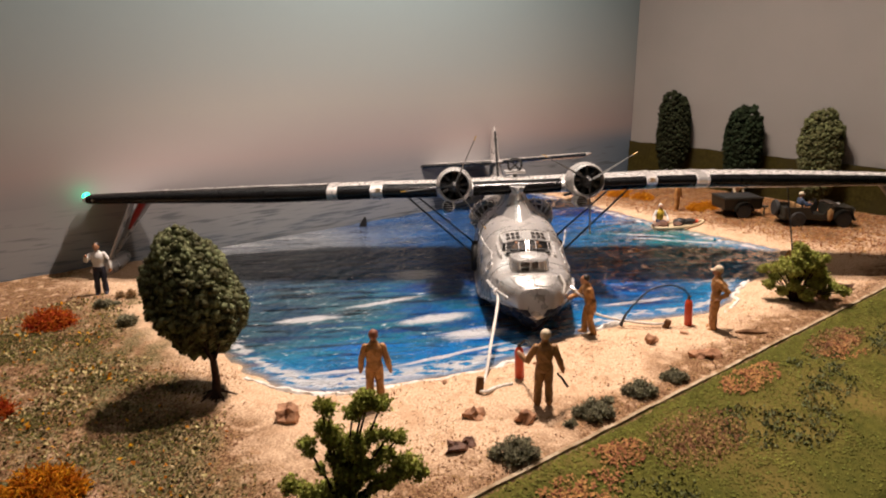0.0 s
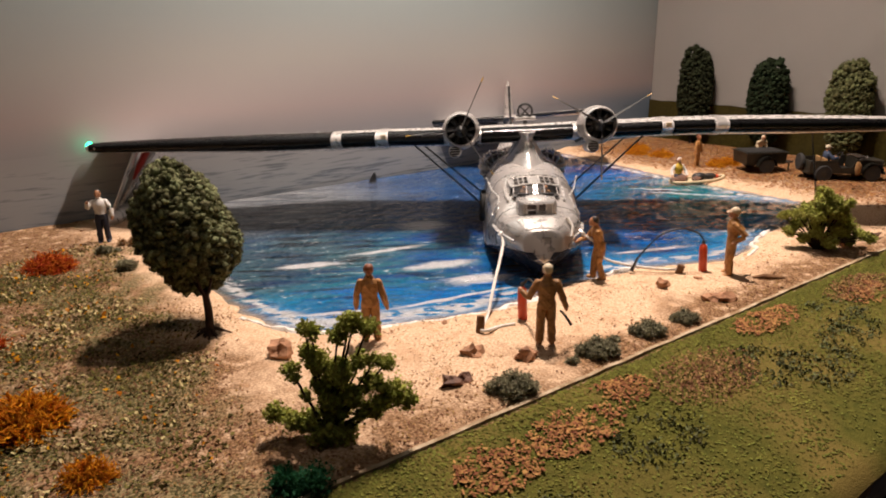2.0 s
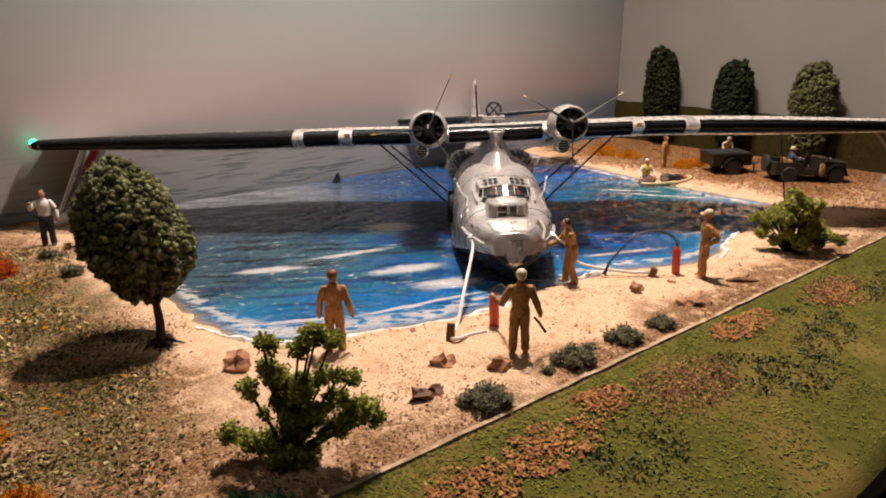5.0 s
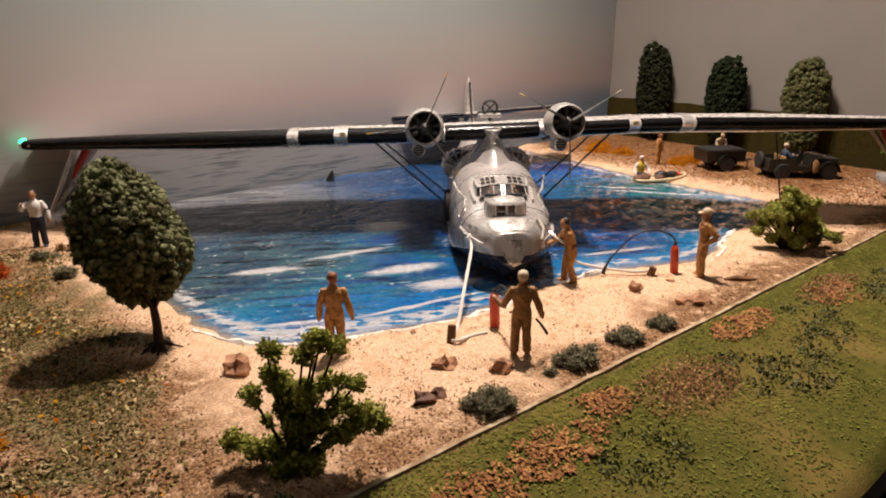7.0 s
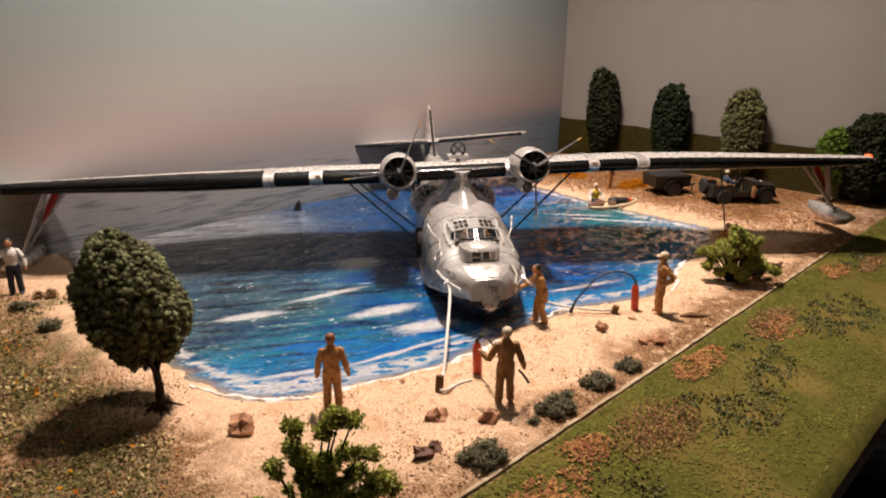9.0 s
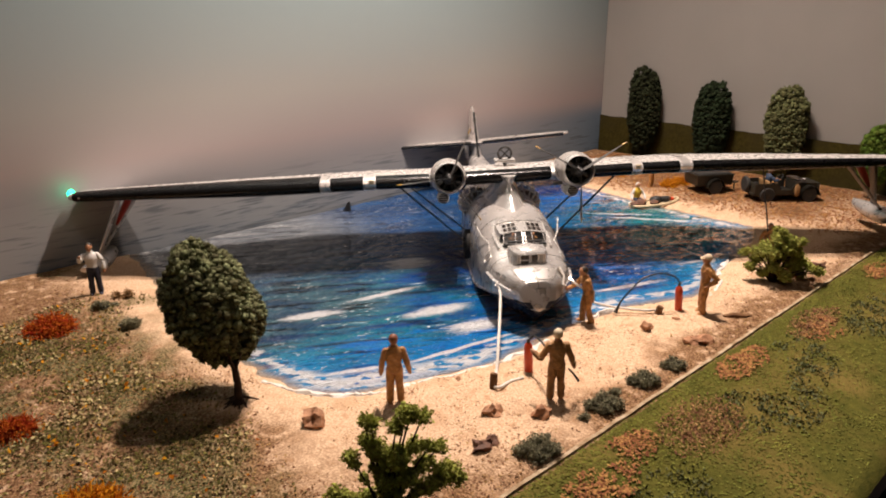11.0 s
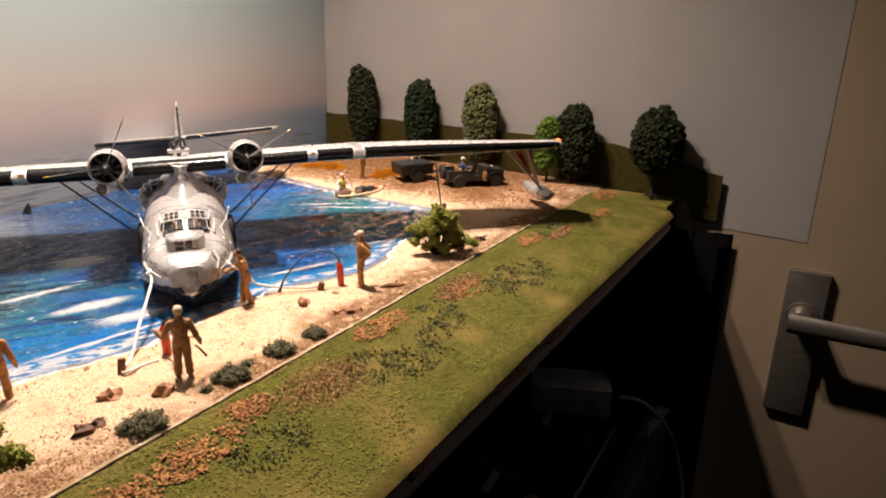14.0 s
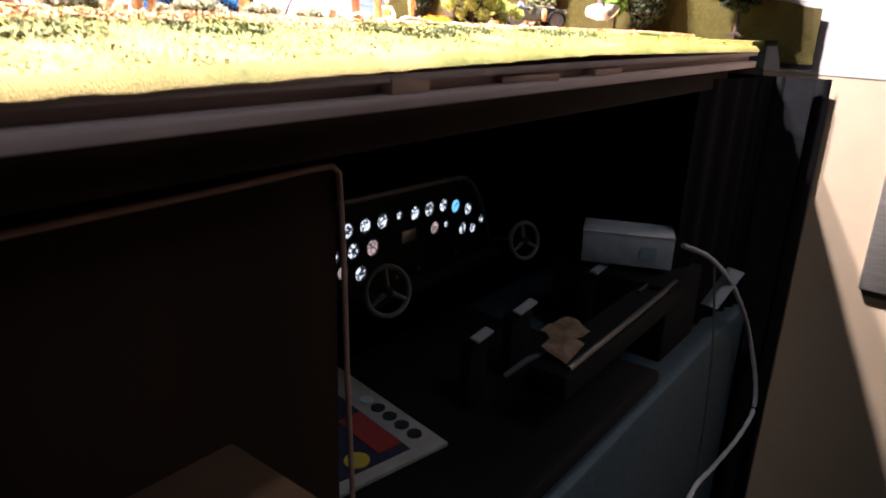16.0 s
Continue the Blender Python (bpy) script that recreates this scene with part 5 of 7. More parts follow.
# ---- figures: plain one-piece model people ----
def figure(name, label, x, y, z, face, h, slots, arms, legs=None, lean=0.0, hat=None, group="", bend=0.0, look_down=0.0, sleeve=0):
    """face: degrees that it looks towards, from the east. arms, legs: elbow and hand, knee and foot of each side, in body heights (right, ahead, up).
    slots: body, skin, hair or hat, trousers."""
    bm = bmesh.new()
    legs = legs or (((-0.062, 0.015, 0.27), (-0.070, 0.0, 0.035)), ((0.062, 0.015, 0.27), (0.076, 0.0, 0.035)))
    tr = 3 if len(slots) > 3 else 0
    hip = Vector((0, 0, 0.49))
    neck = Vector((0, bend, 0.84 - abs(bend) * 0.25))
    rows = []
    for k, w, d in ((-0.12, 0.060, 0.050), (-0.04, 0.096, 0.072), (0.06, 0.108, 0.078), (0.18, 0.102, 0.072), (0.30, 0.097, 0.068), (0.45, 0.106, 0.078), (0.62, 0.118, 0.086), (0.76, 0.124, 0.084), (0.88, 0.108, 0.068), (0.96, 0.066, 0.050), (1.02, 0.040, 0.040)):
        c = hip.lerp(neck, k)
        rows.append([c + Vector((w * math.copysign(abs(math.cos(a)) ** 0.8, math.cos(a)), d * math.sin(a), 0)) for a in (2 * math.pi * j / 20 for j in range(20))])
    loft(bm, rows[:4], mi=tr)
    loft(bm, rows[3:])
    for s, (kn, ft) in zip((-1, 1), legs):
        kn, ft = Vector(kn), Vector(ft)
        top = hip + Vector((s * 0.052, 0, 0.0))
        th, ca = kn - top, ft - kn
        tube(bm, [top + Vector((0, 0, 0.03)), top + th * 0.30, top + th * 0.65, kn, kn + ca * 0.20, kn + ca * 0.45, kn + ca * 0.75, ft + Vector((0, 0, 0.012)), ft], [0.058, 0.064, 0.057, 0.052, 0.050, 0.054, 0.049, 0.050, 0.038], 12, tr)
        tube(bm, [ft + Vector((0, -0.048, -0.012)), ft + Vector((0, -0.030, -0.008)), ft + Vector((0, 0.015, -0.006)), ft + Vector((s * 0.008, 0.060, -0.014)), ft + Vector((s * 0.012, 0.092, -0.022))], [0.018, 0.032, 0.036, 0.030, 0.014], 10, tr)
    for s, (el, ha) in zip((-1, 1), arms):
        el, ha = Vector(el), Vector(ha)
        sh = neck + Vector((s * 0.112, 0, -0.062))
        ua, fa = el - sh, ha - el
        ball(bm, sh + Vector((-s * 0.006, 0, 0.002)), 0.047, (1, 1, 1), 2, 0, 0, sleeve)
        tube(bm, [sh, sh + ua * 0.35, sh + ua * 0.7, el, el + fa * 0.12, el + fa * 0.45, el + fa * 0.74, el + fa * 0.84], [0.045, 0.045, 0.041, 0.039, 0.040, 0.037, 0.034, 0.030], 12, sleeve)
        d = fa.normalized()
        tube(bm, [el + fa * 0.80, ha - d * 0.012, ha + d * 0.012, ha + d * 0.036], [0.020, 0.026, 0.025, 0.012], 8, 1)
    tube(bm, [neck + Vector((0, 0, -0.02)), neck + Vector((0, bend * 0.12, 0.05))], 0.036, 12, 1)
    tube(bm, [neck + Vector((0.044 * math.cos(a), 0.040 * math.sin(a) - 0.004, 0.004 + 0.010 * math.sin(a))) for a in (2 * math.pi * j / 14 for j in range(15))], 0.013, 6, 0, False)
    hd = neck + Vector((0, 0.012 + bend * 0.2 + look_down * 0.3, 0.094 - look_down * 0.2))
    ball(bm, hd, 0.066, (0.84, 0.98, 1.12), 3, 0.05, 3, 1)
    ball(bm, hd + Vector((0, 0.066, -0.010)), 0.013, (0.8, 1.0, 1.3), 1, 0, 0, 1)
    ball(bm, hd + Vector((0, 0.044, -0.050)), 0.026, (1.1, 1, 0.8), 1, 0, 0, 1)
    for s in (-1, 1):
        ball(bm, hd + Vector((s * 0.056, -0.004, -0.008)), 0.014, (0.5, 1, 1.4), 1, 0, 0, 1)
    if hat == "cap":
        ball(bm, hd + Vector((0, -0.010, 0.020)), 0.068, (0.90, 1.04, 0.92), 3, 0.03, 2, 2)
        rim = [[hd + Vector((0.058 * math.cos(a) * k, 0.044 + 0.062 * math.sin(a) * k, 0.020 - 0.012 * math.sin(a) + dz)) for a in (math.pi * j / 8 for j in range(9))] for k, dz in ((0.6, 0.006), (1.0, 0.004), (1.02, -0.004), (0.6, -0.004))]
        loft(bm, rim, closed=False, cap=False, mi=2)
    elif hat:
        ball(bm, hd + Vector((0, -0.016, 0.016)), 0.069, (0.88, 0.94, 0.98), 3, 0.10, 2, 2, 4.0)
    for v in bm.verts:
        if v.co.z < neck.z - 0.01:
            v.co += Vector((noise.noise(v.co * 17), noise.noise(v.co * 17 + Vector((9, 0, 0))), 0.4 * noise.noise(v.co * 17 + Vector((0, 9, 0))))) * 0.011
    bmesh.ops.scale(bm, vec=(h, h, h), verts=bm.verts)
    ob = part(name, bm, slots)
    ob.matrix_world = pose(x, y, z, lean, 0, face - 90)
    return tagged(ob, label, "figurine", group)


crew = "model ground crew"
figure("figurine", "brown coverall model figure standing with arms down facing the water", 0.2785, 0.1945, 0.0012, 58, 0.0378, (coverall, skin, hair_brown), (((-0.160, 0.00, 0.61), (-0.175, 0.05, 0.43)), ((0.165, -0.02, 0.61), (0.205, 0.03, 0.43))), hat="hair", group=crew)
figure("figurine", "brown coverall model figure in a pale cap holding a hose", 0.3405, 0.1420, 0.0012, 52, 0.0388, (coverall_b, skin, cap_cream), (((-0.210, 0.02, 0.585), (-0.300, 0.10, 0.655)), ((0.185, -0.02, 0.60), (0.235, 0.02, 0.45))), hat="hair", group=crew)
figure("figurine", "brown coverall model figure with dark hair reaching to the bow rope", 0.4265, 0.1870, 0.0006, 146, 0.0385, (coverall, skin, hair_dark), (((-0.13, -0.02, 0.60), (-0.15, -0.03, 0.45)), ((0.16, 0.14, 0.62), (0.12, 0.32, 0.57))), legs=(((-0.06, 0.01, 0.27), (-0.07, -0.06, 0.035)), ((0.06, 0.05, 0.27), (0.075, 0.05, 0.035))), hat="hair", bend=0.06, look_down=0.06, group=crew)
figure("figurine", "brown coverall model figure in a pale cap, fists at hips", 0.4900, 0.1430, 0.0012, 128, 0.0405, (coverall, skin, cap_cream), (((-0.165, -0.150, 0.645), (-0.135, -0.01, 0.53)), ((0.165, -0.150, 0.640), (0.125, -0.01, 0.53))), hat="cap", group=crew)
figure("figurine", "model figure in white shirt and navy trousers shading its eyes", 0.2105, 0.4515, 0.0014, -112, 0.0378, (cloth_white, skin, hair_dark, cloth_navy), (((-0.185, 0.0, 0.63), (-0.19, 0.04, 0.47)), ((0.20, 0.06, 0.68), (0.17, 0.14, 0.80))), hat="hair", group=crew)
figure("figurine", "dull brown model figure standing on the far sand", 0.7610, 0.3500, 0.0014, -80, 0.0335, (coverall, skin, hair_brown), (((-0.17, 0.02, 0.62), (-0.18, 0.06, 0.46)), ((0.18, 0.02, 0.62), (0.20, 0.06, 0.46))), hat="hair", group=crew)
figure("figurine", "brown model figure kneeling with a tall pole behind the lime bush", 0.643, 0.168, -0.0098, 200, 0.034, (coverall, skin, hair_dark), (((-0.17, 0.08, 0.66), (-0.14, 0.22, 0.66)), ((0.18, 0.02, 0.62), (0.19, 0.05, 0.48))), legs=(((-0.07, 0.14, 0.345), (-0.08, -0.12, 0.345)), ((0.07, 0.14, 0.345), (0.08, -0.12, 0.345))), hat="hair", group=crew)
figure("figurine", "tan model figure leaning over the trailer side", 0.826, 0.321, 0.0014, -130, 0.034, (raft_cream, skin, cap_cream, cloth_navy), (((-0.14, 0.22, 0.66), (-0.12, 0.33, 0.50)), ((0.14, 0.22, 0.66), (0.12, 0.33, 0.50))), hat="hair", bend=0.24, look_down=0.08, group=crew)
# seated figures
figure("figurine", "model figure in yellow vest and white shirt seated on the raft", 0.6935, 0.3240, -0.0110, -125, 0.0335, (vest_yellow, skin, cloth_white, cloth_navy), (((-0.20, 0.03, 0.64), (-0.21, 0.16, 0.50)), ((0.20, 0.03, 0.64), (0.21, 0.16, 0.50))), legs=(((-0.10, 0.22, 0.50), (-0.11, 0.34, 0.40)), ((0.10, 0.22, 0.50), (0.11, 0.34, 0.40))), hat="hair", group=crew, sleeve=2)

bm = bmesh.new()
tube(bm, [(0.636, 0.163, -0.001), (0.645, 0.174, 0.032), (0.655, 0.187, 0.070)], [0.0006, 0.0006, 0.0005], 8)
tagged(part("pole", bm, strut_metal), "thin dark pole standing in the sand by a figure", "pole")

# two pilots seen through the windscreen: head and shoulders only
for sx in (-1, 1):
    bm = bmesh.new()
    loft(bm, [[(w * math.cos(a), d * math.sin(a), z) for a in (2 * math.pi * j / 12 for j in range(12))] for w, d, z in ((0.0030, 0.0016, 0.0), (0.0034, 0.0018, 0.0012), (0.0022, 0.0013, 0.0022), (0.0009, 0.0009, 0.0026))])
    ball(bm, (0, -0.0002, 0.0036), 0.0013, (0.85, 1.0, 1.1), 2, 0.05, 3, 1)
    ob = part("figurine", bm, (coverall, skin))
    ob.matrix_world = plane.matrix_basis @ pose(sx * 0.0070, -0.0655, 0.0418)
    tagged(ob, "pink-faced model pilot sitting behind the windscreen", "figurine", "model pilots")

# ---- mooring, extinguishers ----
def cord(name, pts, r, material, label, cat, n=8):
    """A smooth cord through points, with a slight lay."""
    P = [Vector(p) for p in pts]
    out = []
    for i in range(len(P) - 1):
        a, b, c, d = P[max(i - 1, 0)], P[i], P[i + 1], P[min(i + 2, len(P) - 1)]
        for k in range(8):
            t = k / 8
            out.append(0.5 * ((2 * b) + (c - a) * t + (2 * a - 5 * b + 4 * c - d) * t * t + (3 * b - a - 3 * c + d) * t ** 3))
    out.append(P[-1])
    bm = bmesh.new()
    tube(bm, out, [r * (1 + 0.12 * math.sin(i * 2.1)) for i in range(len(out))], n)
    ob = part(name, bm, material)
    return tagged(ob, label, cat)


M = plane.matrix_basis
cl = M @ (hull_point(-0.1085, 10, 0.003))
cr = M @ (hull_point(-0.1085, 170, 0.003))
cord("mooring_rope", [cl, cl + Vector((-0.003, -0.006, -0.004)), (0.352, 0.193, 0.011), (0.338, 0.181, 0.0022), (0.3265, 0.172, 0.0026), (0.324, 0.168, 0.0030), (0.327, 0.1665, 0.0030), (0.334, 0.168, 0.0022), (0.343, 0.166, 0.0020)], 0.00085, rope_white, "white rope from the bow to a stake on the sand", "rope")
cord("mooring_rope", [cr, cr + Vector((0.006, -0.008, -0.006)), (0.443, 0.197, 0.0075), (0.450, 0.188, 0.0045), (0.458, 0.176, 0.0036), (0.464, 0.1680, 0.0034), (0.4685, 0.1630, 0.0040)], 0.00085, rope_white, "white rope from the bow lying along the sand", "rope")
for x, y, h, tx, ty, lb in ((0.324, 0.170, 0.0095, -10, 14, "short wooden mooring stake leaning in the sand"), (0.4685, 0.1625, 0.0072, 14, 10, "low wooden mooring stake with tied rope")):
    bm = bmesh.new()
    tube(bm, [(0, 0, -0.003), (0, 0, h * 0.5), (0, 0, h * 0.97), (0, 0, h)], [0.0021, 0.0021, 0.0020, 0.0015], 10)
    for v in bm.verts:
        v.co.xy *= 1 + 0.10 * noise.noise(v.co * 700)
    ob = part("stake", bm, wood)
    ob.matrix_world = pose(x, y, 0.0, tx, ty, 0)
    tagged(ob, lb, "stake", "mooring stakes")

for x, y, tilt, hose, nz in ((0.352, 0.170, -3, [(0, 0, 0.0185), (0.0015, -0.003, 0.0215), (-0.002, -0.010, 0.0225), (-0.006, -0.017, 0.0225)], None),
                             (0.484, 0.156, -4, [(0, 0, 0.0200), (-0.002, 0.003, 0.0240), (-0.010, 0.008, 0.0270), (-0.020, 0.014, 0.0250), (-0.028, 0.019, 0.0170), (-0.032, 0.023, 0.0100)], 1)):
    ex = empty("fire_extinguisher", pose(x, y, 0.0008, tilt, 0, 0), "red model fire extinguisher with black hose on the sand", "extinguisher", "extinguishers")
    bm = bmesh.new()
    lathe(bm, [(0.0021, 0.0), (0.0024, 0.0006), (0.0024, 0.0140), (0.0021, 0.0160), (0.0012, 0.0172), (0.0009, 0.0176)], n=18)
    part("cylinder", bm, ext_red, ex)
    bm = bmesh.new()
    lathe(bm, [(0.0009, 0.0174), (0.0010, 0.0190), (0.0006, 0.0196)], n=12)
    box(bm, (0.001, 0, 0.0190), (0.0040, 0.0008, 0.0007))
    part("valve", bm, strut_metal, ex)
    h = cord("hose", hose, 0.00055, black, "", "")
    h.parent = ex
    if nz:
        bm = bmesh.new()
        tube(bm, [(-0.0315, 0.0225, 0.0115), (-0.0335, 0.024, 0.006), (-0.0345, 0.0248, 0.003)], [0.0006, 0.0009, 0.0014], 8)
        part("nozzle", bm, engine_grey, ex)
bm = bmesh.new()
tube(bm, [(0.3462, 0.1388, 0.0175), (0.3478, 0.1372, 0.0150), (0.3500, 0.1352, 0.0105)], [0.0005, 0.0006, 0.0007], 8)
tagged(part("hose_lance", bm, engine_grey), "thin grey lance held by a crew figure", "lance")

# ---- rocks, driftwood, shark fin ----
def rock(x, y, r, squash, seed, material, label, rz=0, twin=None):
    bm = bmesh.new()
    ball(bm, (0, 0, r * squash[2] * 0.5), r, squash, 2, 1.0, seed, 0, 1.7)
    if twin:
        ball(bm, (twin[0], twin[1], r * squash[2] * 0.5), r * 0.8, squash, 2, 1.0, seed + 4, 0, 1.7)
    for v in bm.verts:
        v.co += v.co.normalized() * r * 0.22 * noise.noise(v.co * 700 + Vector((seed, 0, 0)))
    ob = part("rock", bm, material, None, "", False)
    ob.matrix_world = pose(x, y, 0.0, 0, 0, rz)
    tagged(ob, label, "rock", "rocks on the sand")


rock(0.307, 0.154, 0.0052, (1.0, 0.75, 0.8), 1, rock_red, "small angular red-brown rock on the sand", -35)
rock(0.283, 0.138, 0.0046, (1.0, 0.8, 0.75), 2, rock_dark, "pair of dark brown rocks joined together", -10, (0.0068, 0.0008))
rock(0.324, 0.137, 0.0052, (1.0, 0.8, 0.75), 3, rock_red, "flat red-brown rock by a crew figure", -30)
rock(0.444, 0.155, 0.0042, (1.0, 0.8, 1.0), 4, rock_red, "small upright brown rock on the sand", 10)
rock(0.453, 0.122, 0.0058, (1.1, 0.8, 0.65), 12, rock_red, "broad flat brown rock near the edging", -30, (-0.006, 0.001))
rock(0.238, 0.206, 0.0062, (0.9, 0.75, 1.05), 14, rock_red, "upright pinkish-brown boulder near the tree", -40)
rock(0.602, 0.132, 0.0070, (1.0, 0.8, 0.9), 7, rock_red, "red-brown rock half behind the lime bush", 0)
rock(0.631, 0.125, 0.0045, (1.1, 0.9, 0.8), 8, rock_dark, "small dark rock beside the lime bush", 0)
for i, (x, y, r) in enumerate(((0.372, 0.176, 0.0022), (0.318, 0.190, 0.0022), (0.290, 0.197, 0.002), (0.470, 0.150, 0.0025), (0.398, 0.165, 0.0016), (0.355, 0.160, 0.0014), (0.425, 0.140, 0.0015), (0.54, 0.140, 0.0018))):
    rock(x, y, r, (1.2, 0.9, 0.6), 20 + i, rock_red, "tiny brown stone on the sand", i * 40)
bm = bmesh.new()
tube(bm, [(-0.009, 0.0015, 0.0018), (-0.003, 0, 0.0026), (0.004, -0.0003, 0.0022), (0.009, 0.001, 0.0016)], [0.0011, 0.0022, 0.0019, 0.0010], 10)
tube(bm, [(0.001, 0, 0.003), (0.004, 0.003, 0.005)], [0.0009, 0.0005], 6)
for v in bm.verts:
    v.co += Vector((0, 1, 1)) * 0.0004 * noise.noise(v.co * 600)
ob = part("driftwood", bm, wood)
ob.matrix_world = pose(0.501, 0.124, 0, 0, 0, -40)
tagged(ob, "short brown driftwood log on the sand", "driftwood")
bm = bmesh.new()
rows = []
for i in range(9):
    s = i / 8
    ln = 0.0040 * (1 - s) ** 0.7 + 0.0004
    rows.append([(0.0016 + 0.0030 * s + ln * math.cos(a), 0.0009 * (1 - s * 0.7) * math.sin(a), -0.001 + 0.0112 * s) for a in (2 * math.pi * j / 12 for j in range(12))])
loft(bm, rows)
ob = part("shark_fin", bm, black)
ob.matrix_world = pose(0.464, 0.515, -0.001, 0, 0, -40)
tagged(ob, "small black shark fin rising from the water", "shark fin")

# ---- white froth line along the shore ----
def froth(pts, seed, label):
    P = [Vector((a, b, 0)) for a, b in pts]
    rr = random.Random(seed)
    bm = bmesh.new()
    rows = []
    for i in range(len(P) - 1):
        for k in range(14):
            t = k / 14
            p = P[i].lerp(P[i + 1], t)
            d = (P[i + 1] - P[i]).normalized()
            n = Vector((-d.y, d.x, 0))
            w = 0.0006 + 0.0052 * abs(noise.noise(p * 120 + Vector((seed, 0, 0)))) + rr.uniform(0, 0.0008)
            o = 0.0034 * noise.noise(p * 90 + Vector((0, seed, 0)))
            z = 0.0006 + rr.uniform(-0.0003, 0.0005)
            c = p + n * o
            rows.append([c + n * w + Vector((0, 0, z - 0.0015)), c + n * w * 0.4 + Vector((0, 0, z)), c - n * w * 0.4 + Vector((0, 0, z)), c - n * w + Vector((0, 0, z - 0.0015))])
    loft(bm, rows, closed=True)
    tagged(part("froth_line", bm, rope_white), label, "froth", kind="structure")


froth([(0.241, 0.262), (0.247, 0.238), (0.264, 0.2175), (0.276, 0.2100), (0.300, 0.2035), (0.319, 0.1970), (0.335, 0.1905), (0.351, 0.1885), (0.372, 0.1870), (0.392, 0.1880)], 3, "thin white froth line along the beach")
froth([(0.436, 0.190), (0.452, 0.1905), (0.462, 0.186)], 5, "short white froth line by the bow")
froth([(0.520, 0.152), (0.528, 0.157), (0.540, 0.159), (0.553, 0.162), (0.565, 0.170), (0.578, 0.1750), (0.602, 0.181)], 7, "white froth line at the bay's corner")

# ---- trees and bushes ----
def knob_centres(n, c, r, seed, taper=None, lump=0.14):
    """Evenly strewn knob places over an uneven egg."""
    rng = np.random.default_rng(seed)
    i = np.arange(n) + 0.5
    ph, th = np.arccos(1 - 2 * i / n), np.pi * (1 + 5 ** 0.5) * i
    d = np.stack([np.cos(th) * np.sin(ph), np.sin(th) * np.sin(ph), np.cos(ph)], 1) + rng.normal(0, 0.6 / np.sqrt(n), (n, 3))
    d /= np.linalg.norm(d, axis=1)[:, None]
    lumps = np.array([noise.noise(Vector(v) * 2.3 + Vector((seed, 0, 0))) for v in d])
    p = d * (0.93 + lump * lumps + rng.uniform(-0.05, 0.05, n))[:, None] * np.array(r)
    if taper is not None:
        p = taper(p, np.array(r))
    return p + np.array(c)


def tree(name, label, x, y, crowns, material, trunk, seed, knobs, knob_r, per, size, roots=True, taper=None):
    """A foam crown of many small knobs, each a tuft of crumbs, on a trunk."""
    t = empty(name, pose(x, y, 0.0008), label, "tree")
    bm = bmesh.new()
    h, r0 = trunk
    tube(bm, [(0, 0, -0.002), (0, 0, 0.002), (0.0005, 0, h * 0.5), (0.0, 0.0004, h)], [r0 * 1.7, r0 * 1.15, r0, r0 * 0.8], 10)
    if roots:
        for i in range(17):
            a = i * 0.571 + 0.3
            ln = r0 * (3.8 + 2.0 * math.sin(i * 2.7))
            tube(bm, [(0, 0, 0.0045), (math.cos(a) * ln * 0.45, math.sin(a) * ln * 0.45, 0.0026), (math.cos(a) * ln, math.sin(a) * ln, -0.0004)], [r0 * 0.5, r0 * 0.34, r0 * 0.12], 6)
    for i in range(5):
        a = i * 1.3
        tube(bm, [(0, 0, h * 0.8), (math.cos(a) * 0.006, math.sin(a) * 0.006, h + 0.008)], [r0 * 0.5, r0 * 0.2], 6)
    part("trunk", bm, bark, t)
    rng = np.random.default_rng(seed)
    ctr = np.concatenate([knob_centres(int(knobs * w), c, r, seed + i, taper) for i, (c, r, w) in enumerate(crowns)])
    n = len(ctr)
    q = rng.normal(size=(n, per, 3))
    q /= np.linalg.norm(q, axis=2)[:, :, None]
    rk = knob_r * rng.uniform(0.65, 1.35, (n, 1, 1))
    pts = (ctr[:, None] + q * rk * rng.uniform(0.90, 1.12, (n, per, 1))).reshape(-1, 3)
    crown = cloud("crown", ctr, rk[:, 0, 0] * 0.98, material, t, seed)
    crown.data.shade_smooth()
    foliage("leafage", pts, size * rng.uniform(0.6, 1.5, len(pts)), material, crown, seed)
    bm = bmesh.new()
    for c, r, w in crowns:
        vs = ball(bm, (0, 0, 0), 1.0, [q * 0.80 for q in r], 3, 0.12, seed)
        if taper is not None:
            arr = taper(np.array([v.co[:] for v in vs]), np.array(r))
            for v, q in zip(vs, arr):
                v.co = q
        for v in vs:
            v.co += Vector(c)
    part("crown_core", bm, material, t)
    return t


def lean_egg(p, r):
    s = (p[:, 2] / r[2] + 1) / 2
    k = 1.05 - 0.38 * np.clip(s - 0.35, 0, 1) ** 1.25
    q = p.copy()
    q[:, :2] *= k[:, None]
    off = np.clip(s - 0.3, 0, 1) ** 1.2 * 0.0150
    q[:, 0] -= 0.766 * off
    q[:, 1] += 0.643 * off
    return q


def dome(p, r):
    s = (p[:, 2] / r[2] + 1) / 2
    q = p.copy()
    q[:, :2] *= (1.06 - 0.16 * np.clip(s - 0.35, 0, 1))[:, None]
    return q


def pine(p, r):
    s = (p[:, 2] / r[2] + 1) / 2
    k = 0.98 + 0.50 * np.clip(s - 0.55, 0, 1)
    q = p.copy()
    q[:, :2] *= k[:, None]
    return q


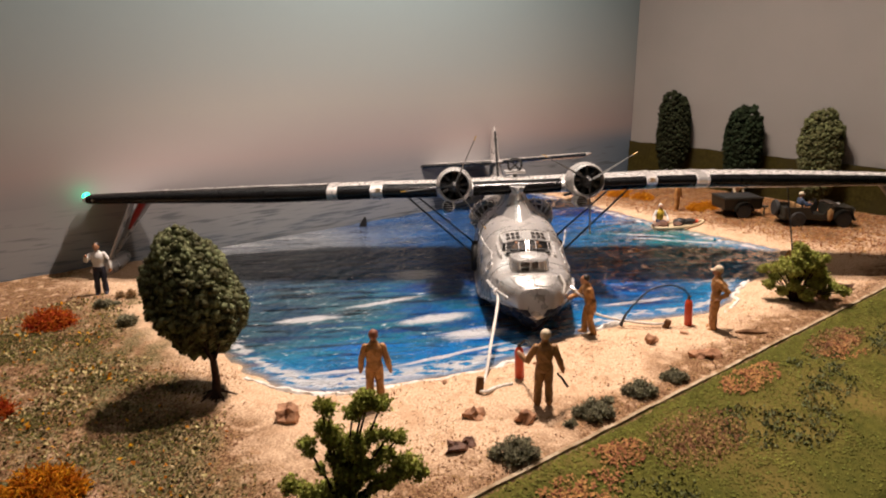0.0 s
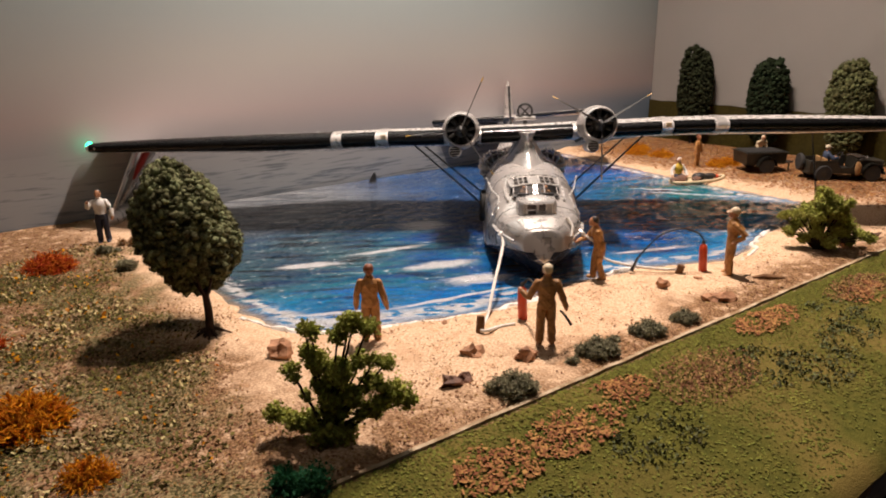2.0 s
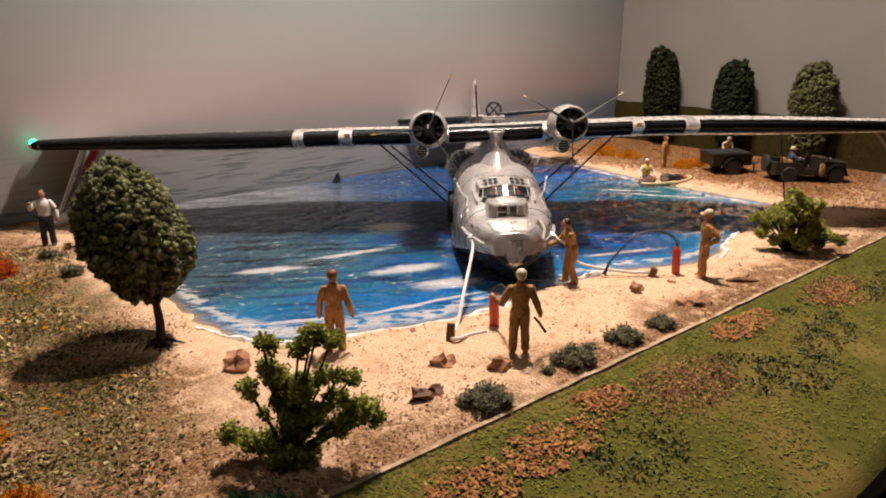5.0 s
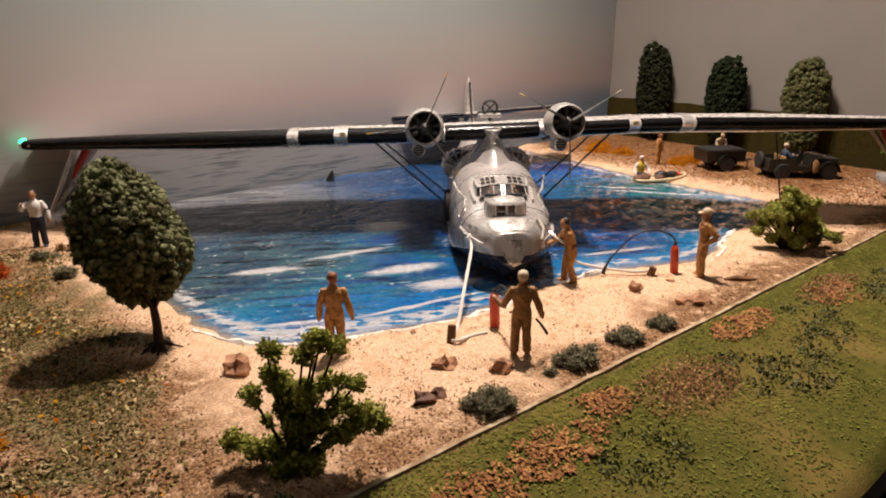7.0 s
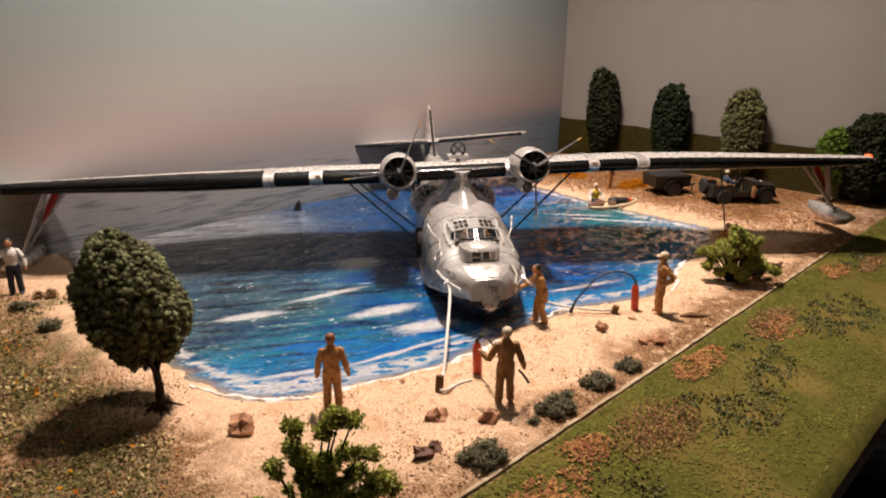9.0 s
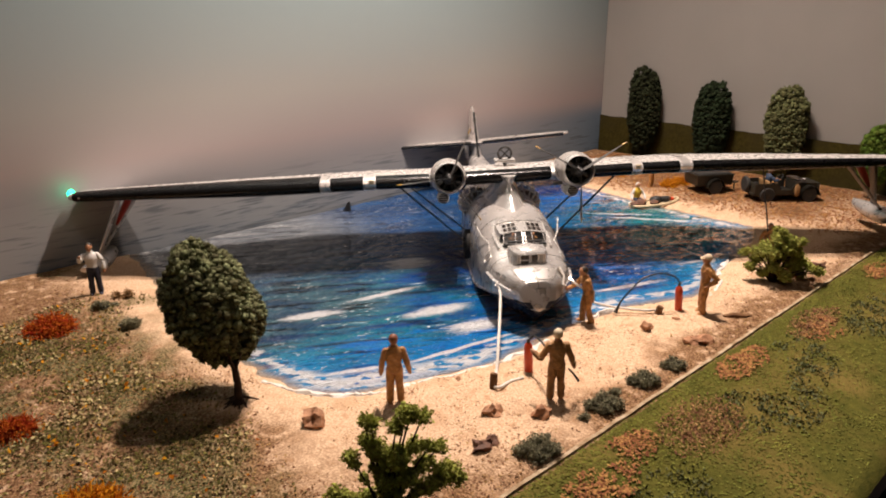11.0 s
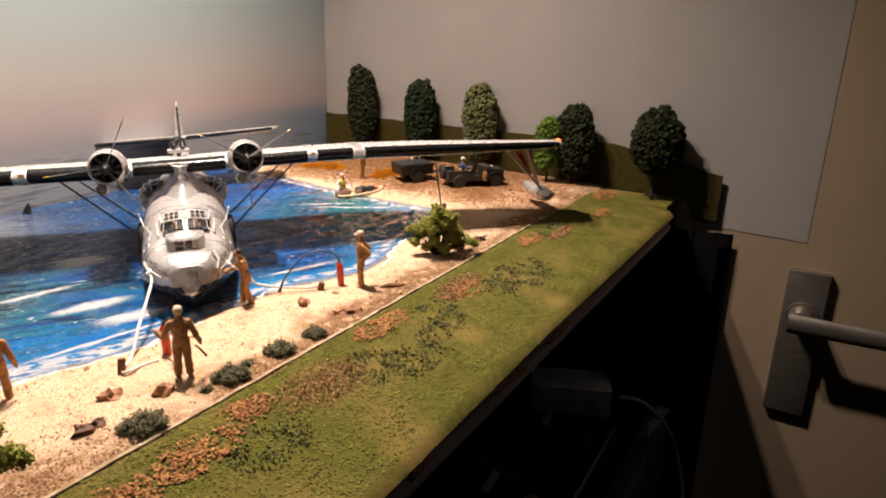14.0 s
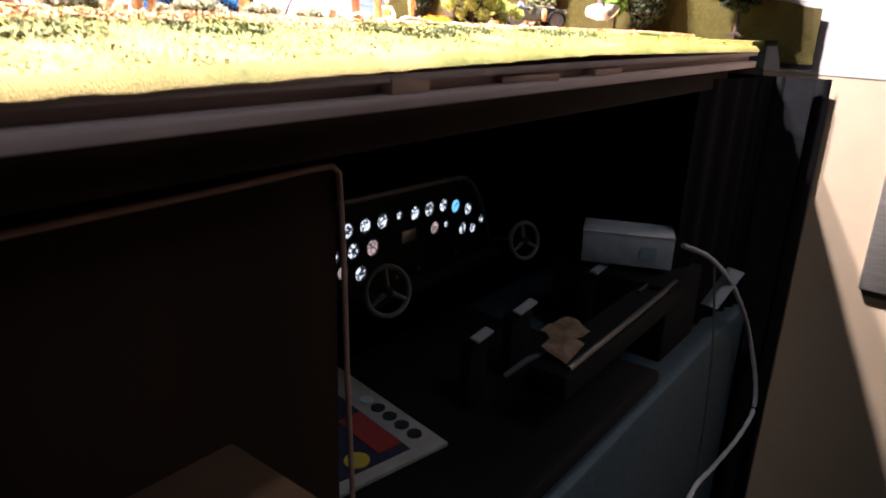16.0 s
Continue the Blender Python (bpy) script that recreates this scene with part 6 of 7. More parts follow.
tree("tree", "round grey-green foam tree with bare dark trunk and spread roots", 0.2195, 0.248, [((0.0008, 0.0140, 0.0512), (0.0226, 0.0226, 0.0322), 1.0)], leaf_a, (0.024, 0.0019), 11, 1150, 0.00172, 26, 0.00042, True, lean_egg)
row = (("tall slim deep-green foam cypress against the paper", 0.893, 0.449, 0.064, (0.0150, 0.0222, 0.0565), leaf_dark, 21), ("blue-green foam cypress against the paper", 0.893, 0.3545, 0.058, (0.0150, 0.0225, 0.0505), leaf_deep, 22), ("olive foam cypress with pale tips against the paper", 0.893, 0.2665, 0.058, (0.0150, 0.0220, 0.0510), leaf_mid, 23),
       ("broad black-green foam tree at the hedge", 0.886, 0.1405, 0.050, (0.0170, 0.0252, 0.0430), leaf_dark, 24))
for lb, x, y, zc, r, mm, sd in row:
    tree("cypress", lb, x, y, [((0, 0, zc), r, 1.0)], mm, (0.012, 0.0016), sd, 760, 0.0022, 16, 0.00062, False, dome if sd == 24 else pine)
tree("tree", "small bright-green foam tree beside the float", 0.874, 0.166, [((0, 0, 0.052), (0.0125, 0.0155, 0.0245), 0.8), ((-0.001, 0.001, 0.030), (0.011, 0.013, 0.014), 0.4)], leaf_bright, (0.022, 0.0014), 25, 260, 0.0023, 26, 0.00085, False)
tree("tree", "dark green foam tree on a thin trunk at the turf's end", 0.8835, 0.0455, [((0, 0, 0.0600), (0.0205, 0.0270, 0.0370), 1.0)], leaf_dark, (0.030, 0.0017), 26, 620, 0.0023, 36, 0.00075, True, dome)


def clump_bush(name, label, x, y, parts_, material, seed, size, density, stem=True):
    """Foam clumps on short twigs. parts_: (right, deep, up, radius) seen from the path."""
    b = empty(name, pose(x, y, 0.0008), label, "bush")
    rx, ry = Vector((0.766, -0.643, 0)), Vector((0.643, 0.766, 0))
    rng = np.random.default_rng(seed)
    bm = bmesh.new()
    pts = []
    for a, d, u, r in parts_:
        c = rx * a + ry * d + Vector((0, 0, u))
        if stem:
            tube(bm, [(0, 0, -0.001), c * 0.45 + Vector((0, 0, 0.002)), c], [0.0007, 0.0005, 0.0003], 6)
        n = int(density * 4.0 * (r / 0.008) ** 2)
        q = rng.normal(size=(n, 3))
        q /= np.linalg.norm(q, axis=1)[:, None]
        lump = np.array([noise.noise(Vector(v) * 2.6 + Vector((a * 900, seed, u * 900))) for v in q])
        pts.append(q * (r * 0.84 * (1 + 0.8 * lump) * rng.uniform(0.15, 1.2, n) ** 0.6)[:, None] * np.array([1.0, 1.0, 0.82]) + np.array(c))
    if stem:
        part("stem", bm, bark, b)
    else:
        w = max(abs(a) + r * 0.5 for a, d, u, r in parts_)
        ball(bm, (0, 0, 0), 1.0, (w * 0.62, w * 0.5, w * 0.30), 2, 0.3, seed)
        part("root_clump", bm, material, b)
    if stem:
        ctr = np.array([rx * a + ry * d + Vector((0, 0, u)) for a, d, u, r in parts_])
        cores = cloud("tuft_core", np.repeat(ctr, 7, 0) + rng.normal(size=(len(ctr) * 7, 3)) * np.repeat([q[3] for q in parts_], 7)[:, None] * 0.42, np.repeat([q[3] for q in parts_], 7) * rng.uniform(0.12, 0.24, len(ctr) * 7), material, b, seed)
        cores.data.shade_smooth()
    pts = np.concatenate(pts)
    pts[:, 2] = np.maximum(pts[:, 2], -0.0002)
    foliage("foliage", pts, size * rng.uniform(0.6, 1.6, len(pts)), material, b, seed)
    return b


near_tufts = [(-0.0034, 0.000, 0.0430, 0.0034), (-0.0060, 0.001, 0.0440, 0.0024), (0.0098, 0.001, 0.0455, 0.0044), (0.0060, -0.001, 0.0420, 0.0034), (0.0158, 0.002, 0.0438, 0.0034), (0.0120, 0.000, 0.0480, 0.0026), (-0.0023, 0.000, 0.0328, 0.0042), (-0.0060, 0.002, 0.0345, 0.0030), (-0.0120, 0.000, 0.0286, 0.0030), (-0.0100, -0.002, 0.0262, 0.0022),
              (0.0218, 0.001, 0.0310, 0.0030), (0.0185, -0.001, 0.0330, 0.0024), (0.0128, 0.002, 0.0311, 0.0036), (0.0068, -0.002, 0.0278, 0.0042), (0.0020, 0.001, 0.0280, 0.0036), (0.0248, 0.000, 0.0202, 0.0052), (0.0293, 0.001, 0.0168, 0.0032), (0.0200, -0.003, 0.0180, 0.0036), (0.0165, 0.002, 0.0230, 0.0042), (0.0015, 0.000, 0.0168, 0.0044), (0.0098, -0.002, 0.0194, 0.0036),
              (-0.0188, 0.000, 0.0112, 0.0036), (-0.0160, 0.002, 0.0090, 0.0028), (-0.0120, -0.002, 0.0092, 0.0040), (-0.0060, 0.001, 0.0088, 0.0040), (-0.0010, -0.003, 0.0050, 0.0050), (0.0068, -0.002, 0.0050, 0.0042), (0.0038, 0.002, 0.0118, 0.0044), (0.0010, 0.003, 0.0230, 0.0036)]
near_tufts = [(a, d, u, r * 1.12) for a, d, u, r in near_tufts] + [(a * 0.60, d * 0.6, u * 0.66, r * 0.72) for a, d, u, r in near_tufts]
clump_bush("bush", "fresh green foam bush of loose tufts on bare twigs", 0.2245, 0.1325, near_tufts, leaf_near, 31, 0.00052, 850)
rr = random.Random(77)
tufts = []
for a_, u_, r_ in ((0.000, 0.0385, 0.0036), (0.004, 0.0350, 0.0042), (-0.004, 0.0335, 0.0042), (0.009, 0.0318, 0.0042), (-0.010, 0.0285, 0.0042), (0.002, 0.0290, 0.0050), (0.010, 0.0255, 0.0046), (-0.016, 0.0250, 0.0038), (-0.021, 0.0215, 0.0032), (-0.006, 0.0240, 0.0048), (0.015, 0.0205, 0.0044), (0.004, 0.0200, 0.0052),
                   (-0.013, 0.0170, 0.0042), (-0.018, 0.0125, 0.0038), (0.020, 0.0150, 0.0044), (0.011, 0.0135, 0.0050), (-0.004, 0.0140, 0.0048), (0.026, 0.0115, 0.0038), (0.031, 0.0085, 0.0034), (0.019, 0.0080, 0.0042), (-0.009, 0.0085, 0.0042), (0.004, 0.0075, 0.0048)):
    tufts.append((a_, rr.uniform(-0.007, 0.007), u_, r_ * 1.08))
    tufts.append((a_ + rr.uniform(-0.004, 0.004), rr.uniform(-0.010, 0.010), u_ + rr.uniform(-0.003, 0.003), r_ * 0.80))
clump_bush("bush", "lime green foam bush with spreading tufts on the sand", 0.5775, 0.1350, tufts, leaf_lime, 32, 0.00058, 900)
low = "low grey-green bushes"
for i, (x, y, s) in enumerate(((0.2975, 0.1175, 0.86), (0.350, 0.1195, 0.80), (0.385, 0.1195, 0.72), (0.412, 0.1180, 0.60))):
    b = clump_bush("shrub", "low grey-green moss shrub by the edging strip", x, y, [(-0.0055 * s, 0, 0.0045 * s, 0.0055 * s), (0.001 * s, 0.002, 0.0060 * s, 0.0065 * s), (0.0065 * s, 0, 0.0050 * s, 0.0055 * s), (0.0, -0.004 * s, 0.0040 * s, 0.0055 * s), (0.010 * s, 0.001, 0.0035 * s, 0.0040 * s), (-0.009 * s, 0.001, 0.003 * s, 0.0035 * s)], shrub_grey, 40 + i, 0.00050, 620, False)
    tagged(b, group=low)
for i, (x, y, s) in enumerate(((0.3655, 0.1235, 0.38), (0.336, 0.1205, 0.34), (0.3095, 0.1225, 0.30), (0.2040, 0.4215, 0.62), (0.2120, 0.4200, 0.34), (0.2090, 0.3780, 0.66), (0.236, 0.318, 0.6))):
    b = clump_bush("shrub", "small tuft of grey-green moss on the sand", x, y, [(-0.004 * s, 0, 0.004 * s, 0.0065 * s), (0.004 * s, 0.001, 0.005 * s, 0.0065 * s), (0, -0.003 * s, 0.008 * s, 0.0055 * s)], shrub_grey, 50 + i, 0.00048, 700, False)
    tagged(b, group=low)
clump_bush("shrub", "small tan dried tuft on the beach", 0.2220, 0.4300, [(-0.005, 0, 0.003, 0.004), (0.003, 0, 0.004, 0.0045)], tan_canvas, 58, 0.0005, 400, False)
clump_bush("shrub", "teal-green moss tuft by the edging strip", 0.2050, 0.1130, [(-0.005, 0, 0.003, 0.006), (0.004, 0, 0.004, 0.006)], shrub_teal, 59, 0.0005, 600, False)


def sprig_bush(label, x, y, r, h, material, seed, n):
    """A tangle of curled fibres."""
    rr = random.Random(seed)
    b = empty("shrub", pose(x, y, 0.0005), label, "shrub")
    bm = bmesh.new()
    for i in range(n * 2):
        a, q = rr.uniform(0, 6.283), r * math.sqrt(rr.random())
        p = Vector((q * math.cos(a), q * math.sin(a), h * rr.uniform(0.05, 0.80) * (1.08 - (q / r) ** 2)))
        d = Vector((math.cos(a) * rr.uniform(0, 1.2) + rr.uniform(-0.7, 0.7), math.sin(a) * rr.uniform(0, 1.2) + rr.uniform(-0.7, 0.7), rr.uniform(0.1, 1.0))).normalized()
        pts = [p]
        for k in range(5):
            d = (d + Vector((rr.uniform(-0.9, 0.9), rr.uniform(-0.9, 0.9), rr.uniform(-0.9, 0.7)))).normalized()
            pts.append(pts[-1] + d * h * 0.15)
        for q in pts:
            q.z = max(q.z, 0.0)
        tube(bm, pts, [h * 0.034, h * 0.034, h * 0.032, h * 0.028, h * 0.022, h * 0.012], 4, 0, False)
    part("tangle", bm, material, b)
    bm = bmesh.new()
    ball(bm, (0, 0, 0), 1.0, (r * 0.8, r * 0.8, h * 0.35), 2, 0.4, seed)
    part("root_clump", bm, material, b)
    return b


sprig_bush("bright orange-red moss bush on the meadow", 0.1700, 0.4070, 0.0115, 0.0115, shrub_red, 1, 330)
sprig_bush("golden orange moss bush on the meadow", 0.1370, 0.2090, 0.0125, 0.0120, shrub_orange, 2, 520)
sprig_bush("rusty orange moss tuft on the meadow", 0.1510, 0.1590, 0.0065, 0.0080, shrub_orange, 3, 220)
sprig_bush("orange-red moss tuft on the meadow", 0.1290, 0.2960, 0.0085, 0.0085, shrub_red, 4, 260)
for i, (x, y, r) in enumerate(((0.779, 0.441, 0.012), (0.785, 0.412, 0.012), (0.780, 0.338, 0.008), (0.797, 0.335, 0.008), (0.800, 0.455, 0.012))):
    sprig_bush("ochre moss tuft on the far sand", x, y, r, 0.009, shrub_orange, 10 + i, 260)

# ---- raft, trailer and car ----
RAFT = pose(0.706, 0.3105, 0.0, 0, 0, -19)
raft = empty("raft", RAFT, "cream rubber raft with dark cargo at the water's edge", "raft")
bm = bmesh.new()
pts = []
for i in range(33):
    a = 2 * math.pi * i / 32
    px, py = 0.029 * math.copysign(abs(math.cos(a)) ** 0.7, math.cos(a)), 0.0100 * math.copysign(abs(math.sin(a)) ** 0.8, math.sin(a))
    py *= 1.0 - 0.55 * max(0.0, px / 0.029) ** 2
    pts.append((px, py, 0.0022 + 0.0016 * max(0, px / 0.029) ** 3))
tube(bm, pts, 0.0014, 10, 0, False)
part("rim", bm, raft_cream, raft)
bm = bmesh.new()
box(bm, (0, 0, 0.0015), (0.046, 0.014, 0.0015), 0.0004)
part("bottom", bm, raft_cream, raft)
for x, y, z, r, mm in ((0.003, 0.001, 0.0050, 0.0062, black), (0.012, 0.0, 0.0045, 0.0055, black), (0.0205, 0.001, 0.0040, 0.0030, ext_red), (-0.004, -0.004, 0.0040, 0.0042, rock_dark), (-0.019, 0.000, 0.0040, 0.0058, rock_dark), (-0.026, -0.001, 0.0035, 0.0040, rock_dark)):
    bm = bmesh.new()
    ball(bm, (0, 0, 0), r, (1.2, 0.9, 0.6), 2, 0.4, int(x * 1000))
    ob = part("cargo_bundle", bm, mm)
    ob.matrix_world = RAFT @ pose(x, y, z)
    tagged(ob, "small cargo bundle lying in the raft", "bundle", "cargo in the raft")


def wheel(parent, m, r=0.0077, w=0.0036):
    wh = part("wheel", (lambda b: (lathe(b, [(r * 0.55, -w / 2), (r * 0.9, -w / 2), (r, -w * 0.3), (r, w * 0.3), (r * 0.9, w / 2), (r * 0.55, w / 2)], (0, 0, 0), (0, 1, 0), 24), b)[1])(bmesh.new()), rubber, parent)
    wh.matrix_basis = m
    bm = bmesh.new()
    lathe(bm, [(r * 0.58, -w * 0.42), (r * 0.35, -w * 0.25), (r * 0.32, -w * 0.5), (r * 0.12, -w * 0.55), (r * 0.1, w * 0.5), (r * 0.58, w * 0.42)], (0, 0, 0), (0, 1, 0), 20)
    part("rim", bm, olive, wh)


def jeep():
    m = pose(0.811, 0.231, 0.0016, 0, 0, -40)
    j = empty("military_car", m, "small olive open military car on the far sand", "car")
    bm = bmesh.new()
    # tub: floor, sides, rear; ahead is +x
    box(bm, (-0.004, 0, 0.0085), (0.060, 0.027, 0.0025), 0.0005)
    for s in (-1, 1):
        side = [(-0.033, 0.0085), (-0.033, 0.0195), (-0.010, 0.0195), (-0.006, 0.0130), (0.004, 0.0130), (0.008, 0.0205), (0.011, 0.0205), (0.011, 0.0085)]
        loft(bm, [[(px, s * 0.0145, pz) for px, pz in side], [(px, s * 0.0133, pz) for px, pz in side]])
    box(bm, (-0.0325, 0, 0.014), (0.0015, 0.028, 0.011), 0.0003)
    body = part("body", bm, olive, j)
    bm = bmesh.new()
    loft(bm, [[(0.011, -0.0115, 0.0100), (0.011, -0.0115, 0.0200), (0.011, 0, 0.0210), (0.011, 0.0115, 0.0200), (0.011, 0.0115, 0.0100)], [(0.033, -0.0095, 0.0100), (0.033, -0.0095, 0.0185), (0.033, 0, 0.0192), (0.033, 0.0095, 0.0185), (0.033, 0.0095, 0.0100)]])
    part("bonnet", bm, olive, j)
    bm = bmesh.new()
    box(bm, (0.0340, 0, 0.0140), (0.0014, 0.022, 0.0100), 0.0003)
    grille = part("grille", bm, olive, j)
    for k in range(7):
        bm = bmesh.new()
        box(bm, (0.0349, -0.006 + k * 0.002, 0.0140), (0.0006, 0.0008, 0.0070))
        part("slat", bm, black, grille)
    for s in (-1, 1):
        bm = bmesh.new()
        lathe(bm, [(0.0017, -0.0004), (0.0019, 0.0004), (0.0012, 0.0009)], (0.0348, s * 0.0088, 0.0160), (1, 0, 0), 12)
        part("headlight", bm, silver_bright, j)
        bm = bmesh.new()
        rows = [[(0.0235 + 0.0095 * math.cos(a), s * y, 0.0080 + 0.0092 * math.sin(a)) for a in (math.pi * k / 8 for k in range(9))] for y in (0.0105, 0.0165)]
        loft(bm, rows, closed=False, cap=False)
        bmesh.ops.solidify(bm, geom=bm.faces[:], thickness=0.0006)
        part("mudguard", bm, olive, j)
        bm = bmesh.new()
        box(bm, (-0.012, s * 0.0065, 0.0125), (0.0090, 0.0100, 0.0022), 0.0008)
        box(bm, (-0.0165, s * 0.0065, 0.0165), (0.0018, 0.0100, 0.0090), 0.0006, pose(0, 0, 0, 0, -10, 0))
        part("seat", bm, tan_canvas, j)
    for x in (-0.0200, 0.0235):
        for s in (-1, 1):
            wheel(j, pose(x, s * 0.0140, 0.0077, 0, 0, 0 if s < 0 else 180))
    wheel(j, pose(-0.0355, 0.002, 0.0165, 0, 0, 90))
    bm = bmesh.new()
    for y in (-0.0125, 0.0125):
        tube(bm, [(0.0115, y, 0.0205), (0.0190, y * 0.9, 0.0218)], 0.0005, 6)
    tube(bm, [(0.0190, -0.0113, 0.0218), (0.0190, 0.0113, 0.0218)], 0.0006, 6)
    box(bm, (0.0155, 0, 0.0222), (0.0085, 0.021, 0.0004))
    part("folded_windscreen", bm, glass_dark, j)
    bm = bmesh.new()
    tube(bm, [(0.0035 * math.cos(a), 0.0035 * math.sin(a), 0) for a in (2 * math.pi * i / 16 for i in range(17))], 0.0004, 6, 0, False)
    st = part("steering_wheel", bm, black, j)
    st.matrix_basis = pose(0.0020, 0.0065, 0.0215, 0, -55, 0)
    bm = bmesh.new()
    box(bm, (0.0345, 0, 0.0078), (0.0016, 0.030, 0.0026), 0.0005)
    part("bumper", bm, olive, j)
    bm = bmesh.new()
    ball(bm, (0.0095, -0.0160, 0.0130), 0.0050, (0.6, 0.3, 1.25), 2, 0.3, 4)
    part("canvas_bag", bm, tan_canvas, j)
    bm = bmesh.new()
    box(bm, (0.022, 0.001, 0.0206), (0.006, 0.005, 0.0006), 0.0001)
    part("bonnet_marking", bm, cloth_white, j, "white marking on the bonnet")
    return m


JM = jeep()
drv = JM @ Vector((-0.0095, 0.0065, -0.005))
figure("figurine", "model driver in blue shirt and pale cap at the wheel", drv.x, drv.y, drv.z, -40, 0.036, (cloth_blue, skin, cap_cream, cloth_navy), (((-0.19, 0.08, 0.66), (-0.08, 0.28, 0.68)), ((0.19, 0.08, 0.66), (0.08, 0.28, 0.68))), legs=(((-0.08, 0.22, 0.50), (-0.08, 0.34, 0.38)), ((0.08, 0.22, 0.50), (0.08, 0.34, 0.38))), hat="cap", group=crew)

tm = pose(0.792, 0.298, 0.0016, 0, 0, -32)
trailer = empty("trailer", tm, "small olive two-wheeled cargo trailer on the far sand", "trailer")
bm = bmesh.new()
loft(bm, [[(-0.0215, -0.0135, 0.0090), (0.0180, -0.0135, 0.0090), (0.0180, 0.0135, 0.0090), (-0.0215, 0.0135, 0.0090)], [(-0.0225, -0.0142, 0.0205), (0.0190, -0.0142, 0.0205), (0.0190, 0.0142, 0.0205), (-0.0225, 0.0142, 0.0205)]])
part("body", bm, olive, trailer)
bm = bmesh.new()
tube(bm, [(-0.0228, -0.0145, 0.0205), (0.0193, -0.0145, 0.0205), (0.0193, 0.0145, 0.0205), (-0.0228, 0.0145, 0.0205), (-0.0228, -0.0145, 0.0205)], 0.0007, 6, 0, False)
part("top_rail", bm, olive, trailer)
bm = bmesh.new()
box(bm, (-0.002, 0, 0.0208), (0.038, 0.026, 0.0020), 0.0008)
part("tarpaulin", bm, black, trailer)
for s in (-1, 1):
    wheel(trailer, pose(-0.002, s * 0.0160, 0.0077, 0, 0, 0 if s < 0 else 180))
    bm = bmesh.new()
    loft(bm, [[(-0.002 + 0.0098 * math.cos(a), s * y, 0.0075 + 0.0098 * math.sin(a)) for a in (math.pi * k / 8 for k in range(9))] for y in (0.0138, 0.0185)], closed=False, cap=False)
    bmesh.ops.solidify(bm, geom=bm.faces[:], thickness=0.0006)
    part("mudguard", bm, olive, trailer)
bm = bmesh.new()
tube(bm, [(0.018, -0.008, 0.0090), (0.034, 0, 0.0085)], 0.0008, 6)
tube(bm, [(0.018, 0.008, 0.0090), (0.034, 0, 0.0085)], 0.0008, 6)
tube(bm, [(0.030, 0, 0.0085), (0.030, 0, 0.0)], 0.0007, 6)
part("drawbar", bm, olive, trailer)

# ---- under the table: black cloth, panel, cockpit model, oddments ----
def cloth(name, pts, z0, z1, material, label, fold=0.006, seed=1):
    bm = bmesh.new()
    cols = []
    n = 60
    P = [Vector((a, b, 0)) for a, b in pts]
    for i in range(n + 1):
        s = i / n * (len(P) - 1)
        k = min(int(s), len(P) - 2)
        p = P[k].lerp(P[k + 1], s - k)
        d = (P[k + 1] - P[k]).normalized()
        nn = Vector((-d.y, d.x, 0))
        cols.append([p + nn * fold * (0.4 + 0.6 * q / 8) * math.sin(i * 0.83 + seed + 0.8 * noise.noise(Vector((i * 0.2, q * 0.3, seed)))) + Vector((0, 0, z0 + (z1 - z0) * q / 8)) for q in range(9)])
    loft(bm, cols, closed=False, cap=False)
    bmesh.ops.solidify(bm, geom=bm.faces[:], thickness=0.0012)
    tagged(part(name, bm, material), label, "cloth")


cloth("black_cloth", [(0.760, 0.030), (0.852, 0.012), (0.897, 0.004), (0.9080, -0.042)], -0.034, -1.14, curtain_black, "black cloth hanging under the table's end", 0.004, 1)
cloth("black_cloth", [(-0.29, 0.45), (0.90, 0.45)], -0.034, -1.14, curtain_black, "black cloth hung across the back under the table", 0.006, 4)
cloth("black_cloth", [(0.898, -0.030), (0.902, 0.44)], -0.034, -1.14, curtain_black, "black cloth hanging beside the door", 0.002, 7)

panel = empty("display_panel", pose(0.0, 0.050, 0.0), "dark brown panel with rounded copper trim under the table", "panel")
bm = bmesh.new()
box(bm, (0.033, 0, -0.36), (0.660, 0.006, 0.608), 0.001)
part("sheet", bm, brown_panel, panel)
bm = bmesh.new()
pts = [(-0.29, -0.004, -0.064), (0.22, -0.004, -0.0585), (0.320, -0.004, -0.0562), (0.350, -0.004, -0.0550), (0.3600, -0.004, -0.0553), (0.3635, -0.004, -0.0585), (0.3655, -0.004, -0.086), (0.3672, -0.004, -0.151), (0.3700, -0.004, -0.215), (0.3740, -0.004, -0.66)]
tube(bm, pts, 0.0013, 8)
part("trim", bm, panel_trim, panel, "thin copper trim")

cock = empty("cockpit_model", pose(0, 0, 0), "black model cockpit with white dials and control wheels", "cockpit model")
bm = bmesh.new()
top = []
for i in range(25):
    s = i / 24
    x = 0.430 + 0.268 * s
    z = -0.124 - 0.004 * s - 0.070 * max(0, (s - 0.80) / 0.20) ** 2.2
    top.append((x, z))
outline = top + [(0.698, -0.205), (0.430, -0.196)]
loft(bm, [[(x, 0.1925, z) for x, z in outline], [(x, 0.2060, z) for x, z in outline]])
dash = part("instrument_board", bm, dash_black, cock)
bm = bmesh.new()
tube(bm, [(x, 0.1905, z + 0.0015) for x, z in top], 0.0022, 8)
part("coaming", bm, grey_plastic, dash)
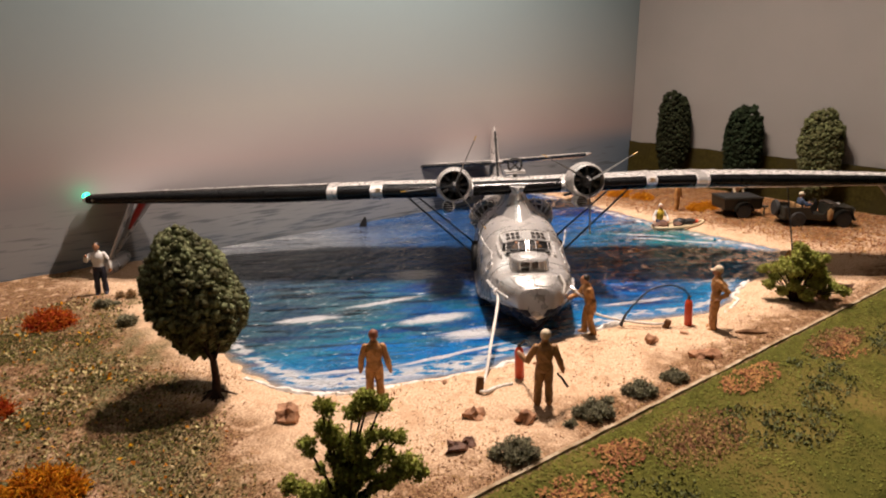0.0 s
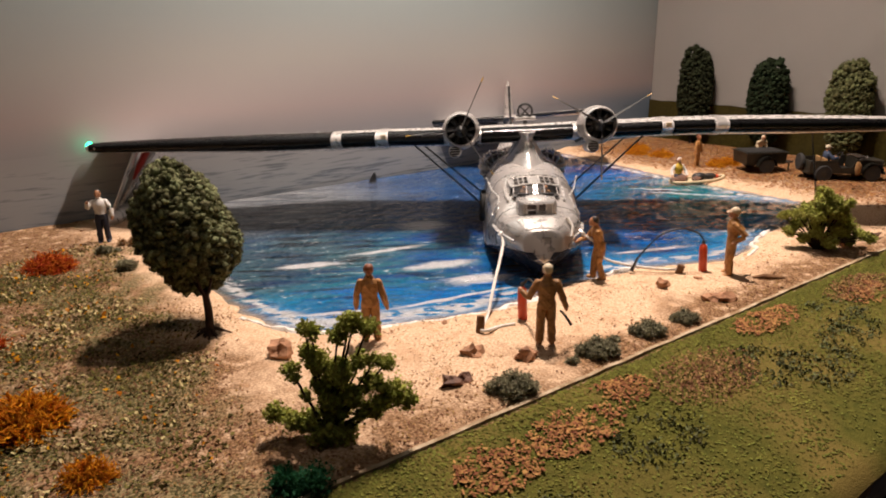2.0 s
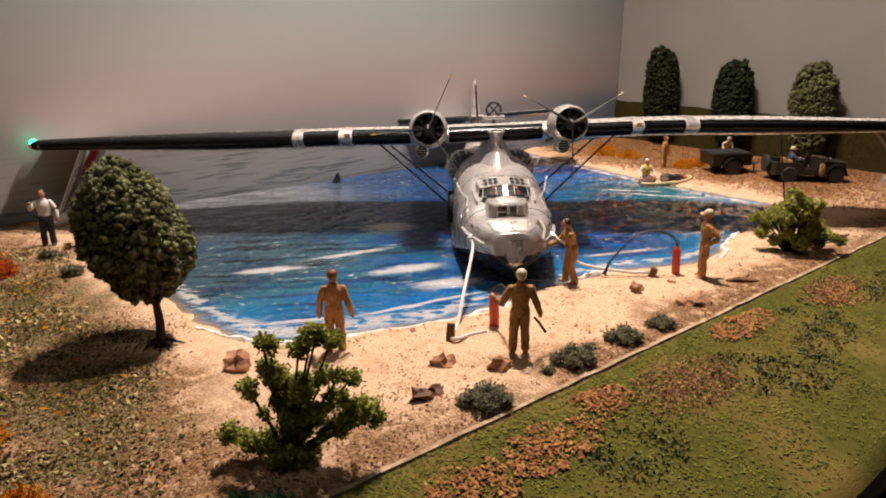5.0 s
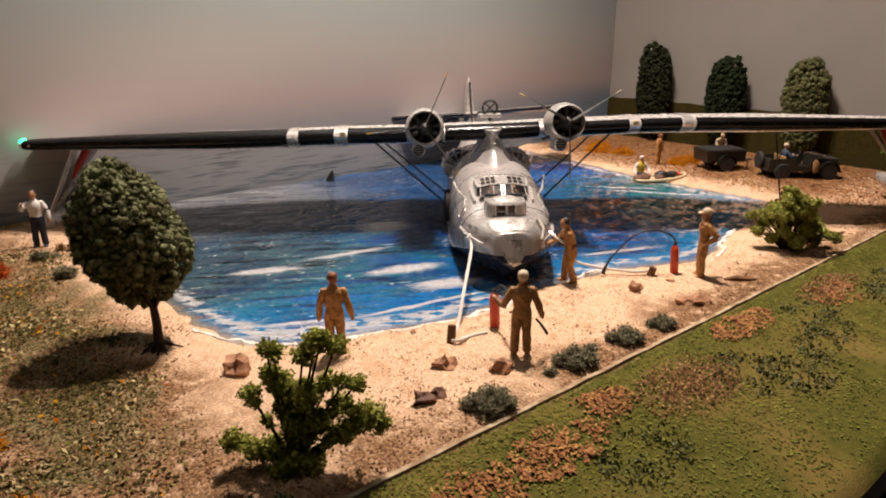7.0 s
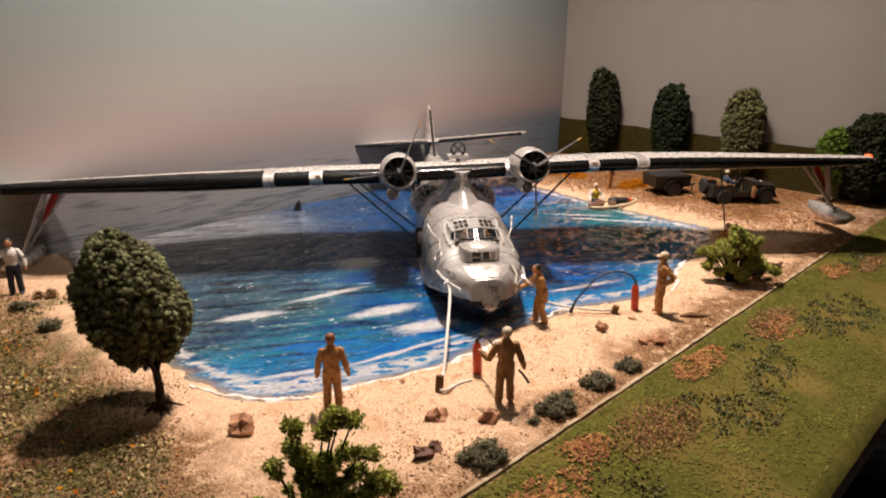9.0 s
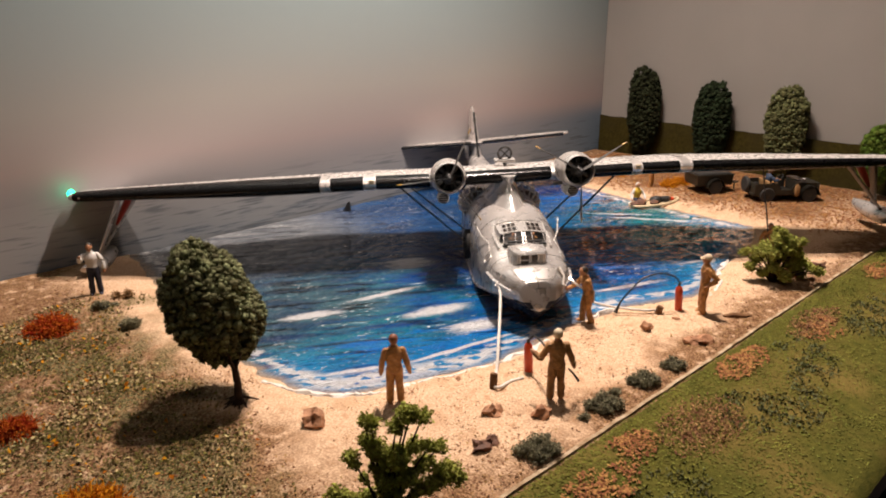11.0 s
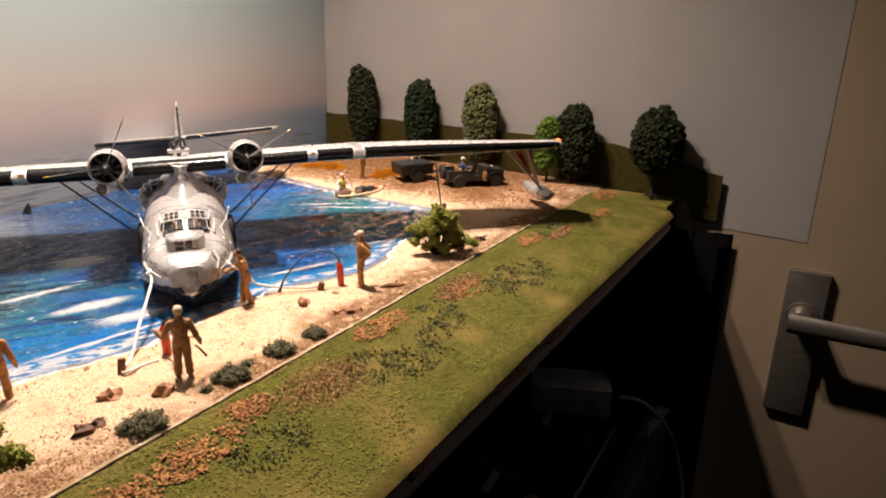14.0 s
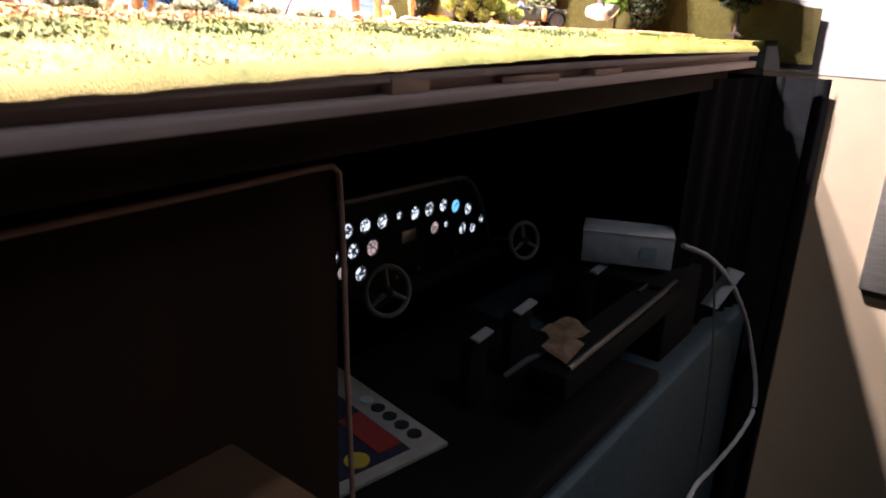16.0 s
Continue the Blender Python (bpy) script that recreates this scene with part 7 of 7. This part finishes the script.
DIALS = [(0.509, -0.146, 0.0058), (0.528, -0.146, 0.0058), (0.547, -0.146, 0.0060), (0.567, -0.145, 0.0036), (0.586, -0.147, 0.0055), (0.605, -0.147, 0.0060), (0.624, -0.147, 0.0055), (0.642, -0.151, 0.0060), (0.661, -0.157, 0.0055), (0.683, -0.171, 0.0040), (0.515, -0.163, 0.0060), (0.536, -0.165, 0.0066), (0.613, -0.165, 0.0055), (0.654, -0.174, 0.0055), (0.670, -0.177, 0.0045), (0.629, -0.165, 0.0030),
         (0.504, -0.177, 0.0055), (0.523, -0.183, 0.0060), (0.489, -0.147, 0.0058), (0.494, -0.164, 0.0058)]
for i, (x, z, r) in enumerate(DIALS):
    bm = bmesh.new()
    lathe(bm, [(r * 1.14, 0.0), (r * 1.14, 0.0016), (r * 0.96, 0.0016), (r * 0.96, 0.0004)], (x, 0.1926, z), (0, -1, 0), 20, 0, False)
    d = part("dial", bm, grey_plastic, dash)
    bm = bmesh.new()
    lathe(bm, [(r * 0.98, 0.0), (r * 0.98, 0.0006)], (x, 0.1926, z), (0, -1, 0), 20)
    part("dial_face", bm, dial_blue if i == 7 else dial_red if i in (12, 16, 11) else dial_face, d)
    bm = bmesh.new()
    a = i * 1.9
    box(bm, (x + 0.25 * r * math.cos(a), 0.1917, z + 0.25 * r * math.sin(a)), (r * 0.9, 0.0004, r * 0.13), 0, pose(0, 0, 0, 0, -math.degrees(a), 0))
    part("needle", bm, black, d)
bm = bmesh.new()
box(bm, (0.579, 0.1915, -0.165), (0.018, 0.0012, 0.010), 0.0003)
part("name_plate", bm, brushed, dash)
for i in range(9):
    bm = bmesh.new()
    lathe(bm, [(0.0020, 0.0), (0.0020, 0.004), (0.0012, 0.005)], (0.560 + 0.014 * i, 0.1910, -0.196 - 0.003 * (i % 2)), (0, -1, 0.2), 10)
    part("switch", bm, (panel_trim, grey_plastic, print_tan)[i % 3], dash)
bm = bmesh.new()
box(bm, (0.60, 0.180, -0.2020), (0.185, 0.020, 0.010), 0.003)
part("lower_rail", bm, dash_black, cock)
for x, y, z, r in ((0.481, 0.125, -0.167, 0.0165), (0.656, 0.127, -0.172, 0.0155)):
    w = empty("control_wheel", pose(x, y, z, 72, 0, -10), "", "")
    w.parent = cock
    w.matrix_basis = pose(x, y, z, 76, 0, -16)
    bm = bmesh.new()
    tube(bm, [(r * math.cos(a), r * math.sin(a), 0) for a in (2 * math.pi * i / 36 for i in range(37))], 0.0018, 10, 0, False)
    part("rim", bm, grey_plastic, w)
    for k in range(3):
        a = radians(90 + 120 * k)
        bm = bmesh.new()
        tube(bm, [(0, 0, 0), (r * math.cos(a), r * math.sin(a), 0)], [0.0020, 0.0013], 8)
        part("spoke", bm, grey_plastic, w)
    bm = bmesh.new()
    lathe(bm, [(0.0005, 0.003), (0.0032, 0.002), (0.0036, -0.002), (0.0022, -0.004), (0.0022, -0.045)], n=14)
    part("column", bm, dash_black, w)
# seat pan, side rail and pedal bars of the cockpit
bm = bmesh.new()
box(bm, (0.52, 0.10, -0.262), (0.30, 0.20, 0.012), 0.003)
part("cockpit_floor", bm, curtain_black, cock)
bm = bmesh.new()
box(bm, (0.640, 0.028, -0.216), (0.235, 0.030, 0.020), 0.004, pose(0, 0, 0, 0, 0, 1))
part("side_rail", bm, curtain_black, cock)
bm = bmesh.new()
tube(bm, [(0.530, 0.014, -0.204), (0.640, 0.016, -0.2035), (0.735, 0.019, -0.203)], 0.0022, 8)
part("rail_tube", bm, strut_metal, cock)
bm = bmesh.new()
tube(bm, [(0.690, 0.034, -0.204), (0.745, 0.036, -0.2035)], 0.0016, 8)
part("rail_tube", bm, strut_metal, cock)
for x, y, z, ln in ((0.590, 0.083, -0.200, 0.030), (0.527, 0.079, -0.200, 0.022), (0.712, 0.080, -0.200, 0.030)):
    bm = bmesh.new()
    box(bm, (x, y, z), (ln, 0.0075, 0.0022), 0.0008, pose(0, 0, 0, 12, 0, 6))
    part("pedal_bar", bm, cable_grey, cock)
    bm = bmesh.new()
    box(bm, (x, y + 0.006, z - 0.03), (ln * 1.0, 0.010, 0.055), 0.003)
    part("seat_block", bm, curtain_black, cock)
for x, y, rz in ((0.575, 0.040, -6), (0.552, 0.030, 8)):
    bm = bmesh.new()
    rows = [[(-0.018 + 0.036 * i / 8, -0.010 + 0.020 * j / 5, 0.003 * noise.noise(Vector((i * 0.6, j * 0.7, x * 90)))) for j in range(6)] for i in range(9)]
    loft(bm, rows, closed=False, cap=False)
    bmesh.ops.solidify(bm, geom=bm.faces[:], thickness=0.0005)
    o = part("leaflet", bm, print_tan)
    o.matrix_world = pose(x, y, -0.2005, 20, 0, rz)
    tagged(o, "crumpled tan leaflet lying in the cockpit model", "leaflet", "leaflets")
bm = bmesh.new()
tube(bm, [(0.512, 0.050, -0.215), (0.528, 0.042, -0.206), (0.540, 0.036, -0.204)], [0.0018, 0.0022, 0.0014], 8)
part("lever", bm, grey_plastic, cock)

bm = bmesh.new()
box(bm, (0.655, 0.105, -0.475), (0.50, 0.225, 0.41), 0.006)
tagged(part("plinth", bm, carpet_grey), "blue-grey cloth-covered plinth under the cockpit model", "plinth")

board = empty("picture_board", pose(0.4345, 0.1385, -0.2535, 0, 0, -10.5), "white-edged board with coloured print and dark circles", "board")
bm = bmesh.new()
box(bm, (0, 0, 0), (0.104, 0.130, 0.003), 0.0005)
part("sheet", bm, cream_card, board)
for nm, x, y, w, d, mm in (("print", -0.009, -0.004, 0.074, 0.104, cloth_navy), ("print", -0.004, 0.034, 0.050, 0.020, red_paint), ("print", 0.018, -0.026, 0.018, 0.046, red_paint)):
    bm = bmesh.new()
    box(bm, (x, y, 0.0016 + 0.0006 * (1 if mm is cloth_navy else 2)), (w, d, 0.0006))
    part(nm, bm, mm, board)
bm = bmesh.new()
lathe(bm, [(0.008, 0.0018), (0.008, 0.0030)], (-0.005, -0.046, 0), n=16)
part("print", bm, yellow_print, board)
for k in range(5):
    bm = bmesh.new()
    lathe(bm, [(0.0050, 0.0015), (0.0050, 0.0026), (0.0036, 0.0026)], (0.0407, 0.008 - 0.0132 * k, 0), n=18)
    part("circle", bm, carton_blue if k == 0 else black, board)

carton = empty("carton", pose(0.742, 0.070, -0.180, 0, 0, -66), "white carton with a pale blue print on the plinth's end", "carton")
bm = bmesh.new()
box(bm, (0, 0, -0.002), (0.078, 0.042, 0.028), 0.0012)
part("box_body", bm, carton_white, carton)
bm = bmesh.new()
box(bm, (0, 0, 0.0126), (0.079, 0.043, 0.0014), 0.0003)
part("lid", bm, carton_white, carton)
bm = bmesh.new()
box(bm, (0.018, -0.0212, -0.003), (0.014, 0.0008, 0.012))
part("print", bm, carton_blue, carton)
bm = bmesh.new()
box(bm, (0.752, 0.070, -0.238), (0.085, 0.11, 0.072), 0.002)
tagged(part("stand_block", bm, curtain_black), "black block carrying the carton", "block")

cord("cable", [(0.742, 0.020, -0.172), (0.770, 0.004, -0.186), (0.797, -0.010, -0.212), (0.836, -0.018, -0.252), (0.868, -0.022, -0.290), (0.892, -0.031, -0.345), (0.893, -0.035, -0.382), (0.858, -0.031, -0.402), (0.790, -0.027, -0.402), (0.722, -0.027, -0.394), (0.692, -0.028, -0.450), (0.685, -0.030, -0.600)], 0.0023, cable_grey, "grey cable hanging in a loop under the table", "cable")
cord("cable", [(0.760, -0.004, -0.19), (0.752, -0.016, -0.26), (0.748, -0.022, -0.36), (0.735, -0.022, -0.50)], 0.0010, black, "thin black cord hanging in front of the plinth", "cable")
bm = bmesh.new()
rows = [[(0.018 * (i / 6 - 0.5), 0.004 * math.sin(i * 0.7) + 0.002 * k, -0.042 * k / 6) for k in range(7)] for i in range(7)]
loft(bm, rows, closed=False, cap=False)
bmesh.ops.solidify(bm, geom=bm.faces[:], thickness=0.0005)
ob = part("paper_tag", bm, carton_blue)
ob.matrix_world = pose(0.796, -0.013, -0.200, 0, 18, -35)
tagged(ob, "pale blue plastic tag hanging on the cable", "tag")

# stand drawn for a half-seen brown shape, its height chosen to fit the view
stand = empty("stand", pose(0.2625, 0.0015, -1.145), "slim brown veneered stand on the floor before the panel", "stand")
bm = bmesh.new()
box(bm, (0, 0, 0.4925), (0.068, 0.066, 0.985), 0.002)
part("body", bm, stand_brown, stand)
bm = bmesh.new()
box(bm, (0, 0, 0.990), (0.075, 0.073, 0.010), 0.002)
part("top", bm, stand_brown, stand)

# ---- crumbs, flock and litter ----
def scatter(n, x0, x1, y0, y1, keep, seed):
    rng = np.random.default_rng(seed)
    p = np.stack([rng.uniform(x0, x1, n), rng.uniform(y0, y1, n)], 1)
    k = np.array([keep(a, b) for a, b in p])
    return p[rng.random(n) < k]


def ground_z(p):
    return sand_height(p[:, 0], p[:, 1])


def near(a, b, spots):
    return max((1 - math.hypot((a - x) / rx, (b - y) / ry) ** 2 for x, y, rx, ry in spots), default=0)


def meadow(a, b):
    w = 0.03 * noise.noise(Vector((a * 22, b * 22, 1)))
    return min(1.0, max(0.0, (0.190 + 0.10 * b + w - a) / 0.05)) * min(1.0, max(0.0, (0.445 + w - b) / 0.03)) * min(1.0, max(0.12, 0.55 + 1.6 * noise.noise(Vector((a * 34, b * 34, 4)))))


def brown(a, b):
    w = 0.035 * noise.noise(Vector((a * 20, b * 20, 5)))
    seam = max(0.0, (0.141 + w - b) / 0.03)
    corner = max(0.0, (0.244 + w - a - 0.05 * b) / 0.035) * (1.0 if b < 0.47 else 0.35)
    far = max(0.0, min((a - 0.735 - w) / 0.05, (b - 0.17) / 0.03)) * 0.6
    return min(1.0, max(min(1.0, seam) * 0.9, corner * 1.2, far)) + 0.004


def dry(p):
    return p[shore_distance(p[:, 0], p[:, 1]) < -0.002]


p = dry(scatter(170000, -0.05, 0.90, 0.112, 0.525, brown, 1))
tagged(flakes("leaf_litter", p, ground_z(p), 0.00062, litter, 1), "fine brown leaf litter strewn over the sand", "litter", kind="stuff")
p = dry(scatter(120000, -0.05, 0.25, 0.112, 0.46, meadow, 2))
tagged(flakes("meadow_flock", p, ground_z(p), 0.00082, flock, 2, 0.9), "mottled green and yellow meadow flock", "flock", kind="stuff")
p = dry(scatter(46000, -0.05, 0.25, 0.112, 0.46, lambda a, b: meadow(a, b) * max(0, min(1, 2.2 * noise.noise(Vector((a * 30, b * 30, 9))) + 0.25)), 3))
tagged(flakes("straw_flock", p, ground_z(p) + 0.0008, 0.00095, flock_straw, 3, 1.0), "pale straw flock patches in the meadow", "flock", kind="stuff")
p = dry(scatter(2200, -0.05, 0.25, 0.112, 0.46, meadow, 13))
tagged(flakes("red_crumbs", p, ground_z(p) + 0.0010, 0.0010, shrub_orange, 13, 1.0), "scattered orange crumbs in the meadow", "crumbs", kind="stuff")
p = scatter(90000, 0.02, 0.860, 0.0195, 0.107, lambda a, b: 1.0, 4)
tagged(flakes("grass_flock", p, turf_height(p[:, 0], p[:, 1]) - 0.0003, 0.00055, grass_blade, 4, 0.5), "short green grass flock on the turf strip", "grass", kind="stuff")
RED = [(0.300, 0.086, 0.026, 0.012), (0.334, 0.092, 0.018, 0.010), (0.447, 0.095, 0.028, 0.010), (0.527, 0.083, 0.022, 0.012), (0.659, 0.092, 0.022, 0.010), (0.860, 0.090, 0.03, 0.012), (0.265, 0.086, 0.02, 0.012), (0.79, 0.07, 0.02, 0.008)]
FINE = [(0.376, 0.081, 0.034, 0.017), (0.532, 0.089, 0.034, 0.012), (0.70, 0.078, 0.03, 0.008)]
DARK = [(0.326, 0.066, 0.026, 0.014), (0.432, 0.060, 0.034, 0.016), (0.407, 0.072, 0.024, 0.016), (0.578, 0.064, 0.050, 0.022), (0.49, 0.080, 0.026, 0.016), (0.470, 0.066, 0.03, 0.012), (0.70, 0.088, 0.03, 0.010), (0.25, 0.06, 0.03, 0.014)]
p = scatter(190000, 0.0, 0.89, 0.020, 0.105, lambda a, b: min(1.0, 2.2 * near(a, b, RED)) * max(0, 0.40 + 0.9 * noise.noise(Vector((a * 110, b * 110, 2)))), 5)
tagged(flakes("russet_crumbs", p, turf_height(p[:, 0], p[:, 1]) + 0.0006, 0.00088, litter_red, 5, 0.5), "russet leaf crumbs in patches on the turf", "crumbs", kind="stuff")
p = scatter(110000, 0.0, 0.88, 0.020, 0.105, lambda a, b: near(a, b, FINE) * 1.0, 6)
tagged(flakes("fine_litter", p, turf_height(p[:, 0], p[:, 1]) + 0.0009, 0.0007, litter, 6, 1.0), "fine brown litter patches on the turf", "litter", kind="stuff")
p = scatter(90000, 0.0, 0.88, 0.020, 0.105, lambda a, b: min(1.0, 1.6 * near(a, b, DARK)) * max(0, 0.36 + 0.9 * noise.noise(Vector((a * 90, b * 90, 6)))), 7)
cl = np.concatenate([p, (turf_height(p[:, 0], p[:, 1]) + 0.0008)[:, None]], 1)
tagged(foliage("dark_crumbs", cl, np.random.default_rng(7).uniform(0.0005, 0.0011, len(cl)), litter_dark, None, 7), "dark green crumbs in patches on the turf", "crumbs", kind="stuff")
p = dry(scatter(52000, 0.715, 0.90, 0.13, 0.50, lambda a, b: min(0.5, max(0.0, (a - 0.715 + 0.02 * noise.noise(Vector((a * 40, b * 40, 3)))) / 0.08)), 8))
tagged(flakes("pebble_litter", p, ground_z(p) + 0.0002, 0.0011, litter_red, 8, 0.4), "coarse russet crumbs on the far sand", "litter", kind="stuff")

p = scatter(60000, 0.02, 0.860, 0.0195, 0.107, lambda a, b: 0.55 + 0.9 * noise.noise(Vector((a * 60, b * 60, 12))), 14)
tagged(flakes("grass_tufts", p, turf_height(p[:, 0], p[:, 1]) + 0.0000, 0.0007, grass_tuft, 14, 0.30), "loose olive grass tufts on the turf strip", "grass", kind="stuff")
p = dry(scatter(60000, 0.24, 0.70, 0.112, 0.215, lambda a, b: max(0.0, 0.10 + 0.35 * noise.noise(Vector((a * 50, b * 50, 21)))), 15))
tagged(flakes("sand_specks", p, ground_z(p) - 0.0001, 0.00050, litter, 15, 0.5), "fine brown specks strewn over the beach sand", "litter", kind="stuff")
